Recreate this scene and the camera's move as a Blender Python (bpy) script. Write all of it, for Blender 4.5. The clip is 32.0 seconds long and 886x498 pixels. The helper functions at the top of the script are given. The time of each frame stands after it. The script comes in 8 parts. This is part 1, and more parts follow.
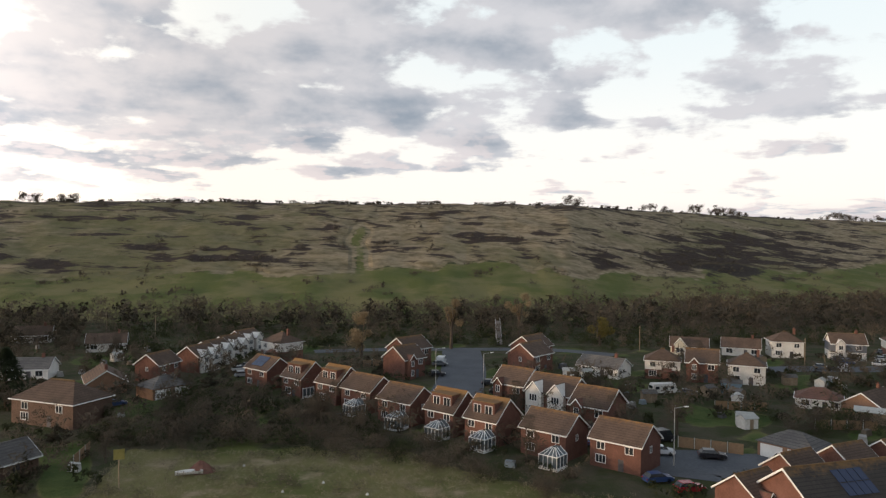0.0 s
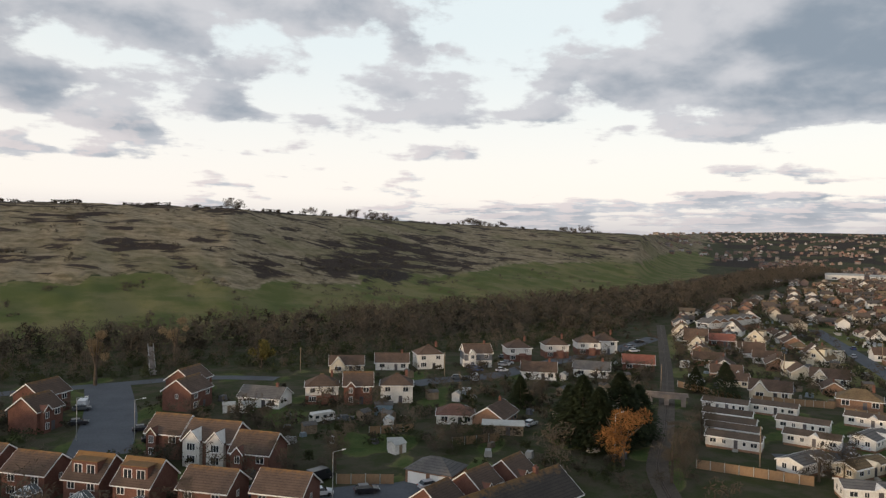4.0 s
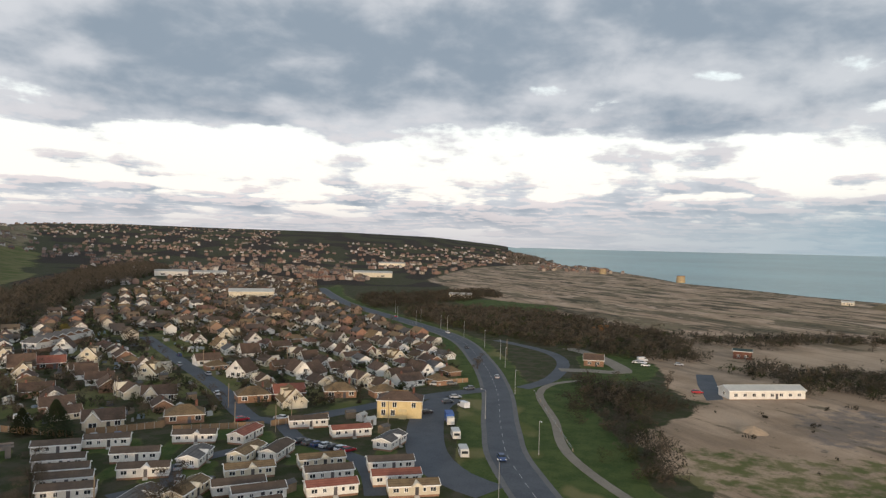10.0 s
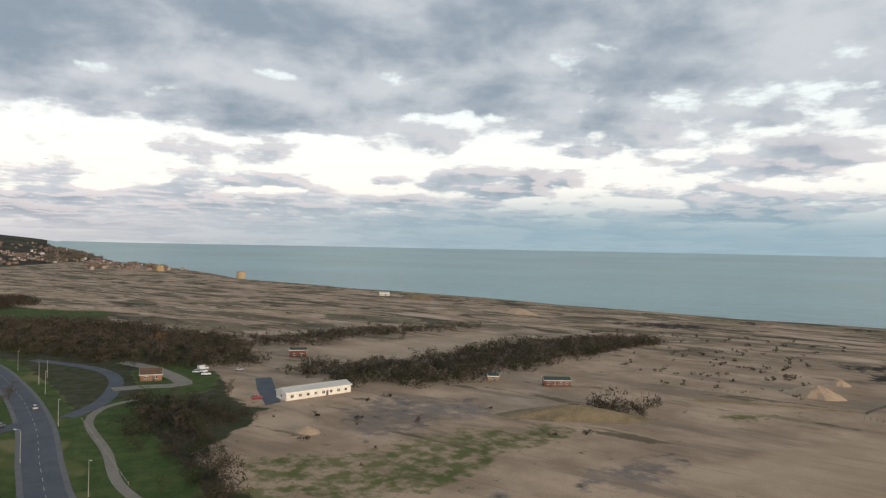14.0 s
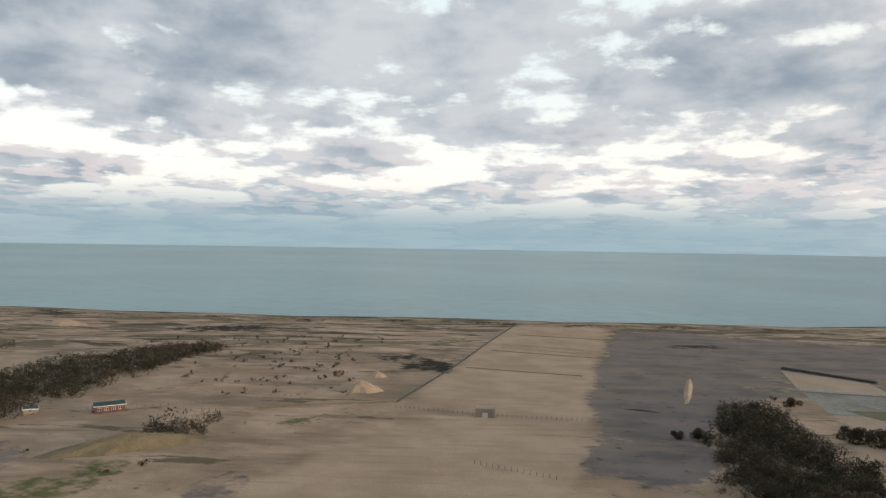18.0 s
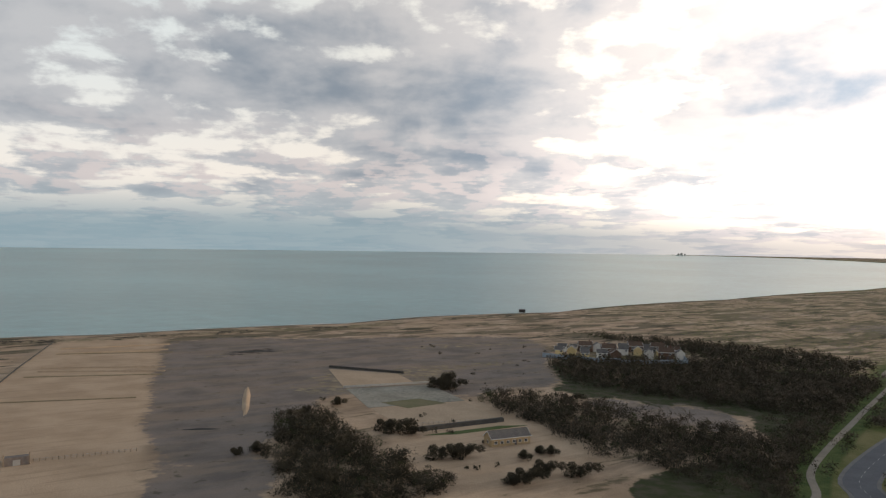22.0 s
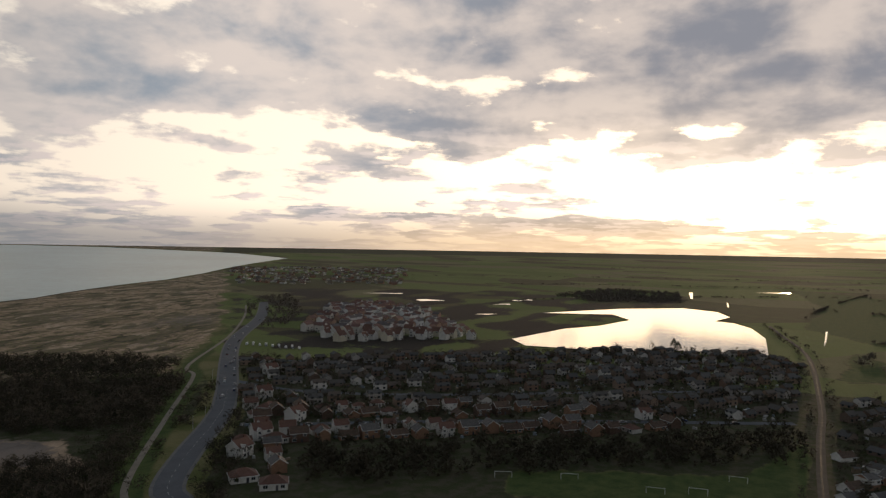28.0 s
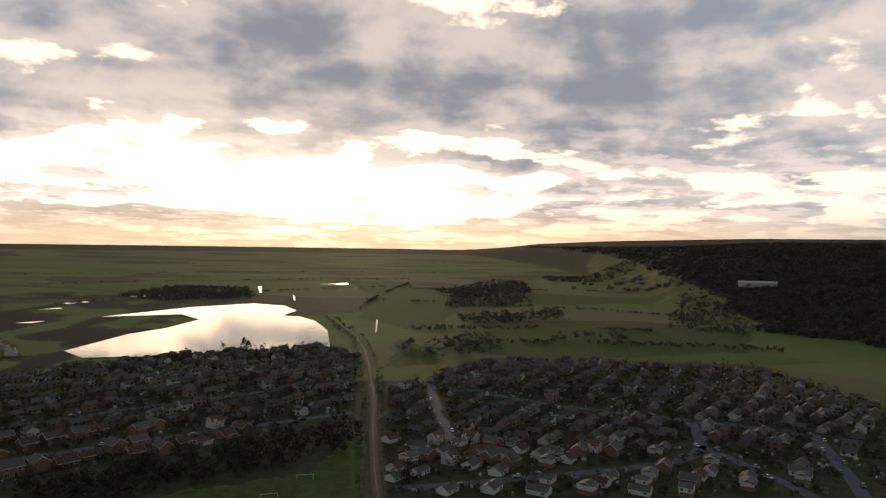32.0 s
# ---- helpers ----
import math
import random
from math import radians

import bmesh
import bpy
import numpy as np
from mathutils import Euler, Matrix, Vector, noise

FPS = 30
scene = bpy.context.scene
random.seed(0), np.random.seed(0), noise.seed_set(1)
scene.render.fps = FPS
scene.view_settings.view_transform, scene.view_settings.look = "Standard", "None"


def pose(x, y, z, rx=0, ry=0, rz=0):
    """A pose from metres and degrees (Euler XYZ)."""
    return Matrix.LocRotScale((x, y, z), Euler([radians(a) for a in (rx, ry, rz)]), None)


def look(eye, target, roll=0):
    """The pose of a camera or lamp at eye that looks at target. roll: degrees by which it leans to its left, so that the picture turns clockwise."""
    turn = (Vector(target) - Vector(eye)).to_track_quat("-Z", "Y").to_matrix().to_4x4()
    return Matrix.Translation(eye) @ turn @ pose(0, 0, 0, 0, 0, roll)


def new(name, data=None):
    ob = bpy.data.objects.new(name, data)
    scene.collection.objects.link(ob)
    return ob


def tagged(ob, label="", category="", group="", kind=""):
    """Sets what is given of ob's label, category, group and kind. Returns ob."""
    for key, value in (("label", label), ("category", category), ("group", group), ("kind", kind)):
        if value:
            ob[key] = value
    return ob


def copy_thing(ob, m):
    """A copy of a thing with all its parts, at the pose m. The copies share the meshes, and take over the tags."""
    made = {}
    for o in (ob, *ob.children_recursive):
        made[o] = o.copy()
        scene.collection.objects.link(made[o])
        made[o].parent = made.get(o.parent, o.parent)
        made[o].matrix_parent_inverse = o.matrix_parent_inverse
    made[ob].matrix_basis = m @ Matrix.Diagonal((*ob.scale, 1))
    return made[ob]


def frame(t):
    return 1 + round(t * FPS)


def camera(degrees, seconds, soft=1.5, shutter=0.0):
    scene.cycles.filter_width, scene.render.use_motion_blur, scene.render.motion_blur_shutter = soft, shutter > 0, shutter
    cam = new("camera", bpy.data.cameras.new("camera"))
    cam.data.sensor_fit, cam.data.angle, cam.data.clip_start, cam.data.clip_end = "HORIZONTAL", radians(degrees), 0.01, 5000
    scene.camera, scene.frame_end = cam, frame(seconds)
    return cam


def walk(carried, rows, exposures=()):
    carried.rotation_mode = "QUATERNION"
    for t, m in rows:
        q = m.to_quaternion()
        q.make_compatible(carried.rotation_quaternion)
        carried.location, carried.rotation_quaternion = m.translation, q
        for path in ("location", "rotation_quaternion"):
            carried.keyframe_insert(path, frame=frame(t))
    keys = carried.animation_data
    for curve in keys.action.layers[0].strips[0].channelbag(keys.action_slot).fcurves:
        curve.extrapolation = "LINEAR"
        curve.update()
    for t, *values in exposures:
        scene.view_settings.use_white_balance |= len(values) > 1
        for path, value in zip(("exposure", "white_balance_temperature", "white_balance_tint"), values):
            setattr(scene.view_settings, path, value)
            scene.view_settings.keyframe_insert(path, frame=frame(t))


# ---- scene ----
# ---------------------------------------------------------------- camera
cam = camera(63.57, 32.0, 1.3)
# seconds, x, y, z, yaw, pitch, roll
PATH = [
    (0, -0.00, -0.00, 34.50, 0.00, -0.66, 0.61),
    (0.5, -0.01, -0.07, 35.58, -3.31, -0.65, 0.61),
    (1, -0.02, -0.14, 36.65, -6.60, -0.66, 0.65),
    (1.5, -0.03, -0.22, 37.73, -9.86, -0.64, 0.63),
    (2, -0.04, -0.29, 38.81, -13.16, -0.63, 0.61),
    (2.5, -0.05, -0.36, 39.88, -16.46, -0.64, 0.66),
    (4.5, -0.49, -0.84, 44.98, -30.48, -0.72, 1.10),
    (5, -0.65, -0.90, 46.03, -34.59, -0.68, 1.15),
    (5.5, -0.82, -0.97, 47.08, -38.69, -0.65, 1.24),
    (6, -0.98, -1.04, 48.12, -42.81, -0.63, 1.27),
    (7, -1.30, -1.17, 50.22, -51.24, -0.62, 1.30),
    (8, -1.62, -1.35, 51.93, -59.76, -0.55, 1.38),
    (9, -1.94, -1.54, 53.64, -68.26, -0.48, 1.33),
    (10, -2.32, -1.61, 55.39, -76.78, -0.44, 1.44),
    (11, -2.76, -1.56, 57.19, -85.35, -0.41, 1.39),
    (12, -3.20, -1.51, 58.99, -93.92, -0.36, 1.41),
    (13, -3.73, -1.52, 60.90, -102.50, -0.30, 1.33),
    (14, -4.25, -1.52, 62.82, -110.96, -0.25, 1.30),
    (14.5, -4.52, -1.52, 63.78, -115.28, -0.22, 1.29),
    (16.5, -6.83, -1.38, 68.83, -132.18, -0.26, 1.13),
    (17, -7.02, -1.27, 70.08, -136.39, -0.25, 1.12),
    (17.5, -7.20, -1.16, 71.32, -140.66, -0.24, 1.15),
    (18, -7.38, -1.04, 72.56, -144.88, -0.19, 1.12),
    (19, -7.75, -0.82, 75.05, -153.40, -0.08, 0.99),
    (20, -7.42, -0.27, 77.45, -162.02, -0.04, 0.99),
    (21, -7.10, 0.28, 79.85, -170.71, 0.03, 0.99),
    (22, -6.86, 0.89, 82.17, -179.37, 0.05, 0.89),
    (23, -6.63, 1.51, 84.49, -188.05, 0.10, 0.81),
    (24, -6.32, 1.96, 86.91, -196.41, 0.11, 0.80),
    (25, -5.93, 2.26, 89.44, -205.04, 0.05, 0.72),
    (25.5, -5.74, 2.41, 90.71, -209.37, 0.02, 0.66),
    (27.5, -5.21, 1.81, 96.50, -226.61, -0.20, 0.83),
    (28, -5.04, 1.76, 97.79, -230.86, -0.23, 0.88),
    (28.5, -4.86, 1.70, 99.07, -235.08, -0.26, 0.90),
    (29, -4.68, 1.65, 100.36, -239.31, -0.31, 0.86),
    (30, -4.33, 1.55, 102.93, -247.68, -0.36, 0.88),
    (31, -3.92, 1.51, 105.33, -256.04, -0.41, 0.93),
    (32, -3.51, 1.47, 107.73, -264.39, -0.47, 0.85),
]
walk(cam, [(t, pose(x, y, z, 90 + p, 0, yw) @ pose(0, 0, 0, 0, 0, rl)) for t, x, y, z, yw, p, rl in PATH],
     [(0, 0.05, 6650, 14), (3, 0.0, 6600, 13), (6, -0.12, 6600, 13), (9, 0.04, 6500, 12), (13, 0.03, 6500, 11), (19, 0.05, 6600, 12), (21, -0.06, 6700, 14), (23, -0.42, 6850, 14), (25, -0.9, 6850, 14), (28, -1.22, 6800, 14), (30, -1.22, 6800, 15), (32, -1.1, 6750, 15)])

# ---------------------------------------------------------------- world and sun
SUN_AZ, SUN_EL = 102.5, 3.2      # degrees to the left of +y, and above the horizon


def way(az, el):
    a, e = radians(az), radians(el)
    return Vector((-math.sin(a) * math.cos(e), math.cos(a) * math.cos(e), math.sin(e)))


class Nodes:
    """Short hand for a node tree."""

    def __init__(self, tree):
        self.t = tree
        tree.nodes.clear()

    def add(self, kind, **kw):
        n = self.t.nodes.new(kind)
        for k, v in kw.items():
            if k == "operation":
                n.operation = v
            elif k == "blend_type":
                n.blend_type = v
            elif k == "data_type":
                n.data_type = v
            elif k == "noise_dimensions":
                n.noise_dimensions = v
            elif k == "interpolation_type":
                n.interpolation_type = v
        return n

    def put(self, sock, val):
        if isinstance(val, bpy.types.NodeSocket):
            self.t.links.new(val, sock)
        else:
            sock.default_value = val

    def m(self, op, a, b=0.0, c=0.0):
        n = self.add("ShaderNodeMath", operation=op)
        for s, v in zip(n.inputs, (a, b, c)):
            self.put(s, v)
        return n.outputs[0]

    def vm(self, op, a, b=(0, 0, 0)):
        n = self.add("ShaderNodeVectorMath", operation=op)
        self.put(n.inputs[0], a)
        if op == "SCALE":
            self.put(n.inputs[3], b)
        else:
            self.put(n.inputs[1], b)
        return n.outputs[1] if op in ("DOT_PRODUCT", "LENGTH") else n.outputs[0]

    def noise(self, vec, scale, detail=4.0, rough=0.55, warp=0.0):
        n = self.add("ShaderNodeTexNoise")
        self.put(n.inputs["Vector"], vec)
        n.inputs["Scale"].default_value = scale
        n.inputs["Detail"].default_value = detail
        n.inputs["Roughness"].default_value = rough
        n.inputs["Distortion"].default_value = warp
        return n.outputs["Fac"]

    def step(self, v, lo, hi, a=0.0, b=1.0):
        n = self.add("ShaderNodeMapRange", interpolation_type="SMOOTHSTEP")
        for i, x in enumerate((v, lo, hi, a, b)):
            self.put(n.inputs[i], x)
        return n.outputs[0]

    def mix(self, f, a, b, how="MIX"):
        n = self.add("ShaderNodeMix", data_type="RGBA", blend_type=how)
        self.put(n.inputs[0], f)
        for s, v in ((n.inputs[6], a), (n.inputs[7], b)):
            self.put(s, v if isinstance(v, bpy.types.NodeSocket) else (*v[:3], 1.0))
        return n.outputs[2]


def build_sky():
    world = bpy.data.worlds.new("sky")
    scene.world = world
    world.use_nodes = True
    g = Nodes(world.node_tree)
    coord = g.add("ShaderNodeTexCoord").outputs["Generated"]
    sep = g.add("ShaderNodeSeparateXYZ")
    g.put(sep.inputs[0], coord)
    up = sep.outputs[2]
    # flat cloud sheets seen in perspective, and a little heaped height
    low = g.m("MAXIMUM", g.m("ADD", up, 0.085), 0.05)
    com = g.add("ShaderNodeCombineXYZ")
    g.put(com.inputs[0], g.m("DIVIDE", sep.outputs[0], low))
    g.put(com.inputs[1], g.m("DIVIDE", sep.outputs[1], low))
    flat = com.outputs[0]
    heap = g.vm("ADD", g.vm("MULTIPLY", coord, (1.0, 1.0, 2.0)), g.vm("SCALE", flat, 0.05))
    toward = way(SUN_AZ, 0)

    def field(dx, dh, fine):
        """Cloud cover, looked up a little way towards the sun for its relief."""
        fl = g.vm("ADD", flat, tuple(toward * dx)) if dx else flat
        he = g.vm("ADD", heap, (toward.x * dh, toward.y * dh, dh * 0.8)) if dh else heap
        a = g.m("MULTIPLY", g.noise(fl, 0.72, 5.0 * fine, 0.50, 0.25), 0.30)
        b = g.m("MULTIPLY", g.noise(fl, 1.75, 6.0 * fine, 0.56, 0.15), 0.30)
        c = g.m("MULTIPLY", g.noise(he, 8.0, 8.0 * fine, 0.56, 0.15), 0.36)
        return g.m("ADD", g.m("MULTIPLY", g.m("SUBTRACT", g.m("ADD", g.m("ADD", a, b), c), 0.5), 1.75), 0.5)

    def blob(az, el, w, h):
        side, ahead = way(az - 90, 0), way(az, 0)
        du = g.m("MULTIPLY", g.vm("DOT_PRODUCT", coord, tuple(side)), 1 / math.sin(radians(w)))
        dv = g.m("MULTIPLY", g.m("SUBTRACT", up, math.sin(radians(el))), 1 / math.sin(radians(h)))
        q = g.m("ADD", g.m("MULTIPLY", du, du), g.m("MULTIPLY", dv, dv))
        face = g.step(g.vm("DOT_PRODUCT", coord, tuple(ahead)), 0.0, 0.3)
        return g.m("MULTIPLY", g.m("POWER", 2.718, g.m("MULTIPLY", q, -1.0)), face)

    def total(rows):
        s = 0.0
        for w, *b in rows:
            s = g.m("ADD", s, g.m("MULTIPLY", blob(*b), w))
        return s

    # cloud banks and gaps: weight, azimuth, elevation, half width, half height
    thick = total([(0.10, 22, 12, 13, 5), (0.07, 4, 11, 9, 4), (0.07, -8, 18, 24, 3), (0.10, -53, 15, 13, 7), (0.27, -60, 13.5, 12, 5), (0.24, -74, 14.5, 14, 5), (0.15, -92, 16, 14, 5),
                   (0.12, -112, 17, 16, 6), (0.09, -134, 15, 14, 5), (0.08, -154, 16, 14, 5), (0.08, -170, 11, 8, 5), (0.15, -182, 12, 11, 6), (0.11, -207, 14, 14, 4.5),
                   (0.10, -228, 13, 12, 5), (0.16, -249, 15, 12, 5), (0.08, -252, 10, 12, 2.5), (0.13, -272, 14, 12, 6), (0.10, -292, 11, 12, 7), (0.10, -60, 2.2, 34, 1.6), (0.08, -92, 3.2, 14, 1.2), (0.16, -242, 2.0, 13, 0.8)])
    clear = total([(0.16, 0, 3.5, 34, 3.2), (0.06, -24, 9, 12, 5), (0.05, 15, 16.5, 6, 1.5), (0.20, -40, 6.5, 20, 3.0), (0.20, -68, 6.2, 18, 2.4), (0.16, -98, 6.8, 16, 1.9), (0.08, -123, 8, 14, 2.2),
                   (0.05, -146, 8, 16, 4.0), (0.08, -171, 18, 7, 2.5), (0.13, -211, 6, 12, 4.5), (0.18, -236, 5.0, 18, 2.4), (0.20, -256, 4.0, 14, 2.6), (0.09, -285, 4.5, 14, 2.0)])
    cover = field(0.0, 0.0, 1.0)
    bias = g.m("ADD", g.m("MULTIPLY", g.m("SUBTRACT", thick, clear), 0.78), 0.050)
    ahead = field(0.16, 0.02, 0.6)
    relief = g.m("SUBTRACT", ahead, cover)
    # The last term adds unseen heavy cloud overhead, to dim the ground.
    cover = g.m("ADD", g.m("ADD", cover, bias), g.step(up, 0.345, 0.50, 0.0, 0.50))
    lean = g.step(g.vm("DOT_PRODUCT", coord, tuple(way(SUN_AZ, SUN_EL))), 0.45, 1.0)
    body = g.step(cover, 0.440, g.m("SUBTRACT", 0.530, g.m("MULTIPLY", lean, 0.02)))
    folds = g.m("MULTIPLY", g.m("SUBTRACT", g.noise(g.vm("ADD", heap, (3.1, 1.7, 0.4)), 6.0, 7.0, 0.54, 0.3), 0.5), 0.66)
    dense = g.step(g.m("ADD", g.m("ADD", cover, folds), g.m("MULTIPLY", relief, 0.9)), 0.44, g.m("SUBTRACT", 0.86, g.m("MULTIPLY", lean, 0.08)))
    glow = g.step(g.vm("DOT_PRODUCT", coord, tuple(way(SUN_AZ, SUN_EL))), 0.55, 1.0)
    glow = g.m("POWER", glow, 2.0)
    near = total([(1.0, SUN_AZ, 3.4, 10, 2.4)])
    sky = g.add("ShaderNodeTexSky")
    sky.sky_type = "NISHITA"
    sky.sun_disc = False
    sky.sun_elevation = radians(SUN_EL)
    sky.sun_rotation = radians(-SUN_AZ)
    sky.air_density, sky.dust_density = 1.0, 2.0
    blue = g.mix(g.step(up, 0.05, 0.30), (0.95, 0.93, 0.89), (0.76, 0.86, 0.88))
    blue = g.mix(1.0, blue, g.vm("SCALE", sky.outputs[0], 0.05), "ADD")
    blue = g.mix(glow, blue, (1.5, 1.22, 0.86))
    warm = g.step(g.vm("DOT_PRODUCT", coord, tuple(way(SUN_AZ, SUN_EL))), -0.35, 0.85)
    sea = g.step(g.vm("DOT_PRODUCT", coord, tuple(way(-145, 0))), 0.40, 0.95)
    lit = g.mix(warm, (0.640, 0.668, 0.700), (0.74, 0.675, 0.62))
    blue = g.mix(g.m("MULTIPLY", warm, 0.8), blue, (1.15, 1.0, 0.80))
    lit = g.mix(g.m("MULTIPLY", sea, 0.5), lit, (0.56, 0.615, 0.645))
    lit = g.mix(glow, lit, (0.60, 0.545, 0.50))
    dark = g.mix(glow, (0.280, 0.347, 0.415), (0.235, 0.252, 0.290))
    cloud = g.mix(dense, lit, dark)
    # rosy light on the undersides towards the horizon
    rose = g.m("MULTIPLY", g.step(up, 0.20, 0.05), g.step(relief, 0.01, -0.05))
    cloud = g.mix(g.m("MULTIPLY", rose, 0.55), cloud, (0.92, 0.80, 0.76))
    col = g.mix(body, blue, cloud)
    # the half of the sky towards the sun is brighter
    west = g.step(g.vm("DOT_PRODUCT", coord, tuple(way(SUN_AZ, 0))), 0.05, 0.9, 1.0, 2.5)
    col = g.vm("SCALE", col, west)
    # haze along the horizon: pinkish over the land, blue over the sea, golden under the sun
    rim = g.step(up, g.m("MULTIPLY", sea, 0.020), g.m("ADD", 0.062, g.m("MULTIPLY", sea, 0.035)), 1.0, 0.0)
    haze = g.mix(sea, (0.57, 0.57, 0.59), (0.30, 0.435, 0.50))
    haze = g.mix(glow, haze, (2.3, 1.65, 0.95))
    col = g.mix(g.m("MULTIPLY", rim, g.m("ADD", 0.80, g.m("MULTIPLY", sea, 0.12))), col, haze)
    open_ = g.m("SUBTRACT", 1.0, g.m("MULTIPLY", body, 0.85))
    col = g.mix(g.m("MULTIPLY", near, open_), col, (9.0, 7.0, 4.0))
    # Extra glow beside the sun, added to brighten the lake's reflection.
    bloom = total([(0.9, -246, 6.5, 13, 3.6)])
    col = g.mix(g.m("MULTIPLY", bloom, open_), col, (7.0, 5.5, 3.6))
    below = g.step(up, -0.006, -0.02)
    col = g.mix(below, col, (0.28, 0.30, 0.30))
    bg = g.add("ShaderNodeBackground")
    g.put(bg.inputs[0], col)
    bg.inputs[1].default_value = 1.0
    out = g.add("ShaderNodeOutputWorld")
    g.put(out.inputs[0], bg.outputs[0])


build_sky()
sun = new("sun", bpy.data.lights.new("sun", "SUN"))
sun.data.energy, sun.data.angle, sun.data.color = 1.9, radians(3), (1.0, 0.74, 0.46)
sun.matrix_world = look(way(SUN_AZ, SUN_EL + 1.2) * 500, (0, 0, 0))

# ---------------------------------------------------------------- materials


def surface(name, c1, c2, fine=8.0, coarse=0.6, rough=0.85, bump=0.3, metal=0.0, vary=0.12, place="Object", gloss=0.3, stripe=0.0, lichen=0.0):
    """Two colours mixed by grain and by stains, a little of its own shade for each object; stripe: courses a metre."""
    m = bpy.data.materials.new(name)
    m.use_nodes = True
    g = Nodes(m.node_tree)
    if place == "Object":
        co = g.add("ShaderNodeTexCoord").outputs["Object"]
    else:
        co = g.add("ShaderNodeNewGeometry").outputs["Position"]
    n1, n2 = g.noise(co, fine, 5.0, 0.6), g.noise(co, coarse, 4.0, 0.6)
    f = g.step(g.m("ADD", g.m("MULTIPLY", n1, 0.5), g.m("MULTIPLY", n2, 0.5)), 0.36, 0.64)
    col = g.mix(f, c1, c2)
    if vary:
        rnd = g.add("ShaderNodeObjectInfo").outputs["Random"]
        col = g.mix(1.0, col, g.vm("SCALE", (1, 1, 1), g.m("ADD", g.m("MULTIPLY", rnd, 2 * vary), 1 - vary)), "MULTIPLY")
    hgt = n1
    if stripe:
        sp = g.add("ShaderNodeSeparateXYZ")
        g.put(sp.inputs[0], co)
        w = g.m("FRACT", g.m("MULTIPLY", sp.outputs[2], stripe))
        col = g.mix(g.step(w, 0.75, 1.0), col, tuple(x * 0.6 for x in c1))
        hgt = g.m("ADD", n1, w)
    if lichen:
        zz = g.add("ShaderNodeSeparateXYZ")
        g.put(zz.inputs[0], co)
        spread = g.m("ADD", zz.outputs[2], g.m("MULTIPLY", g.m("SUBTRACT", g.noise(co, 1.1, 6, 0.7), 0.5), 3.4))
        col = g.mix(g.step(spread, lichen - 0.5, lichen + 1.0, 0.0, 0.75), col, (0.25, 0.135, 0.045))
    b = g.add("ShaderNodeBsdfPrincipled")
    g.put(b.inputs["Base Color"], col)
    b.inputs["Roughness"].default_value = rough
    b.inputs["Metallic"].default_value = metal
    b.inputs["Specular IOR Level"].default_value = gloss
    if bump:
        bp = g.add("ShaderNodeBump")
        bp.inputs["Strength"].default_value = bump
        bp.inputs["Distance"].default_value = 0.05
        g.put(bp.inputs["Height"], hgt)
        g.put(b.inputs["Normal"], bp.outputs[0])
    o = g.add("ShaderNodeOutputMaterial")
    g.put(o.inputs[0], b.outputs[0])
    return m


BRICK = surface("red brick", (0.135, 0.062, 0.046), (0.200, 0.100, 0.074), 5, 0.5, 0.9, 0.3, stripe=6.5)
BRICK2 = surface("brown brick", (0.24, 0.14, 0.09), (0.34, 0.20, 0.13), 5, 0.5, 0.9, 0.3, stripe=6.5)
WHITE = surface("white render", (0.55, 0.53, 0.49), (0.72, 0.70, 0.66), 3, 0.4, 0.8, 0.1)
WHITE2 = surface("bright white render", (0.68, 0.66, 0.62), (0.82, 0.80, 0.76), 3, 0.4, 0.8, 0.1)
CREAM = surface("cream render", (0.56, 0.50, 0.39), (0.68, 0.62, 0.49), 3, 0.4, 0.8, 0.1)
YELLOW = surface("yellow render", (0.58, 0.45, 0.23), (0.66, 0.53, 0.29), 3, 0.4, 0.8, 0.1)
GREYW = surface("grey cladding", (0.10, 0.11, 0.13), (0.15, 0.16, 0.18), 3, 0.4, 0.7, 0.1)
TILE = surface("brown roof tiles", (0.080, 0.052, 0.038), (0.145, 0.095, 0.066), 4, 0.35, 0.85, 0.5, stripe=3.2)
TILE_L = surface("brown roof tiles with orange lichen along the ridge", (0.075, 0.050, 0.038), (0.130, 0.088, 0.064), 4, 0.35, 0.85, 0.5, stripe=3.2, lichen=7.6)
TILE_D = surface("dark roof tiles with lichen along the ridge", (0.040, 0.035, 0.031), (0.065, 0.055, 0.047), 4, 0.35, 0.85, 0.5, stripe=3.2, lichen=7.9)
# Dark brick; on west_brick its low albedo stands in for shade.
DARKBRICK = surface("dark brown brick, also for shaded walls", (0.105, 0.068, 0.050), (0.165, 0.105, 0.078), 5, 0.5, 0.9, 0.3, stripe=6.5)
TILE2 = surface("grey roof tiles", (0.095, 0.088, 0.084), (0.155, 0.142, 0.13), 4, 0.35, 0.8, 0.5, stripe=3.2)
TILE3 = surface("red roof tiles", (0.22, 0.075, 0.05), (0.30, 0.12, 0.08), 4, 0.35, 0.85, 0.5, stripe=3.2)
TILE4 = surface("lichened tan roof tiles", (0.135, 0.092, 0.052), (0.215, 0.150, 0.080), 4, 0.35, 0.9, 0.5, stripe=3.2)
FELT = surface("brown felt roof", (0.075, 0.055, 0.042), (0.12, 0.088, 0.064), 3, 0.3, 0.9, 0.2)
TRIM = surface("white trim", (0.74, 0.74, 0.72), (0.82, 0.82, 0.80), 6, 1, 0.5, 0.0)
DOOR = surface("dark door", (0.06, 0.06, 0.07), (0.10, 0.09, 0.09), 6, 1, 0.5, 0.0, vary=0.4)
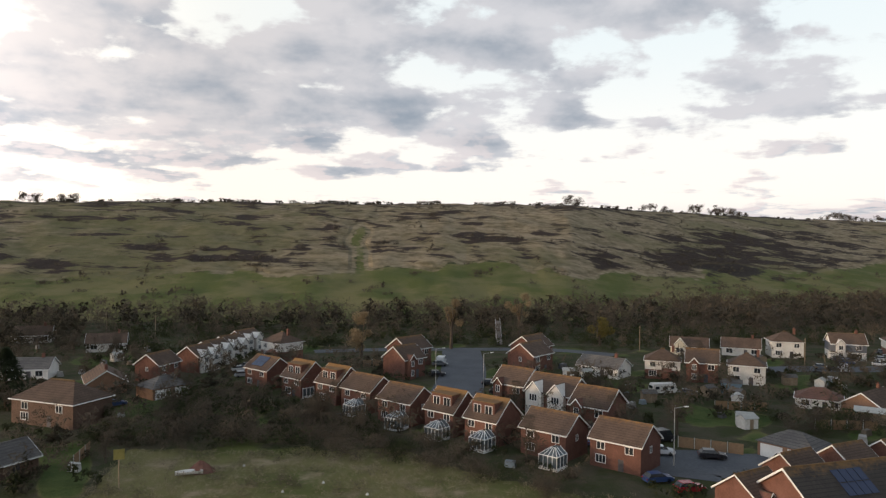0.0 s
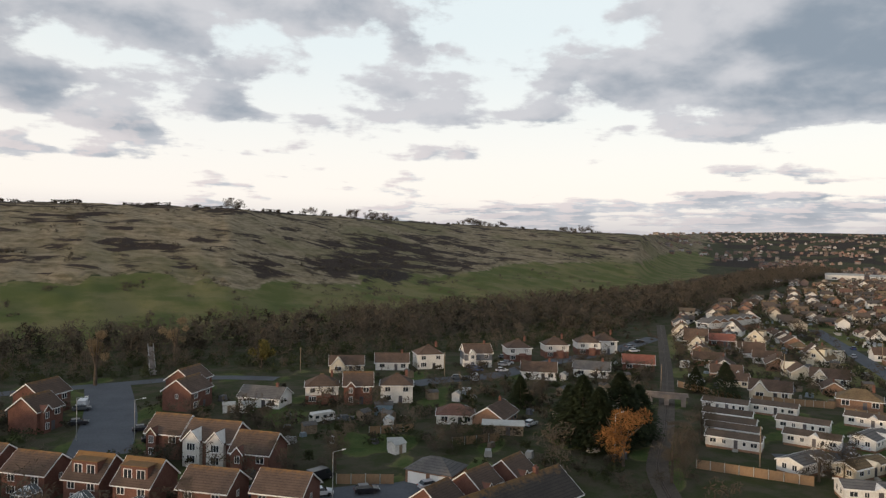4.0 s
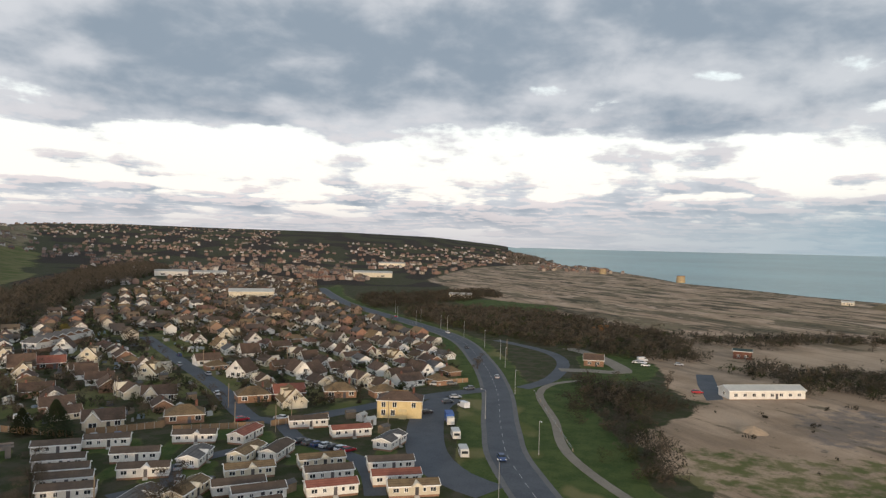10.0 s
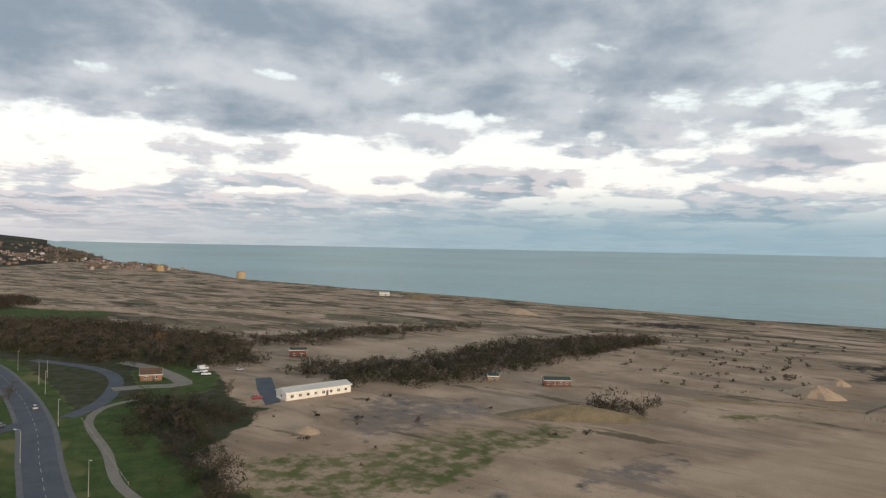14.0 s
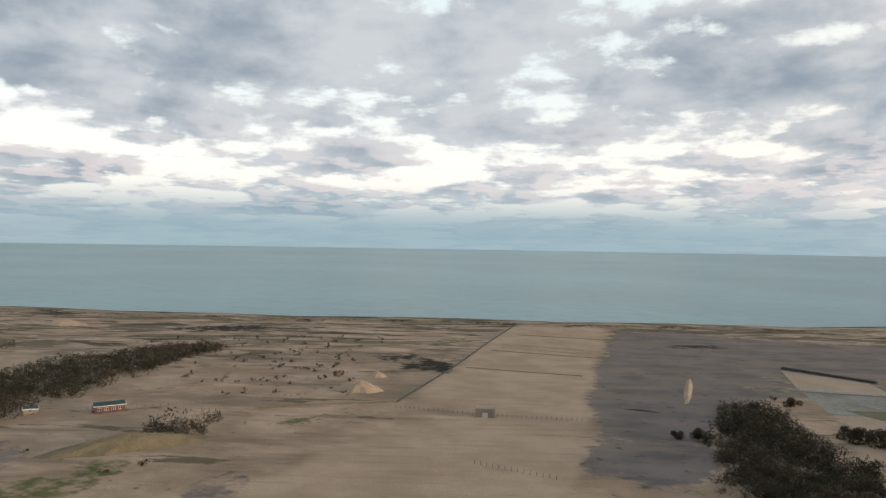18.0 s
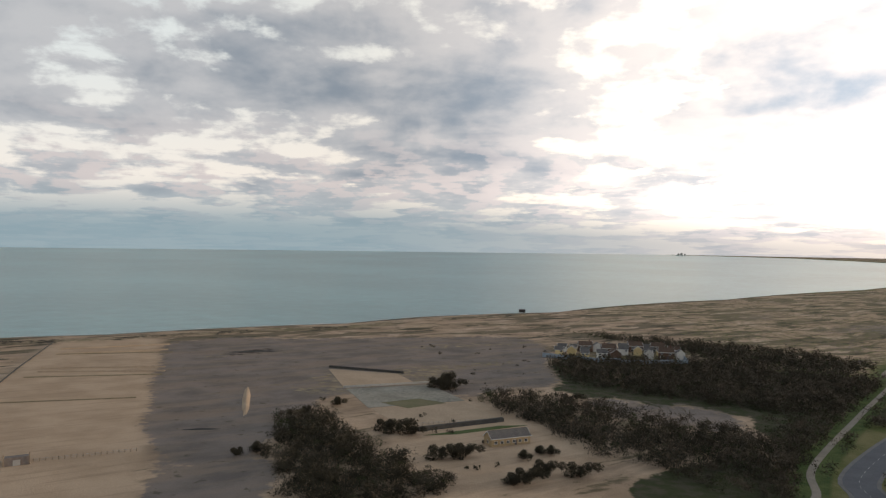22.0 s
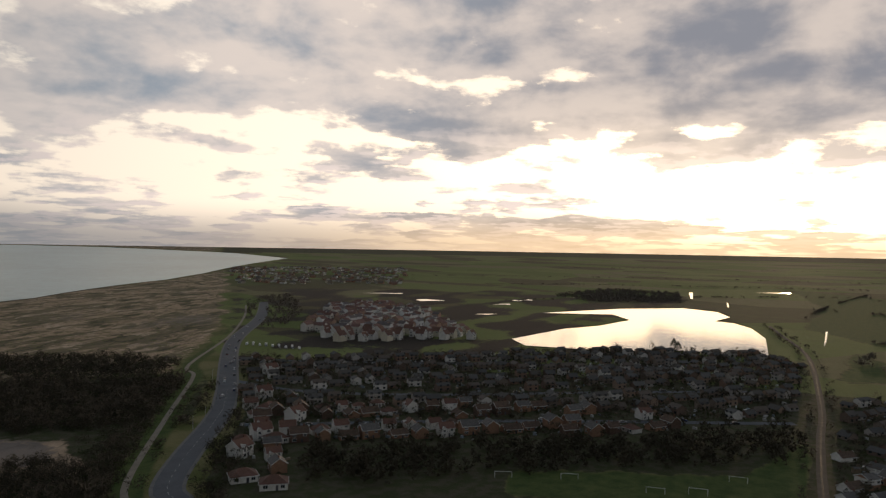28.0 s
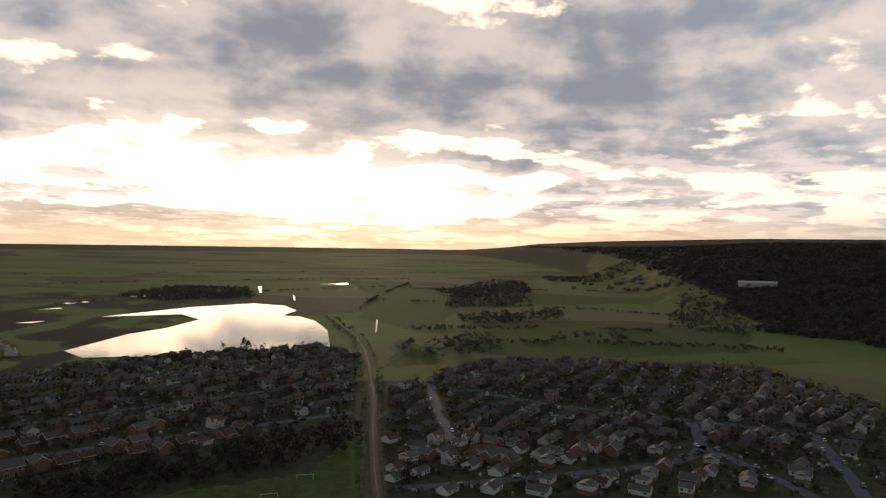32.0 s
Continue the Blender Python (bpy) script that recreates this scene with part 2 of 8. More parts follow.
STEEL = surface("galvanised steel", (0.36, 0.37, 0.37), (0.46, 0.46, 0.45), 6, 1, 0.5, 0.0, metal=0.6)
BARK = surface("bark", (0.07, 0.055, 0.04), (0.13, 0.10, 0.075), 6, 1, 0.95, 0.3)
WOOD = surface("weathered wood", (0.20, 0.15, 0.10), (0.30, 0.23, 0.16), 6, 1, 0.9, 0.2)
CONC = surface("pale concrete", (0.36, 0.34, 0.31), (0.46, 0.44, 0.40), 4, 0.5, 0.9, 0.2)
ASPHALT = surface("asphalt", (0.075, 0.08, 0.09), (0.11, 0.115, 0.125), 2, 0.12, 0.85, 0.2, vary=0, place="World")
TRACK = surface("gravel track", (0.20, 0.17, 0.13), (0.28, 0.24, 0.19), 2, 0.12, 0.95, 0.2, vary=0, place="World")
KERB = surface("worn pavement", (0.13, 0.125, 0.12), (0.18, 0.17, 0.16), 2, 0.2, 0.9, 0.1, vary=0, place="World")
BALLAST = surface("brown ballast", (0.07, 0.055, 0.042), (0.115, 0.092, 0.07), 2, 0.2, 0.95, 0.3, vary=0, place="World")
RUST = surface("rusty rail", (0.085, 0.060, 0.046), (0.14, 0.10, 0.08), 4, 0.6, 0.6, 0.0, vary=0, place="World")
PAINT = surface("road paint", (0.36, 0.36, 0.35), (0.50, 0.50, 0.48), 3, 0.6, 0.7, 0.0, vary=0, place="World")
TURF = surface("mown turf", (0.055, 0.085, 0.02), (0.085, 0.115, 0.032), 0.9, 0.06, 0.95, 0.4, vary=0, place="World")
DRY = surface("dry grass", (0.20, 0.16, 0.09), (0.13, 0.13, 0.055), 1.2, 0.09, 0.95, 0.5, vary=0, place="World")


def glass(name, tint, rough=0.08):
    m = bpy.data.materials.new(name)
    m.use_nodes = True
    g = Nodes(m.node_tree)
    b = g.add("ShaderNodeBsdfPrincipled")
    b.inputs["Base Color"].default_value = (*tint, 1)
    b.inputs["Roughness"].default_value = rough
    b.inputs["Specular IOR Level"].default_value = 0.6
    o = g.add("ShaderNodeOutputMaterial")
    g.put(o.inputs[0], b.outputs[0])
    return m


PANE = glass("window glass", (0.03, 0.035, 0.04))
SOLAR = glass("solar panel", (0.02, 0.03, 0.07), 0.15)


def foliage(name, c1, c2, rough=0.9):
    """Leaves or twigs, each piece with a shade of its own."""
    m = bpy.data.materials.new(name)
    m.use_nodes = True
    g = Nodes(m.node_tree)
    geo = g.add("ShaderNodeNewGeometry")
    rnd = geo.outputs["Random Per Island"]
    stain = g.noise(geo.outputs["Position"], 0.11, 3.0)
    col = g.mix(g.m("ADD", g.m("MULTIPLY", rnd, 0.42), g.m("MULTIPLY", g.step(stain, 0.3, 0.7), 0.58)), c1, c2)
    own = g.add("ShaderNodeObjectInfo").outputs["Random"]
    col = g.mix(1.0, col, g.vm("SCALE", (1, 1, 1), g.m("ADD", g.m("MULTIPLY", own, 0.36), 0.82)), "MULTIPLY")
    b = g.add("ShaderNodeBsdfPrincipled")
    g.put(b.inputs["Base Color"], col)
    b.inputs["Roughness"].default_value = rough
    b.inputs["Specular IOR Level"].default_value = 0.1
    soft = g.vm("ADD", g.vm("SCALE", geo.outputs["Normal"], 0.45), (0.0, 0.0, 0.55))
    g.put(b.inputs["Normal"], g.vm("NORMALIZE", soft))
    o = g.add("ShaderNodeOutputMaterial")
    g.put(o.inputs[0], b.outputs[0])
    return m


TWIG = foliage("winter twigs", (0.070, 0.055, 0.039), (0.122, 0.097, 0.068))
TWIG2 = foliage("pale bare twigs", (0.24, 0.165, 0.085), (0.38, 0.275, 0.16))
TWIG3 = foliage("grey-brown bare twigs", (0.105, 0.082, 0.056), (0.17, 0.132, 0.092))
LEAF = foliage("dark evergreen", (0.018, 0.026, 0.012), (0.05, 0.06, 0.025))
SCRUB = foliage("dark scrub", (0.036, 0.031, 0.020), (0.078, 0.064, 0.041))
ORANGE = foliage("orange leaves", (0.20, 0.085, 0.028), (0.34, 0.16, 0.05))
OLIVE = foliage("yellow catkins", (0.14, 0.11, 0.03), (0.25, 0.20, 0.06))
GREENB = foliage("dull green bushes", (0.034, 0.040, 0.017), (0.068, 0.072, 0.030))
HANGER = foliage("winter wood of the far hill", (0.085, 0.072, 0.060), (0.14, 0.12, 0.098))
FARWOOD = foliage("distant winter wood", (0.105, 0.086, 0.066), (0.19, 0.155, 0.12))
REED = foliage("straw reed", (0.24, 0.19, 0.115), (0.36, 0.30, 0.19))

# ---------------------------------------------------------------- the lie of the land


def turn_of(az):
    """Azimuth in degrees between -320 and 40."""
    return -((-az + 40) % 360) + 40


# azimuth: foot, crest (distance from the middle) and height of the high ground
HILL = np.array([
    (-320, 360, 730, 62), (-302, 640, 1500, 98), (-296, 800, 1900, 115), (-288, 880, 1950, 113), (-282, 1250, 2300, 98), (-277, 2000, 3000, 84),
    (-272, 3000, 3900, 60), (-266, 4200, 4800, 0), (-90, 4200, 4800, 0), (-83, 4000, 4500, 4), (-81, 3000, 4500, 28), (-76, 2000, 4500, 66),
    (-69, 1700, 4500, 84), (-60, 1500, 4500, 90), (-52, 1350, 4500, 99), (-47, 1150, 3800, 88), (-42, 720, 1350, 60), (-37, 600, 1200, 61),
    (-30, 470, 1113, 67), (-20, 400, 880, 69), (-10, 335, 703, 70), (0, 312, 690, 70), (10, 312, 690, 69), (21, 330, 690, 67), (40, 360, 730, 62)])
RISE = np.array([(-320, 62), (-260, 64), (-200, 71), (-140, 53), (-90, 38), (-40, 25), (40, 10)])
# azimuth, distance of the waterline
COAST = np.array([(-218.7, 3529), (-212.5, 2249), (-210, 1939), (-201.4, 1384), (-188.8, 974), (-178, 865), (-172.3, 784), (-154.8, 714), (-147, 722),
                  (-133.9, 726), (-120.9, 799), (-111.6, 912), (-103.8, 1012), (-95.2, 1228), (-86.1, 2079), (-82, 3984)])
FAR_SHORE = np.array([(-218.7, 3529), (-214.7, 4084), (-205.7, 4659), (-196, 4900), (-82, 4900)])
LAKE = [(-643.3, -421.7), (-771, -428.9), (-831.1, -414.4), (-929.9, -417.6), (-989.8, -471.6), (-931.7, -558.1), (-1093.9, -506.9), (-1185.9, -438.8), (-1156.1, -373.4), (-1081.9, -331.2), (-1005.5, -327.9), (-996.6, -298.8),
        (-947.5, -263.2), (-851.7, -221.1), (-719.8, -183.6), (-688.6, -215.2), (-682.8, -255.9), (-634, -314.7), (-610.3, -382.8)]


def inside(poly, x, y):
    """Which of the points lie in the polygon."""
    x, y = np.asarray(x, float), np.asarray(y, float)
    r = np.zeros(np.broadcast(x, y).shape, bool)
    for (ax, ay), (bx, by) in zip(poly, poly[1:] + poly[:1]):
        if ay != by:
            r ^= ((ay > y) != (by > y)) & (x < (bx - ax) * (y - ay) / (by - ay) + ax)
    return r


def off_line(line, x, y):
    """Distance of points from a broken line."""
    x, y = np.asarray(x, float), np.asarray(y, float)
    best = np.full(np.broadcast(x, y).shape, 1e9)
    for (ax, ay), (bx, by) in zip(line, line[1:]):
        dx, dy = bx - ax, by - ay
        s = np.clip(((x - ax) * dx + (y - ay) * dy) / (dx * dx + dy * dy), 0, 1)
        best = np.minimum(best, np.hypot(x - ax - s * dx, y - ay - s * dy))
    return best


def waves(x, y, size, seed):
    """A cheap smooth noise in -1..1."""
    s = 0.0
    for k in range(5):
        a = seed * 1.7 + k * 2.4
        f = 6.283 / size * (1 + 0.37 * k)
        s = s + np.sin(f * (x * math.cos(a) + y * math.sin(a)) + 2.1 * np.sin(0.6 * f * (y * math.cos(a + 1) - x * math.sin(a + 1)) + k)) / (1 + 0.5 * k)
    return s / 3.0


def land(x, y):
    """Height of the ground."""
    x, y = np.asarray(x, float), np.asarray(y, float)
    r, az = np.hypot(x, y), turn_of(np.degrees(np.arctan2(-x, y)))
    foot, crest, top = (np.interp(az, HILL[:, 0], HILL[:, i]) for i in (1, 2, 3))
    s = np.clip((r - foot) / (crest - foot), 0, 1)
    prof = 0.35 * s + 0.65 * s * s * (3 - 2 * s)
    z = top * prof - np.clip(r - crest, 0, 600) * 0.02 * (top > 5)
    z = z + (waves(x, y, 90, 1) * 1.6 + waves(x, y, 31, 2) * 0.7) * np.clip(s * 6, 0, 1) * (r < 2000)
    z = z + np.interp(az, RISE[:, 0], RISE[:, 1]) * np.clip((r - 1200) / 3700, 0, None) ** 2
    return z


def sea_depth(x, y):
    """Metres out from the waterline; below nought on land."""
    r, az = np.hypot(x, y), turn_of(np.degrees(np.arctan2(-x, y)))
    near = np.interp(az, COAST[:, 0], COAST[:, 1])
    far = np.interp(az, FAR_SHORE[:, 0], FAR_SHORE[:, 1])
    out = np.minimum(r - near, np.where(far > 4890, 1e6, far - r))
    return np.where((az > -218.7) & (az < -82), out, -50.0)


def z_at(x, y):
    return float(land(x, y))


# ---------------------------------------------------------------- mesh helpers


class Shape:
    """Vertices and faces of one part, with a material slot for each face."""

    def __init__(self):
        self.v, self.f, self.s = [], [], []

    def face(self, pts, slot=0):
        n = len(self.v)
        self.v += [tuple(p) for p in pts]
        self.f.append(tuple(range(n, n + len(pts))))
        self.s.append(slot)
        return self

    def solid(self, bottom, top, slot=0):
        """A closed body between two rings of the same number of points."""
        n, k = len(self.v), len(bottom)
        self.v += [tuple(p) for p in bottom] + [tuple(p) for p in top]
        self.f += [tuple(range(n + k - 1, n - 1, -1)), tuple(range(n + k, n + 2 * k))]
        self.f += [(n + i, n + (i + 1) % k, n + k + (i + 1) % k, n + k + i) for i in range(k)]
        self.s += [slot] * (k + 2)
        return self

    def box(self, x0, x1, y0, y1, z0, z1, slot=0):
        ring = [(x0, y0), (x1, y0), (x1, y1), (x0, y1)]
        return self.solid([(*p, z0) for p in ring], [(*p, z1) for p in ring], slot)

    def tube(self, a, b, ra, rb, n=6, slot=0):
        a, b = Vector(a), Vector(b)
        q = (b - a).to_track_quat("Z", "Y")
        ring = [Vector((math.cos(6.2832 * i / n), math.sin(6.2832 * i / n), 0)) for i in range(n)]
        return self.solid([a + q @ (p * ra) for p in ring], [b + q @ (p * rb) for p in ring], slot)

    def slab(self, quad, t, slot=0):
        """A sheet with thickness t along its normal, outwards."""
        q = [Vector(p) for p in quad]
        nrm = (q[1] - q[0]).cross(q[2] - q[0]).normalized() * t
        return self.solid(q, [p + nrm for p in q], slot)

    def mesh(self, name, mats):
        me = bpy.data.meshes.new(name)
        me.from_pydata(self.v, [], self.f)
        for m in mats:
            me.materials.append(m)
        if len(mats) > 1:
            me.polygons.foreach_set("material_index", self.s)
        me.update()
        return me


def part(name, shape, mats, parent, label=""):
    ob = new(name, shape.mesh(name, mats if isinstance(mats, (list, tuple)) else [mats]))
    ob.parent = parent
    return tagged(ob, label) if label else ob


def thing(name, label, category, group="", kind=""):
    return tagged(new(name), label, category, group, kind)


def bulk(name, verts, faces, mat, label, category, kind="structure", smooth=False):
    """One large mesh from arrays."""
    me = bpy.data.meshes.new(name)
    nv, nf, k = len(verts), len(faces), faces.shape[1]
    me.vertices.add(nv)
    me.vertices.foreach_set("co", np.asarray(verts, np.float32).ravel())
    me.loops.add(nf * k)
    me.loops.foreach_set("vertex_index", np.asarray(faces, np.int32).ravel())
    me.polygons.add(nf)
    me.polygons.foreach_set("loop_start", np.arange(0, nf * k, k, dtype=np.int32))
    if smooth:
        me.polygons.foreach_set("use_smooth", np.ones(nf, bool))
    me.materials.append(mat)
    me.update(calc_edges=True)
    return tagged(new(name, me), label, category, "", kind)


# ---------------------------------------------------------------- ground


def ground_material():
    m = bpy.data.materials.new("open ground")
    m.use_nodes = True
    g = Nodes(m.node_tree)
    pos = g.add("ShaderNodeNewGeometry").outputs["Position"]
    fine, mid, wide, huge = g.noise(pos, 1.3, 5, 0.65), g.noise(pos, 0.16, 5, 0.6), g.noise(pos, 0.035, 5, 0.6), g.noise(pos, 0.006, 4, 0.5)
    a = g.add("ShaderNodeAttribute")
    a.attribute_name = "zone_a"
    b = g.add("ShaderNodeAttribute")
    b.attribute_name = "zone_b"
    sa, sb = g.add("ShaderNodeSeparateColor"), g.add("ShaderNodeSeparateColor")
    g.put(sa.inputs[0], a.outputs["Color"])
    g.put(sb.inputs[0], b.outputs["Color"])
    wob = g.m("MULTIPLY", g.m("SUBTRACT", mid, 0.5), 0.9)

    def zone(v):
        return g.step(g.m("ADD", v, wob), 0.40, 0.60)

    # gardens and rough earth
    col = g.mix(g.step(mid, 0.4, 0.62), (0.050, 0.058, 0.022), (0.085, 0.075, 0.048))
    # grass
    grass = g.mix(g.step(wide, 0.38, 0.62), (0.112, 0.126, 0.038), (0.205, 0.180, 0.078))
    grass = g.mix(g.step(a.outputs["Alpha"], 0.3, 0.7), grass, g.mix(g.step(g.m("ADD", g.m("MULTIPLY", mid, 0.6), g.m("MULTIPLY", fine, 0.4)), 0.38, 0.62), (0.050, 0.080, 0.021), (0.098, 0.125, 0.038)))
    col = g.mix(zone(sa.outputs[0]), col, grass)
    # sand and tan shingle with thin turf
    sand = g.mix(g.step(wide, 0.36, 0.66), (0.375, 0.262, 0.172), (0.56, 0.400, 0.272))
    sand = g.mix(g.step(g.m("ADD", mid, g.m("MULTIPLY", fine, 0.3)), 0.76, 0.90), sand, (0.15, 0.125, 0.065))
    along = g.m("MULTIPLY", g.vm("DOT_PRODUCT", pos, (-0.836, -0.549, 0)), 0.010)
    across = g.m("MULTIPLY", g.vm("DOT_PRODUCT", pos, (-0.549, 0.836, 0)), 0.045)
    cxy = g.add("ShaderNodeCombineXYZ")
    g.put(cxy.inputs[0], along)
    g.put(cxy.inputs[1], across)
    lay = g.noise(cxy.outputs[0], 1.0, 6, 0.6, 0.4)
    away = g.step(g.vm("LENGTH", pos), 300.0, 620.0)
    cst = g.vm("MULTIPLY", cxy.outputs[0], (0.9, 0.62, 1.0))
    lay3 = g.noise(g.vm("ADD", cst, (7.7, 2.2, 0)), 1.0, 6, 0.6, 0.8)
    lay4 = g.noise(g.vm("ADD", cst, (1.7, 5.2, 0)), 1.7, 7, 0.64, 0.8)
    sand = g.mix(g.step(lay, 0.50, 0.64, 0.0, 0.65), sand, (0.225, 0.165, 0.115))
    lay2 = g.noise(g.vm("ADD", cxy.outputs[0], (3.3, 8.1, 0)), 1.6, 6, 0.62, 0.3)
    sand = g.mix(g.step(g.m("ADD", lay2, g.m("MULTIPLY", wob, 0.12)), 0.60, 0.66, 0.0, 0.80), sand, (0.105, 0.088, 0.048))
    sand = g.mix(g.m("MULTIPLY", away, g.step(lay3, 0.49, 0.56, 0.0, 0.85)), sand, (0.135, 0.112, 0.068))
    sand = g.mix(g.m("MULTIPLY", away, g.step(lay4, 0.550, 0.60, 0.0, 0.9)), sand, (0.060, 0.056, 0.034))
    sand = g.mix(g.m("MULTIPLY", away, g.step(lay4, 0.44, 0.36, 0.0, 0.9)), sand, (0.62, 0.455, 0.335))
    sand = g.mix(g.step(g.m("ADD", g.m("MULTIPLY", mid, 0.55), g.m("MULTIPLY", fine, 0.45)), 0.60, 0.68, 0.0, 0.75), sand, (0.135, 0.105, 0.062))
    sand = g.mix(g.step(b.outputs["Alpha"], 0.15, 0.85), sand, g.mix(g.step(wide, 0.35, 0.65), (0.46, 0.325, 0.215), (0.56, 0.405, 0.275)))
    sand = g.mix(g.step(g.noise(g.vm("MULTIPLY", cxy.outputs[0], (1.0, 2.6, 1.0)), 2.0, 6, 0.65), 0.5, 0.72, 0.0, 0.5), sand, (0.27, 0.19, 0.125))
    col = g.mix(zone(sa.outputs[1]), col, sand)
    # grey shingle
    grey = g.mix(g.step(wide, 0.35, 0.65), (0.172, 0.143, 0.125), (0.260, 0.212, 0.180))
    grey = g.mix(g.step(lay2, 0.44, 0.60, 0.0, 0.6), grey, (0.30, 0.225, 0.165))
    grey = g.mix(g.step(mid, 0.60, 0.68, 0.0, 0.7), grey, (0.105, 0.090, 0.062))
    col = g.mix(zone(sb.outputs[0]), col, grey)
    # heath of the hill: straw grass, patches of dark thorn, green below
    streak = g.noise(g.vm("MULTIPLY", pos, (0.05, 0.09, 0.16)), 1.0, 7, 0.66, 0.6)
    straw = g.mix(g.step(g.m("ADD", g.m("MULTIPLY", streak, 0.55), g.m("MULTIPLY", mid, 0.45)), 0.36, 0.62), (0.150, 0.118, 0.066), (0.37, 0.288, 0.186))
    xyz = g.add("ShaderNodeSeparateXYZ")
    g.put(xyz.inputs[0], pos)
    west_end = g.m("MULTIPLY", g.step(xyz.outputs[0], 40.0, -260.0), g.step(wide, 0.36, 0.56))
    straw = g.mix(g.m("MULTIPLY", west_end, 0.6), straw, (0.115, 0.112, 0.044))
    straw = g.mix(g.step(huge, 0.50, 0.60, 0.0, 0.5), straw, (0.150, 0.142, 0.060))
    col = g.mix(zone(sb.outputs[1]), col, straw)
    hillside = g.m("MULTIPLY", g.step(sb.outputs[1], 0.72, 0.95), g.step(xyz.outputs[1], 250.0, 330.0))
    clump = g.noise(g.vm("MULTIPLY", pos, (0.024, 0.052, 0.07)), 1.0, 7, 0.66, 0.5)
    clump = g.m("ADD", clump, g.m("MULTIPLY", sa.outputs[2], 0.17))
    heather = g.m("MULTIPLY", hillside, g.step(clump, 0.562, 0.615))
    # marsh pasture
    vor = g.add("ShaderNodeTexVoronoi")
    g.put(vor.inputs["Vector"], g.vm("MULTIPLY", pos, (0.0065, 0.0038, 0.0)))
    vor.inputs["Scale"].default_value = 1.0
    sv = g.add("ShaderNodeSeparateColor")
    g.put(sv.inputs[0], vor.outputs["Color"])
    pas = g.mix(sv.outputs[0], (0.110, 0.152, 0.037), (0.182, 0.206, 0.066))
    pas = g.mix(g.step(sv.outputs[1], 0.68, 0.74), pas, (0.185, 0.165, 0.080))
    pas = g.mix(g.step(sv.outputs[2], 0.70, 0.76), pas, (0.095, 0.085, 0.04))
    pas = g.mix(g.step(wide, 0.45, 0.75, 0.0, 0.6), pas, (0.130, 0.140, 0.052))
    col = g.mix(zone(sb.outputs[2]), col, pas)
    # thorn and heather
    thorn = g.mix(fine, (0.028, 0.022, 0.018), (0.060, 0.045, 0.036))
    col = g.mix(g.m("MULTIPLY", zone(sa.outputs[2]), g.m("SUBTRACT", 1.0, hillside)), col, thorn)
    col = g.mix(heather, col, g.mix(fine, (0.030, 0.022, 0.019), (0.085, 0.060, 0.047)))
    col = g.mix(g.m("MULTIPLY", g.m("SUBTRACT", fine, 0.25), 0.45), col, (0.045, 0.040, 0.028))
    p = g.add("ShaderNodeBsdfPrincipled")
    g.put(p.inputs["Base Color"], col)
    p.inputs["Roughness"].default_value = 0.95
    p.inputs["Specular IOR Level"].default_value = 0.1
    bp = g.add("ShaderNodeBump")
    bp.inputs["Strength"].default_value, bp.inputs["Distance"].default_value = 0.5, 0.6
    g.put(bp.inputs["Height"], g.m("ADD", g.m("ADD", fine, mid), g.m("MULTIPLY", hillside, g.m("MULTIPLY", g.m("ADD", streak, clump), 6.0))))
    g.put(p.inputs["Normal"], bp.outputs[0])
    o = g.add("ShaderNodeOutputMaterial")
    g.put(o.inputs[0], p.outputs[0])
    return m


# plan of the roads: name, width, centre line
MAIN_ROAD = [(776.4, 327), (636, 249.3), (564.4, 202.1), (471.3, 129.3), (405.4, 84.2), (331.9, 56.8), (267.4, 39.4), (212.6, 29.4), (174.6, 20.2), (120, -5), (40, -66), (-50, -142),
             (-139.7, -226.6), (-156.9, -261.2), (-187.6, -297.2), (-236.6, -347.7), (-277.6, -399.8), (-421.5, -601.3), (-586.6, -781.2), (-739, -977.6)]
COAST_PATH = [(298.1, 9.4), (288.3, 19.4), (265.9, 23), (228, 14.7), (184.1, 5.4), (130, -28), (30, -110), (-55, -175),
              (-125.1, -234), (-149.2, -278.9), (-218.3, -369), (-295.9, -468.3), (-320.2, -514.3), (-446.2, -644.9), (-577.2, -803.5), (-682.9, -948.1)]
LOOP_ROAD = [(274.7, 30.5), (298, 21.3), (337.6, 18.8), (365.9, 25.3), (387, 39.4), (408.7, 61.6)]
RANGE_ROAD = [(321.7, 19.4), (324.7, 6.6), (327.7, -8.9), (370.9, 5), (392.2, 19.5)]
PUB_ROAD = [(270.9, 40), (246.4, 62.5), (218, 80.6), (203.8, 90.9), (198.1, 104.5), (237.9, 140.3), (278.9, 181.8), (343, 246.5)]
LAYBY = [(248.2, 52.5), (237.7, 55.2), (213.9, 53), (181.4, 44.6), (163.4, 33.7), (155.9, 23)]
CLOSE = [(6.1, 227.5), (5.7, 187.6), (2.5, 154.8)]
CANAL_ROAD = [(-39.3, 219.6), (-17.5, 225.2), (6.9, 227.1), (33.2, 228.5), (53.2, 218.7)]
GARAGE_COURT = [(34.1, 105.5), (38.3, 112.5), (47.5, 110.2), (53.2, 110.2)]
HILL_STREET = [(83.5, 194.7), (99.8, 198.1), (119.6, 198.5), (146.9, 211.3), (188.9, 225.6), (236.6, 251.2)]
RAILWAY = [(276.5, 289), (214, 221.4), (168.6, 172.7), (123.5, 126.6), (101.5, 105.9), (40, 45), (-150, -15), (-307.7, -55.4), (-408.4, -77.3), (-517.2, -98.9), (-741.8, -155.5), (-911.6, -221.7), (-997.6, -255.3)]
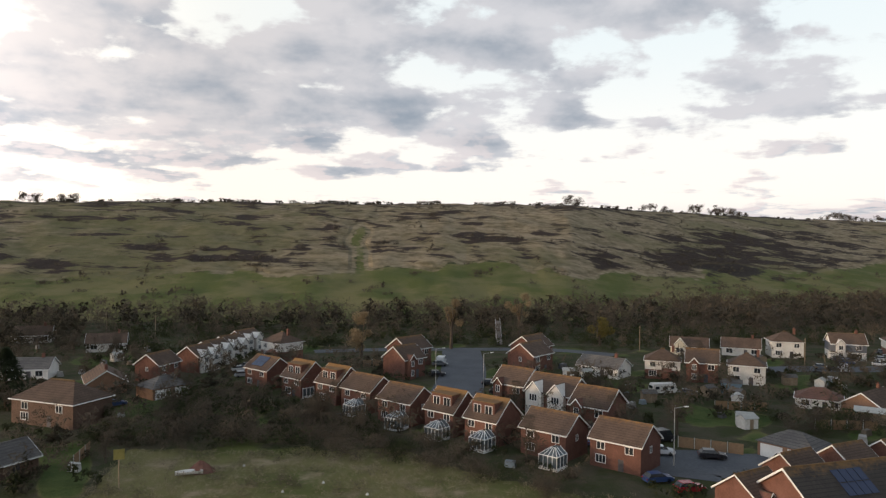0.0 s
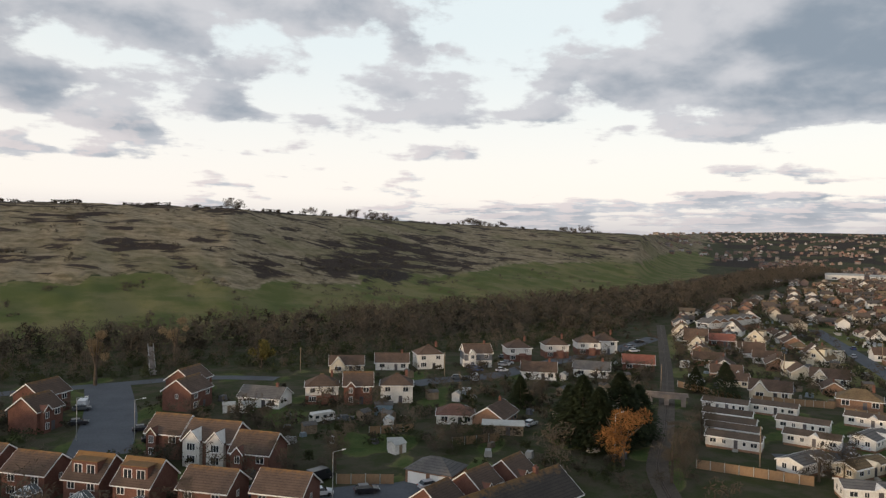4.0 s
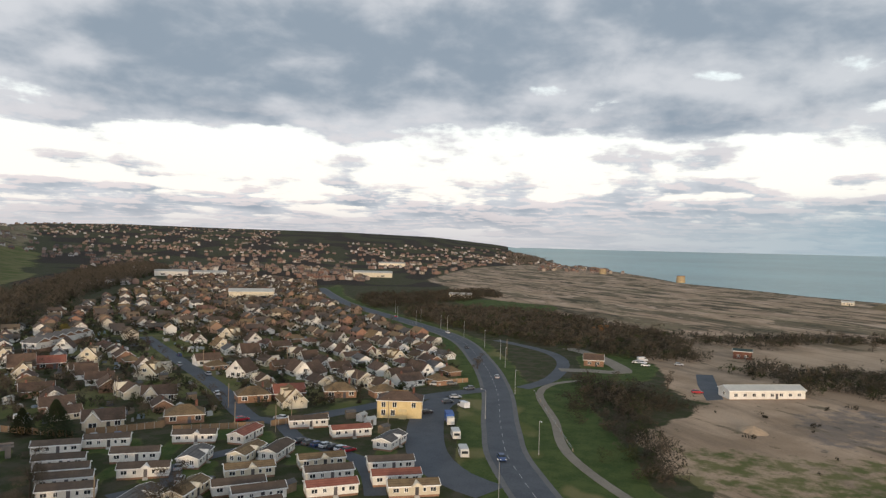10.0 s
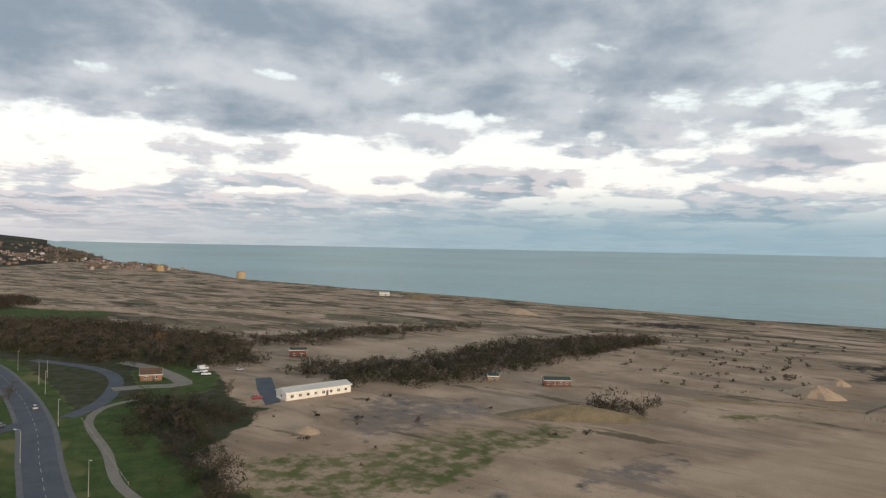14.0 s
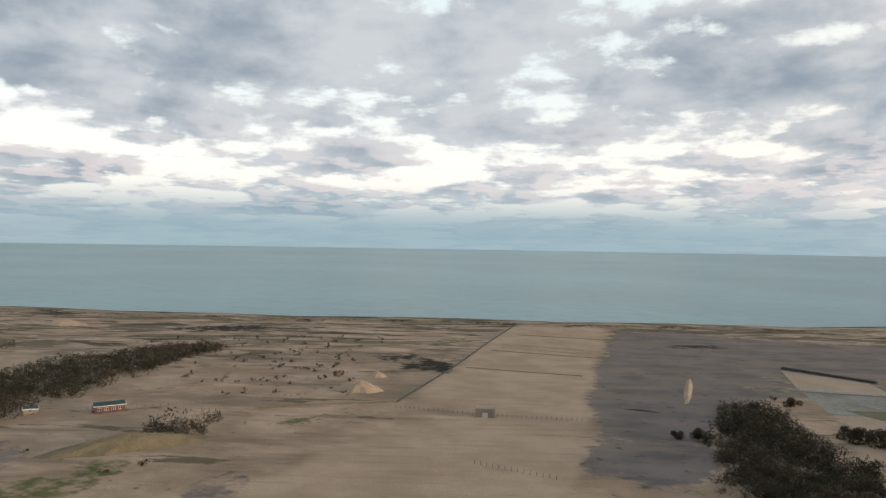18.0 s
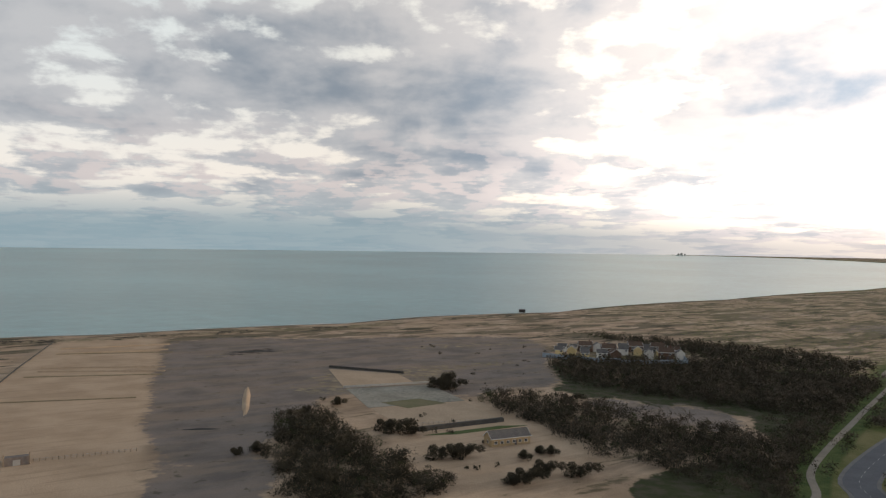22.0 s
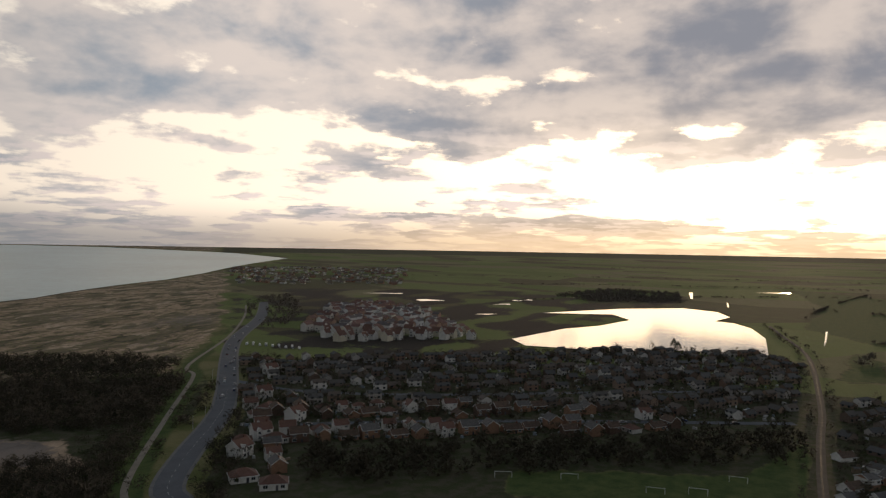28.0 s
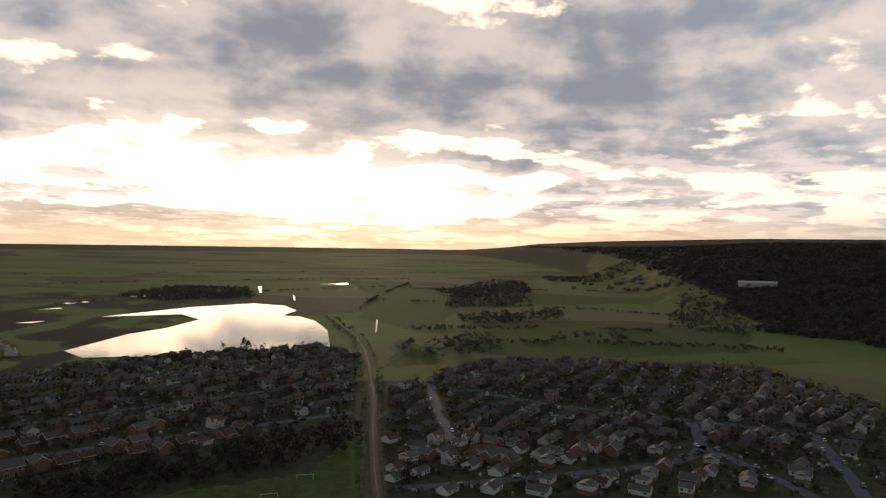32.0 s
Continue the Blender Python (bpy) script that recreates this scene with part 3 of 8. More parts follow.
WEST_STREETS = [[(-305.9, -431.1), (-314.9, -371.8), (-361.6, -303.8), (-458.4, -212.6), (-548, -121.1)], [(-251.2, -307.7), (-306.9, -256.8), (-359.5, -201.2), (-446.5, -97.9)],
                [(-358.7, -510.8), (-434.5, -414.5), (-528.4, -298.6), (-637.2, -146.3)]]
NORTH_STREETS = [[(-458.4, 111.7), (-401.5, 104), (-367.6, 79.1), (-331, 1), (-312.4, -48.2)], [(-545.8, -60.7), (-463.2, -45.5), (-392, -30.2)], [(-401.5, 104), (-341.3, 128.6), (-325.9, 132.3)],
                 [(-435.9, 176.3), (-362.4, 162.4), (-328.9, 154.6)], [(-528.6, -33.5), (-485, 37.4), (-458.4, 111.7), (-435.9, 176.3)]]


RANGE = [(221.6, -11.4), (251.5, -25.4), (272.8, -40), (286.8, -28.5), (437.8, -9.2), (563.3, 36), (778.5, 151.1), (1037.2, 269.9), (1627.9, 318.6), (2300, 150), (1300, -330), (760, -760), (100, -1000), (-170, -990),
         (-283.8, -747.6), (-95.1, -579.4), (-70.2, -434.2), (-113.4, -350.2), (-163.8, -359.8), (-140.3, -305.4), (-67.3, -250.4), (-70.2, -237.2), (-70, -215), (20, -150), (100, -90), (162.7, -24), (192.3, -14.1)]
GREY = [[(-78.1, -410.2), (-130.9, -383.2), (-163.8, -359.8), (-142.7, -317.3), (-91.1, -350.8)], [(251.4, -581.5), (231.3, -622.1), (-91, -687.2), (-73.6, -435.3), (-11.3, -402.5), (64.8, -399.8), (63.3, -308.7), (79.2, -276.9), (114.3, -269.3), (147.4, -363)],
        [(105.6, -255.3), (61.6, -281.2), (43.5, -223.3), (87.3, -214.2)], [(213.5, -506.3), (181.8, -662.5), (78, -301.4), (120.1, -288.6)], [(267.7, -73.5), (236.5, -101), (202, -90.7), (211.9, -64.5)]]
LANES = [[(195.8, -266), (312.1, -554.6), (319.9, -611.7), (245.2, -636.6), (117.3, -284.3)], [(158.5, -132.2), (171.4, -180.7), (164, -253.9), (115.6, -285), (80.8, -193.7)],
         [(360.7, -103.9), (420.5, -78.1), (476, -224.8), (431.7, -208.3), (374.1, -130.4)], [(-11.3, -402.5), (23.7, -340), (16.8, -291.7), (-17.8, -249.3), (-47.7, -249.9), (-66.8, -302.2), (-38.9, -367.3)]]
SHINGLE = [[(268.7, -55.5), (291.9, -94.4), (275.3, -111.6), (232.3, -119.5), (207.1, -96.9), (199.8, -76.8), (208.6, -57.8)], [(153.8, -90.3), (177.3, -112.7), (184.1, -152.3), (173.1, -167.4), (152.8, -140.8), (143.4, -123.7)],
           [(248.4, -246.9), (249.1, -285.5), (227, -299.1), (213.3, -290.8), (224, -261.7)], [(319.9, -203.7), (323.2, -240), (280.5, -266.2), (282, -233.8), (298.7, -190.6)]]
TURF_PATCHES = [[(211, -60.3), (199.8, -76.8), (201.1, -94.3), (228.9, -131.7), (205.5, -140.8), (193.5, -120.3), (186.6, -97), (171.1, -81), (162.3, -63.2), (172.2, -31.3), (189.1, -22.3)], [(326.7, -459.9), (303.2, -497), (280.3, -452.8), (288.2, -407.2)],
                [(249, -368.4), (247.7, -381.9), (224.9, -342.4), (238.5, -333.9)], [(170.7, -228.1), (157.9, -240.6), (140.9, -231.2), (145.7, -219.6), (159.3, -220.5)], [(227.3, -190.1), (210.2, -225.8), (200.1, -249.5), (189.3, -243.9), (199.9, -192.5)]]
DARK_PATCHES = [[(435, -274.6), (439.3, -299.3), (436.4, -325.6), (402.8, -317.3), (371.3, -267.5), (351, -222.9)], [(533, -352.4), (517.1, -394.6), (492.9, -436), (456.6, -427.3), (461.1, -376.8), (508, -345)], [(296.6, -350.6), (290.5, -367.8), (290, -396.8), (272.3, -379.5), (270.1, -342.8)],
                [(265.9, -345.5), (269.6, -375.8), (247.7, -381.9), (228, -346.9), (246.6, -328.9)], [(174.1, -542.9), (139.2, -582.8), (122.3, -569.7), (152.1, -530.9)]]
MEADOWS = [[(-1580.6, 34.2), (-1482.4, 317.6), (-1392.5, 289.2), (-1277.5, 32.9)], [(-819.5, -67.2), (-1030.2, 79.4), (-967.2, 201.7), (-964.6, 312.3), (-767.8, 249.1), (-673, 28.7), (-715, -49.9)],
           [(-1917.5, -447), (-1700, -180), (-1131.5, -81), (-858.3, -107.4), (-1000, -215), (-1354.6, -258.8)], [(-610.7, -104.5), (-640, -60), (-726.2, -73.2), (-800, -130)]]
OLIVE_TURF = [(211.7, -18.7), (206.7, -55.9), (232.7, -101.6), (219.6, -110.4), (194.4, -102), (161.4, -55.8), (166.8, -20.8)]
WEST_SHORE = [(-116.6, -738.7), (-274.9, -692.5), (-396.8, -612.9), (-569.9, -806.4), (-745.2, -1015.4), (-1742.1, -2135.9), (-1830.9, -2641.1), (-375.3, -1224.4), (-115.3, -952.5)]
GREENS = [[(369.6, 15), (386, -7.6), (349.8, -26.2), (307.5, -18.5), (298.3, 7.1)], [(300.2, 23.9), (287.7, 13.2), (213.6, -5.5), (168.1, -14.2), (170.4, 1.6), (236, 15.7)],
          [(693.9, 157.1), (701.6, 101.8), (666.7, 48.4), (611.9, 39.3), (610.8, 118.1)], [(907.8, 355), (708.3, 270.1), (603, 235.1), (734.7, 303.9)], [(-269, -172.1), (-325.9, -92.8), (-415.8, -84.7), (-302.1, -60.4), (-238.7, -157.3)],
          [(-66.9, 153.3), (-57.3, 153.6), (-48.9, 136.8), (-59.2, 124.4)], [(-65.3, 114.3), (-59.5, 120.9), (-48.5, 94.1), (-53.6, 94)]]


EAST = [(167, 169.5), (230.6, 237.6), (309.8, 311), (429.9, 379.1), (741.6, 522.8), (946.3, 584.8), (902.9, 395.1), (623, 260.2), (441.3, 132.3), (356.9, 78.1), (282.7, 57.9), (252.8, 72.6), (217.2, 81.3), (206.5, 98.8), (200.4, 114), (173.2, 137.1)]
PARK = [(166.2, 143.1), (190.2, 90.4), (205.2, 46.4), (147.5, 37.7), (125.7, 108)]
ESTATE_FIELD = [(-34.8, 115.4), (-7.4, 116.4), (17.3, 98.7), (40, 90), (-45, 90), (-48.3, 96.6), (-50.1, 114.8)]


def build_ground():
    na, rings = 900, np.concatenate([[0.5], np.exp(np.linspace(math.log(14), math.log(4900), 340))])
    ang = np.arange(na) * (2 * math.pi / na)
    rr, aa = np.meshgrid(rings, ang, indexing="ij")
    x, y = (-np.sin(aa) * rr).ravel(), (np.cos(aa) * rr).ravel()
    z = land(x, y)
    depth = sea_depth(x, y)
    z = np.where(depth > 0, z - np.clip(depth * 0.08, 0, 4), z)
    bank = (depth < -24) & (depth > -49.9)
    z = z + np.where(bank, 1.2 * np.sin((depth + 50) / 26 * math.pi), 0)
    lake = inside(LAKE, x, y)
    z = np.where(lake, z - 1.5, z)
    v = np.stack([x, y, z], 1)
    i, j = np.meshgrid(np.arange(len(rings) - 1), np.arange(na), indexing="ij")
    f = np.stack([i * na + j, i * na + (j + 1) % na, (i + 1) * na + (j + 1) % na, (i + 1) * na + j], -1).reshape(-1, 4)[:, ::-1]
    ob = bulk("ground", v, f, ground_material(), "open ground of gardens, shingle, heath and marsh pasture", "ground", smooth=True)
    r, az = np.hypot(x, y), turn_of(np.degrees(np.arctan2(-x, y)))
    foot, crest = np.interp(az, HILL[:, 0], HILL[:, 1]), np.interp(az, HILL[:, 0], HILL[:, 2])
    s = (r - foot) / (crest - foot)
    w1, w2 = waves(x, y, 120, 3), waves(x, y, 45, 4)
    hill = ((az > -47 + 2 * w1) | (az < -300)) & (s > -0.05)
    green = np.zeros(len(x))
    sandy, scrub, grey, straw, pasture = (np.zeros(len(x)) for _ in range(5))
    # the hill
    straw[hill & (s > 0.20)] = 1
    green[hill & (s <= 0.30 + 0.08 * w1)] = 1
    straw[hill & (s <= 0.26 + 0.08 * w1)] = 0.15
    scrub[hill & (s > 0.3) & (w2 + 0.5 * w1 + 0.5 * waves(x, y, 22, 6) > 0.36)] = 1
    scrub[hill & (s > 0.93) & (s < 1.1)] = 1
    patch = 1 - ((az + 23) / 9) ** 2 - ((s - 0.40) / 0.26) ** 2
    scrub[hill & (s > 0.12) & (patch + 1.3 * w2 + 0.7 * waves(x, y, 24, 6) + 0.5 * w1 > 0.55)] = 1
    reach = np.interp(az, (-52, -45, -38, -32, -29, -26, -14, -9, -4, 3, 8, 14, 22, 40), (0.38, 0.38, 0.36, 0.37, 0.30, 0.15, 0.16, 0.27, 0.34, 0.34, 0.29, 0.22, 0.19, 0.17))
    turf = hill & (s < reach + 0.05 * w1 + 0.03 * w2) & (az > -52)
    turf |= hill & (np.abs(az - 6.8 - 0.8 * w1) < 0.5) & (s < 0.62)
    green[turf], straw[turf], scrub[turf] = 1, 0.1, 0
    wooded = (az + 2.5 * w1 + 1.5 * waves(x, y, 420, 8) < -276) & (az > -300) & (s > 0.02)
    green[wooded] = 1
    scrub[wooded & (s > 0.14 + 0.05 * np.maximum(0, az + 288))] = 1
    # far town slopes
    town = (az < -42) & (az > -86) & (r > 900) & ~hill & ~inside(RANGE, x, y)
    scrub[town & (waves(x, y, 260, 5) > 0.0)] = 1
    # the shooting range between road and sea
    xw, yw = x + 7 * w2 + 5 * w1, y + 7 * waves(x, y, 40, 8)
    south = inside(RANGE, xw, yw) & (depth < 0)
    sandy[south] = 1
    u_, v_ = 0.863 * x + 0.505 * y, -0.505 * x + 0.863 * y
    line_ = waves(u_ * 0.16, v_ * 0.8, 60, 6) + 0.45 * waves(u_ * 0.5, v_, 40, 9)
    strip = south & (line_ > 0.22 - 0.12 * (r > 650)) & (r > 330) & (az > -205)
    straw[strip], scrub[strip & (w2 > 0.25)] = 0.5, 0.45
    thin_ = south & (np.abs(line_ + 0.25) < 0.05) & (r > 380)
    scrub[thin_] = 0.75
    for p in GREY:
        q = inside(p, x + 15 * w2 + 6 * w1, y + 15 * waves(x, y, 40, 8))
        grey[q], sandy[q] = 1, 1
    spots = south & (waves(x, y, 70, 7) > 0.5) & (r < 480)
    grey[spots & (az > -140)] = 0.8
    for p in SHINGLE:
        q = inside(p, x + 6 * w2, y + 6 * w1)
        grey[q], sandy[q] = 0.58, 1
    olive = inside(OLIVE_TURF, xw, yw)
    for p in TURF_PATCHES:
        olive |= inside(p, x + 4 * w2, y + 4 * w1)
    sandy[olive], green[olive], straw[olive], grey[olive] = 0.48, 1, 0, 0
    for p in DARK_PATCHES:
        q = inside(p, x + 3 * w2, y + 3 * w1)
        scrub[q], straw[q], grey[q] = 0.62, 0.4, 0
    field = inside(ESTATE_FIELD, x + 3 * w2, y + 3 * w1)
    straw[field], green[field] = 0.40, 1
    bright = np.zeros(len(x))
    for p in LANES:
        q = inside(p, x + 5 * w2 + 3 * waves(x, y, 17, 9), y + 5 * w1)
        bright[q], sandy[q], grey[q], scrub[q], straw[q] = 1, 1, 0, 0, 0
    beach = (depth > -25) & (depth < 4)
    sandy[beach], scrub[beach], grey[beach], straw[beach] = 1, 0, 0, 0
    bankz = (depth < -25) & (depth > -49.5)
    straw[bankz], scrub[bankz & (w2 > -0.3)] = 0.9, 0.75
    farw = (az + 3 * w1 < -197) & (az > -232) & (depth < -14) & (r > 330) & (off_line(MAIN_ROAD, x, y) > 14) & inside(WEST_SHORE, x, y)
    farw |= (az < -182) & (az > -214) & (depth < -14) & (r > 560) & ~south & (off_line(MAIN_ROAD, x, y) > 14)
    sandy[farw], green[farw], grey[farw & (line_ < 0.0)], straw[farw & (w2 > 0.1)] = 0.56, 1, 0.62, 0.5
    scrub[farw & (np.abs(line_ + 0.1) < 0.06)] = 0.8
    lawns = inside(EAST, x, y) & (w2 > -0.1)
    green[lawns] = 1
    # verges, pitch and marsh
    for p in GREENS:
        q = inside(p, x + 3 * w2, y + 3 * w1)
        green[q], sandy[q], scrub[q], grey[q], straw[q] = 1, 0, 0, 0, 0
    for line, wide in ((MAIN_ROAD, 14), (COAST_PATH, 7)):
        v_ = off_line(line, x, y) < wide
        green[v_], sandy[v_], scrub[v_], grey[v_] = 1, 0, 0, 0
    marsh = (az + 2 * w1 < -214) & (az > -300) & (r > 560) & (s < 0.1) & ~town
    pasture[marsh] = 1
    wet = marsh & (az > -250) & (r > 560) & (r < 1600)
    scrub[wet & (w1 > -0.12)] = 0.8
    lush = np.zeros(len(x))
    lush[turf] = 0.40 + 0.14 * w2[turf]
    for p in MEADOWS:
        q = inside(p, x + 12 * w1, y + 12 * w2)
        lush[q], green[q], pasture[q], scrub[q] = 1, 1, 0, 0
    for p in GREENS:
        lush[inside(p, x + 3 * w2, y + 3 * w1)] = 1
    lush[off_line(COAST_PATH, x, y) < 7] = 1
    lush[(off_line(MAIN_ROAD, x, y) < 14) & (az > -125) & (w2 > -0.3)] = 1
    homes = inside(PARK, x, y) & (waves(x, y, 17, 5) > 0.0)
    yards = (az > -46) & (az < 30) & (r > 125) & (r < 240) & (waves(x, y, 26, 9) > 0.25)
    green[homes | yards], lush[homes | yards] = 1, 1

    def soften(field, times=2):
        q = field.reshape(len(rings), na)
        for _ in range(times):
            q = (np.roll(q, 1, 1) + 2 * q + np.roll(q, -1, 1)) / 4
            q = (np.vstack([q[:1], q[:-1]]) + 2 * q + np.vstack([q[1:], q[-1:]])) / 4
        return q.ravel()

    green, sandy, scrub, grey, straw, pasture, bright, lush = (soften(q, k) for q, k in ((green, 2), (sandy, 3), (scrub, 2), (grey, 15), (straw, 2), (pasture, 2), (bright, 5), (lush, 2)))
    for key, cols in (("zone_a", (green, sandy, scrub, lush)), ("zone_b", (grey, straw, pasture, bright))):
        at = ob.data.color_attributes.new(key, "FLOAT_COLOR", "POINT")
        at.data.foreach_set("color", np.stack(cols, 1).astype(np.float32).ravel())
    return ob


build_ground()


def water_material(name, col, rough, scale, strength):
    m = bpy.data.materials.new(name)
    m.use_nodes = True
    g = Nodes(m.node_tree)
    pos = g.add("ShaderNodeNewGeometry").outputs["Position"]
    st = g.vm("MULTIPLY", pos, (1.0, 1.0, 1.0))
    n = g.m("ADD", g.noise(st, scale, 4, 0.6), g.m("MULTIPLY", g.noise(st, scale * 0.13, 3, 0.5), 2.0))
    b = g.add("ShaderNodeBsdfPrincipled")
    # Streaks in the base colour stand in for the sheen of ripples.
    big = g.step(g.m("ADD", g.m("MULTIPLY", g.noise(pos, 0.0016, 3, 0.5), 0.5), g.m("MULTIPLY", g.noise(pos, 0.035, 5, 0.65), 0.5)), 0.38, 0.64)
    g.put(b.inputs["Base Color"], g.mix(big, tuple(c * 0.74 for c in col), tuple(c * 1.06 for c in col)))
    b.inputs["Roughness"].default_value = rough
    b.inputs["IOR"].default_value = 1.33
    bp = g.add("ShaderNodeBump")
    bp.inputs["Strength"].default_value, bp.inputs["Distance"].default_value = strength, 1.0
    g.put(bp.inputs["Height"], n)
    g.put(b.inputs["Normal"], bp.outputs[0])
    o = g.add("ShaderNodeOutputMaterial")
    g.put(o.inputs[0], b.outputs[0])
    return m


SEA = water_material("sea water", (0.140, 0.320, 0.315), 0.30, 0.12, 0.5)
STILL = water_material("still water", (0.05, 0.06, 0.06), 0.04, 0.3, 0.022)
STILL.node_tree.nodes["Principled BSDF"].inputs["IOR"].default_value = 1.6


def build_sea():
    az = np.linspace(-218.7, -82, 420)
    near, far = np.interp(az, COAST[:, 0], COAST[:, 1]), np.interp(az, FAR_SHORE[:, 0], FAR_SHORE[:, 1])
    s = np.linspace(0, 1, 60)
    r = near[None] * (np.maximum(far, near + 1) / near)[None] ** s[:, None]
    a = np.radians(az)[None] + 0 * r
    x, y = -np.sin(a) * r, np.cos(a) * r
    z = land(x, y) + 0.05
    i, j = np.meshgrid(np.arange(59), np.arange(419), indexing="ij")
    f = np.stack([i * 420 + j, i * 420 + j + 1, (i + 1) * 420 + j + 1, (i + 1) * 420 + j], -1).reshape(-1, 4)
    bulk("sea", np.stack([x.ravel(), y.ravel(), z.ravel()], 1), f, SEA, "calm grey-green sea under a cloudy sky", "water", smooth=True)
    # thin line of foam on the beach
    foam = Shape()
    for k in range(0, 419):
        w0, w1 = 2.6 + 1.6 * math.sin(k * 0.9), 2.6 + 1.6 * math.sin((k + 1) * 0.9)
        if near[k] < 1500:
            p = [way(az[k], 0) * (near[k] + 3), way(az[k + 1], 0) * (near[k + 1] + 3), way(az[k + 1], 0) * (near[k + 1] + 3 + w1), way(az[k], 0) * (near[k] + 3 + w0)]
            foam.face([(q.x, q.y, z_at(q.x, q.y) + 0.2) for q in p])
    tagged(new("surf", foam.mesh("surf", [WHITE])), "thin white line of surf along the beach", "surf", "", "stuff")


build_sea()


def pond(name, poly, label):
    c = Shape()
    zz = max(z_at(*p) for p in poly) + 0.05
    c.face([(px, py, zz) for px, py in poly])
    return tagged(new(name, c.mesh(name, [STILL])), label, "water", "", "structure")


pond("lake", LAKE, "still lake reflecting the bright evening sky")


def smooth_line(line, step=6.0):
    """Points along a line, rounded at its corners."""
    out = []
    n = len(line)
    for i in range(n - 1):
        p0, p1, p2, p3 = (Vector(line[min(max(k, 0), n - 1)]) for k in (i - 1, i, i + 1, i + 2))
        m = max(2, int((p2 - p1).length / step))
        for k in range(m):
            t = k / m
            out.append(0.5 * (2 * p1 + (p2 - p0) * t + (2 * p0 - 5 * p1 + 4 * p2 - p3) * t * t + (3 * p1 - p0 - 3 * p2 + p3) * t ** 3))
    out.append(Vector(line[-1]))
    return out


def ribbon(name, line, width, mat, lift, label, kind="structure", category="road", thick=0.12, widths=None):
    pts = smooth_line(line)
    c = Shape()
    n = len(pts)
    rows = []
    for i, p in enumerate(pts):
        d = (pts[min(i + 1, n - 1)] - pts[max(i - 1, 0)]).normalized()
        w = width if widths is None else np.interp(i / (n - 1), np.linspace(0, 1, len(widths)), widths)
        sd = Vector((-d.y, d.x)) * (w / 2)
        zz = z_at(p.x, p.y) + lift
        a, b = p + sd, p - sd
        rows.append(((a.x, a.y, zz), (b.x, b.y, zz)))
    for i in range(n - 1):
        (a, b), (d, e) = rows[i], rows[i + 1]
        c.face([b, e, d, a])
        c.face([a, d, (d[0], d[1], d[2] - thick), (a[0], a[1], a[2] - thick)])
        c.face([e, b, (b[0], b[1], b[2] - thick), (e[0], e[1], e[2] - thick)])
    return tagged(new(name, c.mesh(name, [mat])), label, category, "", kind)


ROAD_WIDTHS = [9.0] * 5 + [11.0] + [12.5] * 3 + [11.0]
road = ribbon("road", MAIN_ROAD, 9.0, ASPHALT, 0.10, "wide grey asphalt main road with dashed centre line", widths=ROAD_WIDTHS)
ribbon("pavement", MAIN_ROAD, 11.4, KERB, 0.06, "pale pavement along the main road", category="pavement", widths=[w + 3.0 for w in ROAD_WIDTHS])
ribbon("coast_path", COAST_PATH, 2.9, TRACK, 0.08, "pale gravel path between grass verges", category="path")
ribbon("loop_road", LOOP_ROAD, 6.0, ASPHALT, 0.08, "narrow asphalt loop road off the main road")
ribbon("range_road", RANGE_ROAD, 8.0, TRACK, 0.09, "pale track to the car park of the range")
ribbon("pub_road", PUB_ROAD, 7.0, ASPHALT, 0.07, "asphalt street through the bungalow estate")
ribbon("layby", LAYBY, 11.0, ASPHALT, 0.05, "broad asphalt lay-by beside the main road")
ribbon("close", CLOSE, 12.0, ASPHALT, 0.07, "short asphalt close between brick houses")
ribbon("canal_road", CANAL_ROAD, 6.0, ASPHALT, 0.05, "asphalt road below the wooded canal bank")
ribbon("garage_court", GARAGE_COURT, 14.0, ASPHALT, 0.05, "asphalt garage court")
ribbon("hill_street", HILL_STREET, 8.0, ASPHALT, 0.06, "asphalt street below the wooded bank")
ribbon("railway", RAILWAY, 4.2, BALLAST, 0.12, "narrow-gauge railway track bed of pale ballast", category="railway")
ribbon("park_road", [(196, 93), (183, 83), (177, 73), (170, 60), (158, 52), (146, 47)], 5.0, ASPHALT, 0.05, "narrow asphalt road between the park homes")
ribbon("park_road", [(180, 78), (166, 93), (150, 99), (140, 94), (128, 100)], 4.5, ASPHALT, 0.055, "narrow asphalt road between the park homes")
for line in WEST_STREETS + NORTH_STREETS:
    ribbon("side_street", line, 6.5, ASPHALT, 0.05, "asphalt residential street in the shade")

# ---------------------------------------------------------------- houses


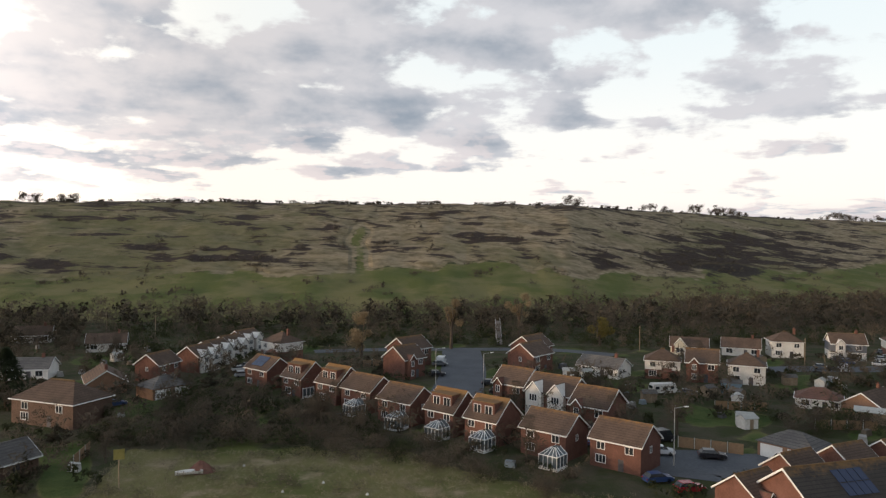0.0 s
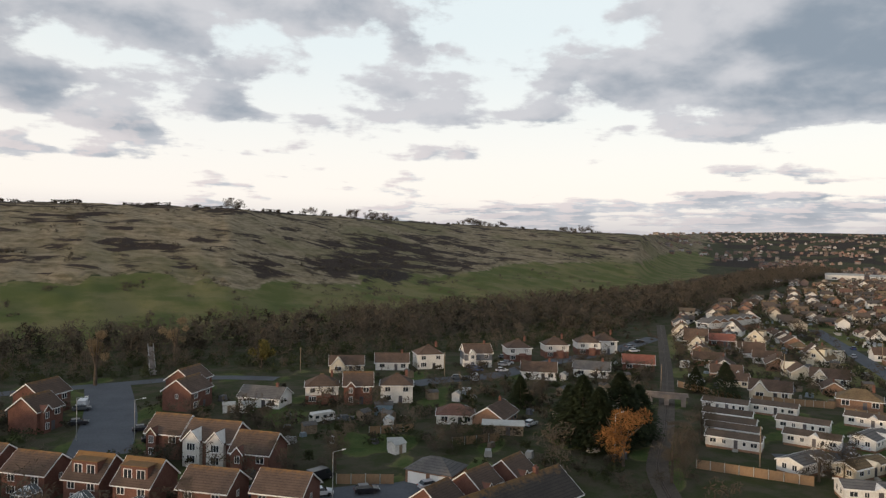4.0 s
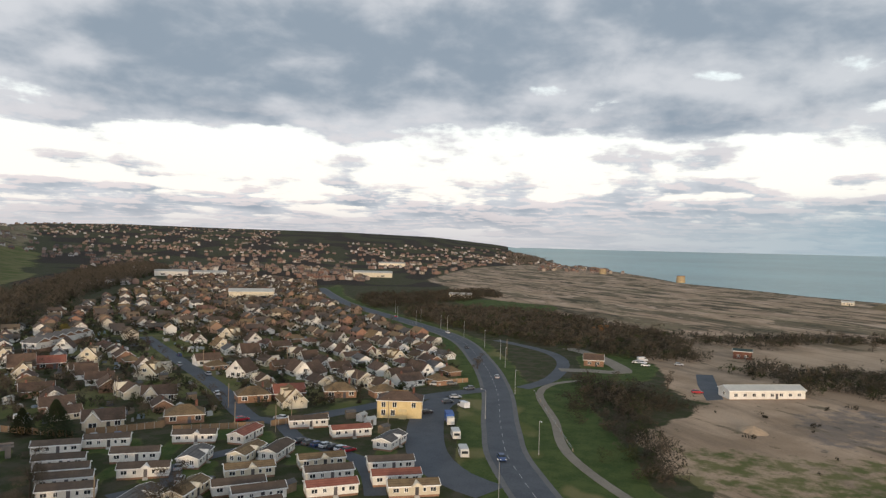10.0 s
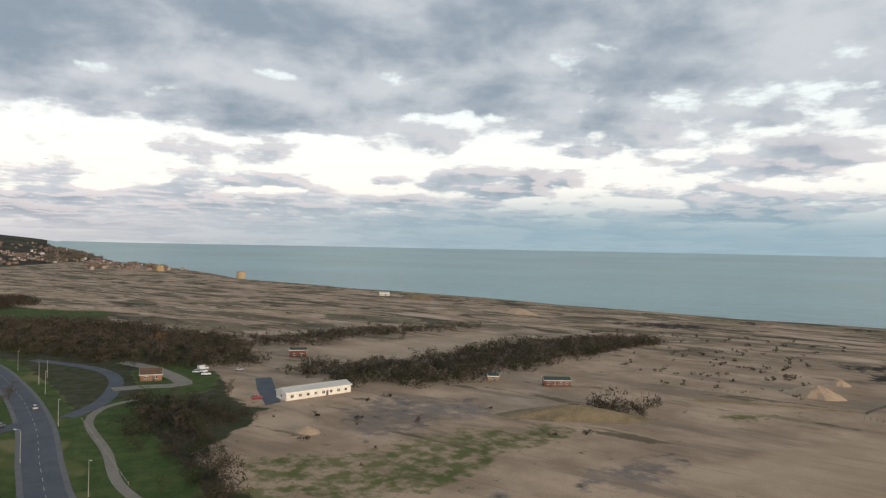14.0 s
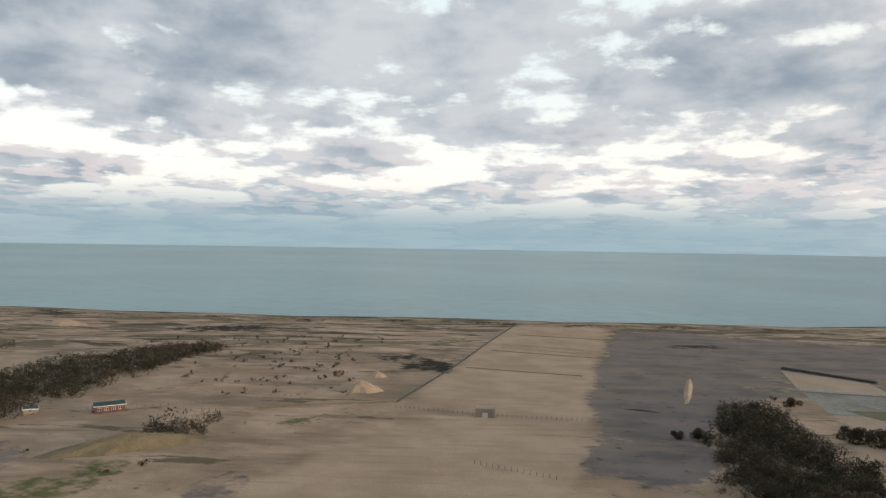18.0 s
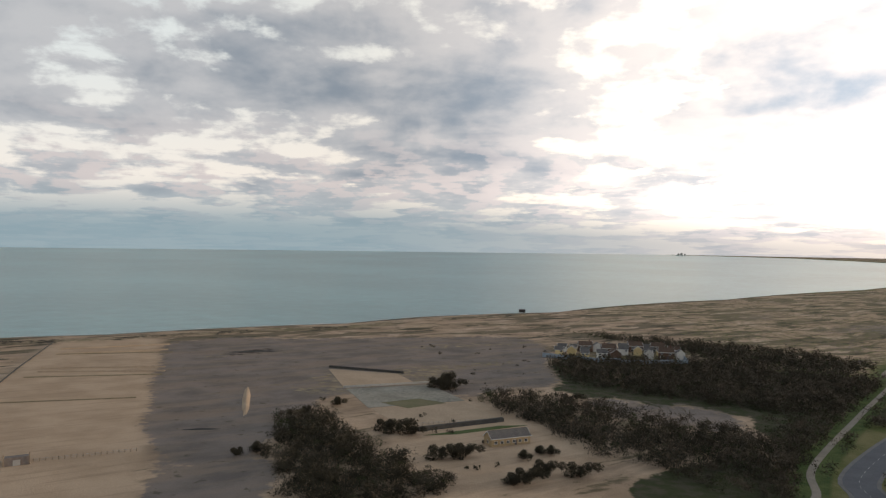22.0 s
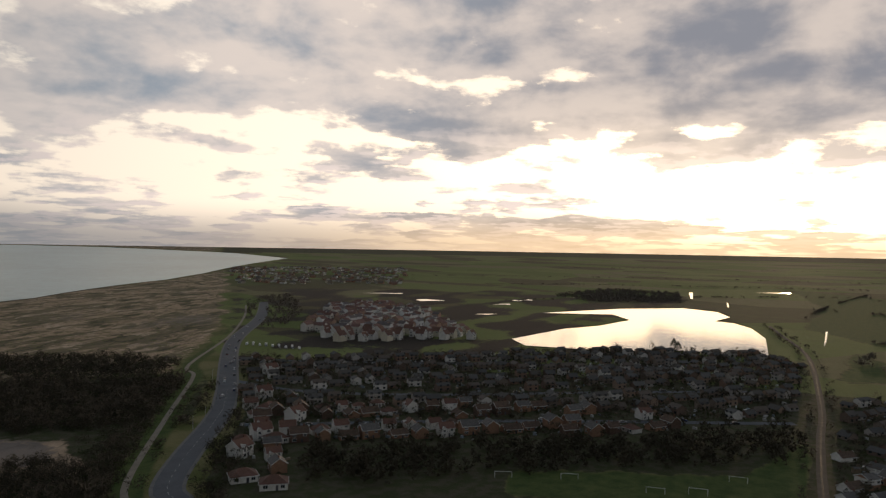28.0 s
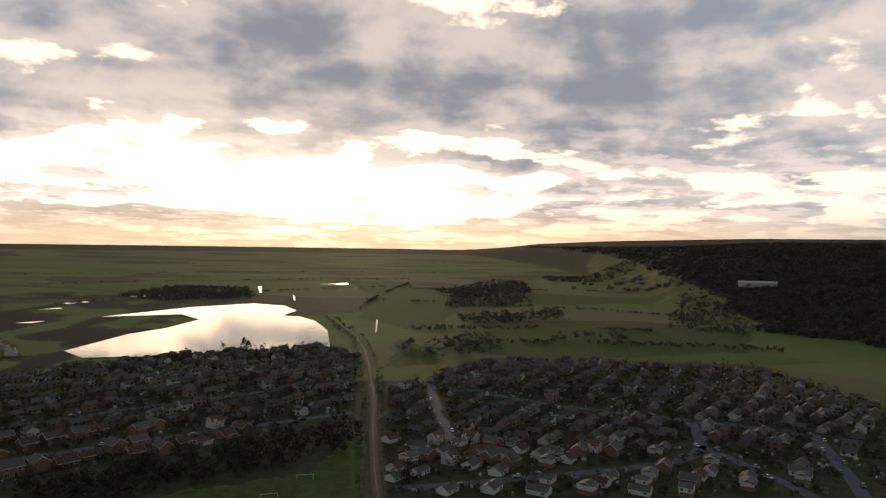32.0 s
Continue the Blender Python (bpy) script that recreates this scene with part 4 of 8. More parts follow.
def window(parent, x, z, w, h, y, side="front", fine=True):
    """A white-framed window in a wall; y is the wall's distance from the middle."""
    fr, pn = Shape(), Shape()
    t = 0.09

    def at(u0, u1, d0, d1, z0, z1, c):
        if side == "front":
            c.box(u0, u1, -y - d1, -y - d0, z0, z1)
        elif side == "back":
            c.box(u0, u1, y + d0, y + d1, z0, z1)
        elif side == "right":
            c.box(y + d0, y + d1, u0, u1, z0, z1)
        else:
            c.box(-y - d1, -y - d0, u0, u1, z0, z1)

    at(x - w / 2, x + w / 2, -0.02, 0.03, z, z + h, pn)
    def point(u, d, v):
        if side == "front":
            return (u, -y - d, v)
        if side == "back":
            return (u, y + d, v)
        return (y + d, u, v) if side == "right" else (-y - d, u, v)

    cuts = [-0.5, 0.5] if w < 0.8 else [-0.5, 0.0, 0.5] if w < 1.7 else [-0.5, -0.17, 0.17, 0.5]
    us = [x + k * w + h2 for k in cuts for h2 in (-t / 2, t / 2)]
    zs = [z - t, z, z + h, z + h + t]
    nu = len(us)
    for d in (0.0, 0.07):
        fr.v += [point(u, d, v) for v in zs for u in us]
    solid = {(i, j) for i in range(nu - 1) for j in range(3) if i % 2 == 0 or j != 1}
    for i, j in solid:
        q = [j * nu + i, j * nu + i + 1, (j + 1) * nu + i + 1, (j + 1) * nu + i]
        fr.f.append(tuple(k + 4 * nu for k in q))
        for k, near in enumerate(((i, j - 1), (i + 1, j), (i, j + 1), (i - 1, j))):
            if near not in solid:
                fr.f.append((q[k], q[(k + 1) % 4], q[(k + 1) % 4] + 4 * nu, q[k] + 4 * nu))
    fr.s = [0] * len(fr.f)
    ob = part("window", fr, TRIM, parent)
    part("pane", pn, PANE, ob)
    return ob


def plain_window(parent, x, z, w, h, y, side="front"):
    """The same for houses farther off, in one piece."""
    c = Shape()

    def at(u0, u1, d0, d1, z0, z1, slot):
        if side == "front":
            c.box(u0, u1, -y - d1, -y - d0, z0, z1, slot)
        elif side == "back":
            c.box(u0, u1, y + d0, y + d1, z0, z1, slot)
        elif side == "right":
            c.box(y + d0, y + d1, u0, u1, z0, z1, slot)
        else:
            c.box(-y - d1, -y - d0, u0, u1, z0, z1, slot)

    at(x - w / 2 - 0.1, x + w / 2 + 0.1, 0.0, 0.05, z - 0.1, z + h + 0.1, 0)
    for k in (-1, 1):
        at(x + k * w / 4 - w / 4 + 0.05, x + k * w / 4 + w / 4 - 0.05, 0.04, 0.07, z, z + h, 1)
    return part("window", c, [TRIM, PANE], parent)


def gable_roof(c, L, D, e, rise, over=0.35, t=0.16, slot=0):
    """Two slopes with the ridge along x."""
    x0, x1 = -L / 2 - over, L / 2 + over
    yo, zo = D / 2 + over, e - over * rise / (D / 2)
    c.slab([(x0, -yo, zo), (x1, -yo, zo), (x1, 0, e + rise), (x0, 0, e + rise)], t, slot)
    c.slab([(x1, yo, zo), (x0, yo, zo), (x0, 0, e + rise), (x1, 0, e + rise)], t, slot)


def hip_roof(c, L, D, e, rise, over=0.35, slot=0):
    x, y, r = L / 2 + over, D / 2 + over, max(L - D, 0.6) / 2
    b = [(-x, -y, e - 0.1), (x, -y, e - 0.1), (x, y, e - 0.1), (-x, y, e - 0.1)]
    k = [(-r, 0, e + rise), (r, 0, e + rise)]
    c.face([b[0], b[1], k[1], k[0]], slot).face([b[2], b[3], k[0], k[1]], slot)
    c.face([b[1], b[2], k[1]], slot).face([b[3], b[0], k[0]], slot).face(b[::-1], slot)


def walls(c, L, D, e, rise, gable=True, slot=0):
    if gable:
        end = [(-D / 2, -0.6), (D / 2, -0.6), (D / 2, e), (0, e + rise), (-D / 2, e)]
    else:
        end = [(-D / 2, -0.6), (D / 2, -0.6), (D / 2, e), (-D / 2, e)]
    c.solid([(-L / 2, y, z) for y, z in end], [(L / 2, y, z) for y, z in end], slot)


def barge(c, L, D, e, rise, over=0.37):
    """White boards up both gables and along the eaves, one band round the roof's edge."""
    yo, zo, x = D / 2 + over, e - over * rise / (D / 2), L / 2 + over
    n = len(c.v)
    for px, py, pz in ((-x, -yo, zo), (-x, 0, e + rise), (-x, yo, zo), (x, yo, zo), (x, 0, e + rise), (x, -yo, zo)):
        kx, ky = math.copysign(0.05, px), math.copysign(0.05, py) if py else 0
        c.v += [(px - kx, py - ky, pz - 0.10), (px + kx, py + ky, pz - 0.10), (px + kx, py + ky, pz + 0.17), (px - kx, py - ky, pz + 0.17)]
    for i in range(6):
        j = (i + 1) % 6
        for k in range(4):
            m = (k + 1) % 4
            c.f.append((n + 4 * i + k, n + 4 * j + k, n + 4 * j + m, n + 4 * i + m))
            c.s.append(0)


def house(label, category="house", name="house", L=9.0, D=7.5, e=5.0, rise=2.8, hip=False, wall=BRICK, roof=TILE, upper=None, front=(), back=(), sides=(),
          chimney=True, dormers=0, porch=False, fine=True, trim=True, gable_wall=None, group="", bay=False, doors=1, solar=False, cross=0.0):
    """A house with its front towards -y. front, back: (x, z, width, height) of windows; cross: width of a gabled wing on the front."""
    if category == "house" and e < 3:
        name = category = "bungalow"
    o = thing(name, label, category, group)
    win = window if fine else plain_window
    c = Shape()
    walls(c, L, D, e, rise, not hip)
    part("wall", c, wall, o)
    if upper:
        u = Shape()
        u.box(-L / 2 - 0.03, L / 2 + 0.03, -D / 2 - 0.03, D / 2 + 0.03, e * 0.5, e)
        part("cladding", u, upper, o)
    c = Shape()
    hip_roof(c, L, D, e, rise) if hip else gable_roof(c, L, D, e, rise)
    rf = part("roof", c, roof, o)
    c = Shape()
    k = L / 2 + 0.3 if not hip else max(L - D, 0.6) / 2
    c.tube((-k, 0, e + rise + 0.12), (k, 0, e + rise + 0.12), 0.16, 0.16, 6)
    if fine:
        part("ridge_tiles", c, TILE4 if roof is TILE else roof, rf)
    if trim and not hip:
        c = Shape()
        barge(c, L, D, e, rise)
        part("bargeboard", c, TRIM, rf)
    elif trim:
        c = Shape()
        for s in (-1, 1):
            c.box(-L / 2 - 0.4, L / 2 + 0.4, s * (D / 2 + 0.37) - 0.05, s * (D / 2 + 0.37) + 0.05, e - 0.22, e - 0.05)
            c.box(s * (L / 2 + 0.37) - 0.05, s * (L / 2 + 0.37) + 0.05, -D / 2 - 0.3, D / 2 + 0.3, e - 0.22, e - 0.05)
        part("fascia", c, TRIM, rf)
    for w in front:
        win(o, *w, D / 2)
    for w in back if fine else back[:1]:
        win(o, *w, D / 2, "back")
    for w in sides:
        win(o, *w, L / 2, "right")
        win(o, *w, L / 2, "left")
    for k in range(doors):
        c = Shape()
        dx = L * 0.12 + k * 1.6
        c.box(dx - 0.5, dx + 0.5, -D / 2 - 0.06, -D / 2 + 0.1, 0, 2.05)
        part("door", c, DOOR, o)
    if chimney:
        c = Shape()
        cx = L * 0.3
        c.box(cx - 0.35, cx + 0.35, -0.3, 0.3, e + rise * 0.7, e + rise + 0.9)
        c.box(cx - 0.42, cx + 0.42, -0.37, 0.37, e + rise + 0.9, e + rise + 1.0)
        for q in (-0.17, 0.17):
            c.tube((cx + q, 0, e + rise + 1.0), (cx + q, 0, e + rise + 1.35), 0.11, 0.09, 6)
        part("chimney", c, BRICK, o)
    for d in range(dormers):
        x = (d - (dormers - 1) / 2) * L * 0.5
        y0 = -D / 2 * 0.78
        c = Shape()
        w2, zb, zt = (1.0 if dormers > 1 else L * 0.36), e + rise * 0.15, e + rise * 0.86
        c.box(x - w2, x + w2, y0, -0.2, zb, zt)
        dm = part("dormer", c, wall, o)
        c = Shape()
        c.box(x - w2 - 0.15, x + w2 + 0.15, y0 - 0.25, -0.1, zt, zt + 0.14)
        part("dormer_roof", c, roof, dm)
        if dormers == 1:
            window(dm, x - w2 * 0.5, zb + 0.35, w2 * 0.62, (zt - zb) * 0.62, -y0) if fine else None
            window(dm, x + w2 * 0.5, zb + 0.35, w2 * 0.62, (zt - zb) * 0.62, -y0) if fine else None
        elif fine:
            window(dm, x, zb + 0.35, w2 * 1.2, (zt - zb) * 0.6, -y0)
    if cross:
        for s in (-1, 1) if cross > 2.2 and bay else (-1,):
            x, w2 = s * L * 0.25, cross / 2
            yf = D / 2 + 1.0
            c = Shape()
            end = [(x - w2, -0.6), (x + w2, -0.6), (x + w2, e), (x, e + w2 * 1.1), (x - w2, e)]
            c.solid([(u, 0, v) for u, v in end], [(u, -yf, v) for u, v in end])
            wing = part("gabled_wing", c, gable_wall or wall, o)
            c = Shape()
            c.slab([(x - w2 - 0.25, -yf - 0.25, e - 0.28), (x, -yf - 0.25, e + w2 * 1.1), (x, 0, e + w2 * 1.1), (x - w2 - 0.25, 0, e - 0.28)], -0.14)
            c.slab([(x + w2 + 0.25, -yf - 0.25, e - 0.28), (x, -yf - 0.25, e + w2 * 1.1), (x, 0, e + w2 * 1.1), (x + w2 + 0.25, 0, e - 0.28)], 0.14)
            part("wing_roof", c, roof, wing)
            c = Shape()
            for q in (-1, 1):
                c.solid([(x + q * (w2 + 0.25), -yf - 0.31, e - 0.36), (x, -yf - 0.31, e + w2 * 1.1 - 0.08), (x, -yf - 0.25, e + w2 * 1.1 - 0.08), (x + q * (w2 + 0.25), -yf - 0.25, e - 0.36)],
                        [(x + q * (w2 + 0.25), -yf - 0.31, e - 0.10), (x, -yf - 0.31, e + w2 * 1.1 + 0.18), (x, -yf - 0.25, e + w2 * 1.1 + 0.18), (x + q * (w2 + 0.25), -yf - 0.25, e - 0.10)])
            part("bargeboard", c, TRIM, wing)
            win(wing, x, e - 1.75, w2 * 0.95, 1.25, yf)
            if e > 4:
                win(wing, x, 0.9, w2 * 0.95, 1.3, yf)
    if porch:
        c = Shape()
        c.solid([(-0.2, -D / 2 - 1.4, 2.2), (2.4, -D / 2 - 1.4, 2.2), (2.4, -D / 2, 2.2), (-0.2, -D / 2, 2.2)],
                [(-0.2, -D / 2 - 1.4, 2.3), (2.4, -D / 2 - 1.4, 2.3), (2.4, -D / 2, 3.0), (-0.2, -D / 2, 3.0)])
        c.box(0.0, 2.2, -D / 2 - 1.2, -D / 2, -0.3, 2.2)
        part("porch", c, wall, o)
    if solar:
        sl = rise / (D / 2)
        for i in range(4):
            for j in range(2):
                c = Shape()
                x0, y0 = -L * 0.3 + i * 1.15, -D / 2 * 0.85 + j * 1.5
                z0, z1 = e + (y0 + D / 2) * sl + 0.28, e + (y0 + 1.4 + D / 2) * sl + 0.28
                c.slab([(x0, y0, z0), (x0 + 1.05, y0, z0), (x0 + 1.05, y0 + 1.4, z1), (x0, y0 + 1.4, z1)], 0.05)
                part("solar_panel", c, SOLAR, rf)
    return o


def park_home(label, L=13.0, D=5.6, roof=FELT, wall=WHITE, porch=True, fine=True):
    """A single-storey park home on a brick skirt, with a low roof."""
    o = thing("park_home", label, "park home", "park homes in the park")
    e, rise = 2.95, 1.0
    c = Shape()
    c.box(-L / 2 + 0.1, L / 2 - 0.1, -D / 2 + 0.1, D / 2 - 0.1, -0.5, 0.6)
    part("skirt", c, BRICK2, o)
    c = Shape()
    end = [(-D / 2, 0.6), (D / 2, 0.6), (D / 2, e), (0, e + rise), (-D / 2, e)]
    c.solid([(-L / 2, y, z) for y, z in end], [(L / 2, y, z) for y, z in end])
    part("wall", c, wall, o)
    c = Shape()
    gable_roof(c, L, D, e, rise, 0.25, 0.12)
    rf = part("roof", c, roof, o)
    c = Shape()
    barge(c, L, D, e, rise, 0.27)
    part("fascia", c, TRIM, rf)
    win = window if fine else plain_window
    for x, w in ((-L * 0.36, 1.5), (-L * 0.16, 0.9), (L * 0.2, 0.75), (L * 0.37, 1.5)):
        win(o, x, 1.5, w, 0.95, D / 2)
    for x in (-1.2, 1.2):
        win(o, x, 1.35, 1.1, 1.15, L / 2, "right")
        win(o, x, 1.35, 1.1, 1.15, L / 2, "left")
    c = Shape()
    c.box(0.2, 1.1, -D / 2 - 0.07, -D / 2 + 0.1, 0.6, 2.65)
    part("door", c, DOOR, o)
    if porch:
        c = Shape()
        y = -D / 2 - 0.5
        c.solid([(-0.9, y, e - 0.1), (2.2, y, e - 0.1), (0.65, y, e + 0.95)], [(-0.9, -0.4, e - 0.1), (2.2, -0.4, e - 0.1), (0.65, -0.4, e + 0.95)])
        part("porch_gable", c, wall, o)
    c = Shape()
    for k in range(3):
        c.box(0.0, 1.3, -D / 2 - 0.35 * (3 - k), -D / 2, -0.1 + 0.2 * k, 0.1 + 0.2 * k)
    part("steps", c, CONC, o)
    return o


def conservatory(w=3.2, d=3.0):
    o = thing("conservatory", "white-framed glazed conservatory against a brick house", "conservatory", "conservatories")
    c, p = Shape(), Shape()
    for k in range(5):
        x = -w / 2 + k * w / 4
        c.box(x - 0.05, x + 0.05, -d / 2 - 0.05, -d / 2 + 0.05, 0, 2.2)
        c.tube((x, -d / 2, 2.2), (x * 0.25, 0.1, 3.2), 0.05, 0.05, 4)
    for s in (-1, 1):
        for k in range(4):
            y = -d / 2 + k * d / 3
            c.box(s * w / 2 - 0.05, s * w / 2 + 0.05, y - 0.05, y + 0.05, 0, 2.2)
            c.tube((s * w / 2, y, 2.2), (s * w * 0.12, max(y, 0.1), 3.2), 0.05, 0.05, 4)
    c.box(-w / 2 - 0.06, w / 2 + 0.06, -d / 2 - 0.06, -d / 2 + 0.06, 2.12, 2.25)
    for s in (-1, 1):
        c.box(s * w / 2 - 0.06, s * w / 2 + 0.06, -d / 2, d / 2, 2.12, 2.25)
        c.box(s * w / 2 - 0.06, s * w / 2 + 0.06, -d / 2, d / 2, -0.3, 0.5)
    c.box(-w / 2, w / 2, -d / 2 - 0.06, -d / 2 + 0.06, -0.3, 0.5)
    part("frame", c, TRIM, o)
    p.box(-w / 2 + 0.04, w / 2 - 0.04, -d / 2 + 0.04, d / 2, 0.4, 2.15)
    p.solid([(-w / 2, -d / 2, 2.15), (w / 2, -d / 2, 2.15), (w / 2, d / 2, 2.15), (-w / 2, d / 2, 2.15)],
            [(-w * 0.12, 0, 3.15), (w * 0.12, 0, 3.15), (w * 0.12, d / 2, 3.15), (-w * 0.12, d / 2, 3.15)])
    part("glazing", p, CONSERV, o)
    return o


CONSERV = glass("conservatory glass", (0.10, 0.12, 0.13), 0.1)
RED_PAINT = surface("red car paint", (0.30, 0.02, 0.03), (0.34, 0.03, 0.04), 9, 1, 0.25, 0, gloss=0.6)
CAR_PAINTS = [surface(n + " car paint", c, tuple(x * 1.1 for x in c), 9, 1, 0.28, 0, gloss=0.6)
              for n, c in (("white", (0.62, 0.63, 0.64)), ("silver", (0.34, 0.35, 0.37)), ("black", (0.02, 0.02, 0.025)), ("blue", (0.03, 0.06, 0.16)), ("grey", (0.10, 0.11, 0.12)))] + [RED_PAINT]
TYRE = surface("tyre rubber", (0.02, 0.02, 0.02), (0.03, 0.03, 0.03), 9, 1, 0.8, 0)
LAMPRED = surface("red lamp glass", (0.30, 0.02, 0.02), (0.35, 0.03, 0.03), 9, 1, 0.3, 0)


def wheels(o, xs, w, r=0.33):
    for x in xs:
        for s in (-1, 1):
            c = Shape()
            c.tube((x, s * w, r), (x, s * (w - 0.22), r), r, r, 10)
            wh = part("wheel", c, TYRE, o)
            c = Shape()
            c.tube((x, s * (w + 0.012), r), (x, s * (w - 0.05), r), r * 0.6, r * 0.6, 8)
            part("rim", c, STEEL, wh) if r > 0.34 else None


def car(paint, label, kind="car"):
    """Length along x, nose to +x."""
    o = thing(kind, label, kind, "parked cars")
    W = 0.88
    prof = [(-2.12, 0.3), (2.05, 0.3), (2.15, 0.62), (1.95, 0.82), (1.05, 0.98), (-1.75, 1.0), (-2.12, 0.85)]
    c = Shape()
    c.solid([(x, -W, z) for x, z in prof], [(x, W, z) for x, z in prof])
    part("body", c, paint, o)
    c = Shape()
    c.solid([(1.05, -W + 0.04, 0.97), (1.05, W - 0.04, 0.97), (-1.9, W - 0.04, 0.97), (-1.9, -W + 0.04, 0.97)],
            [(0.3, -W + 0.2, 1.42), (0.3, W - 0.2, 1.42), (-1.45, W - 0.2, 1.42), (-1.45, -W + 0.2, 1.42)])
    part("glasshouse", c, PANE, o, "dark car windows")
    c = Shape()
    c.box(-1.45, 0.3, -W + 0.2, W - 0.2, 1.42, 1.47)
    part("roof", c, paint, o)
    wheels(o, (-1.35, 1.3), W)
    for s in (-1, 1):
        c = Shape()
        c.box(2.0, 2.14, s * 0.68 - 0.17, s * 0.68 + 0.17, 0.62, 0.76)
        part("headlight", c, TRIM, o)
        c = Shape()
        c.box(-2.15, -2.08, s * 0.7 - 0.12, s * 0.7 + 0.12, 0.62, 0.82)
        part("tail_light", c, LAMPRED, o)
    return o


def van(paint, label):
    o = thing("van", label, "van", "parked vans")
    W = 0.98
    prof = [(-2.6, 0.35), (2.4, 0.35), (2.5, 0.9), (1.7, 1.25), (1.1, 2.15), (-2.6, 2.2)]
    c = Shape()
    c.solid([(x, -W, z) for x, z in prof], [(x, W, z) for x, z in prof])
    part("body", c, paint, o)
    c = Shape()
    c.solid([(1.70, -W - 0.01, 1.27), (1.72, W + 0.01, 1.27), (0.5, W + 0.01, 1.27), (0.5, -W - 0.01, 1.27)],
            [(1.2, -W - 0.01, 2.0), (1.2, W + 0.01, 2.0), (0.5, W + 0.01, 2.0), (0.5, -W - 0.01, 2.0)])
    part("cab_windows", c, PANE, o, "dark cab windows")
    wheels(o, (-1.6, 1.5), W, 0.36)
    return o


def caravan():
    o = thing("caravan", "white touring caravan parked in the lay-by", "caravan", "parked caravans")
    c = Shape()
    prof = [(-3.0, 0.55), (2.6, 0.55), (3.0, 1.3), (2.6, 2.5), (-2.7, 2.55), (-3.05, 1.5)]
    c.solid([(x, -1.1, z) for x, z in prof], [(x, 1.1, z) for x, z in prof])
    part("body", c, WHITE, o)
    for x in (-1.9, 0.1, 1.7):
        for s in (-1, 1):
            c = Shape()
            c.box(x - 0.45, x + 0.45, s * 1.1 - 0.03, s * 1.1 + 0.03, 1.35, 2.0)
            part("window", c, PANE, o)
    c = Shape()
    c.box(-3.07, -2.95, -0.8, 0.8, 1.45, 2.1)
    part("rear_window", c, PANE, o)
    wheels(o, (-0.2,), 1.12, 0.35)
    c = Shape()
    c.tube((2.7, 0, 0.5), (4.0, 0, 0.5), 0.06, 0.06, 6)
    part("drawbar", c, STEEL, o)
    return o


BLUE_TARP = surface("blue tarpaulin", (0.03, 0.09, 0.30), (0.05, 0.13, 0.38), 6, 1, 0.5, 0.2)


def lorry():
    o = thing("lorry", "lorry with a blue curtain-sided body parked in the lay-by", "lorry")
    c = Shape()
    c.box(-3.6, 2.2, -1.2, 1.2, 0.9, 3.3)
    part("load_body", c, BLUE_TARP, o)
    c = Shape()
    prof = [(2.3, 0.5), (4.1, 0.5), (4.2, 1.4), (3.9, 2.6), (2.3, 2.7)]
    c.solid([(x, -1.1, z) for x, z in prof], [(x, 1.1, z) for x, z in prof])
    part("cab", c, WHITE, o)
    wheels(o, (-2.6, -1.5, 3.2), 1.15, 0.48)
    return o


def lamp_post(h=9.0, arm=1.6):
    o = thing("street_lamp", "tall grey steel street lamp beside the road", "street lamp", "lamps along the main road")
    c = Shape()
    c.tube((0, 0, -0.3), (0, 0, 1.4), 0.13, 0.12, 8).tube((0, 0, 1.4), (0, 0, h), 0.09, 0.06, 8)
    part("column", c, STEEL, o)
    c = Shape()
    c.tube((0, 0, h), (arm, 0, h + 0.25), 0.045, 0.04, 6)
    part("arm", c, STEEL, o)
    c = Shape()
    c.solid([(arm - 0.1, -0.12, h + 0.17), (arm + 0.6, -0.09, h + 0.22), (arm + 0.6, 0.09, h + 0.22), (arm - 0.1, 0.12, h + 0.17)],
            [(arm - 0.1, -0.1, h + 0.32), (arm + 0.55, -0.07, h + 0.34), (arm + 0.55, 0.07, h + 0.34), (arm - 0.1, 0.1, h + 0.32)])
    part("lantern", c, TRIM, o)
    return o


def pole(h=8.0):
    o = thing("telegraph_pole", "weathered wooden telegraph pole", "telegraph pole", "telegraph poles")
    c = Shape()
    c.tube((0, 0, -0.4), (0, 0, h), 0.14, 0.1, 7)
    part("shaft", c, WOOD, o)
    c = Shape()
    c.box(-0.6, 0.6, -0.05, 0.05, h - 0.5, h - 0.38)
    part("crossarm", c, WOOD, o)
    return o


# ---------------------------------------------------------------- trees


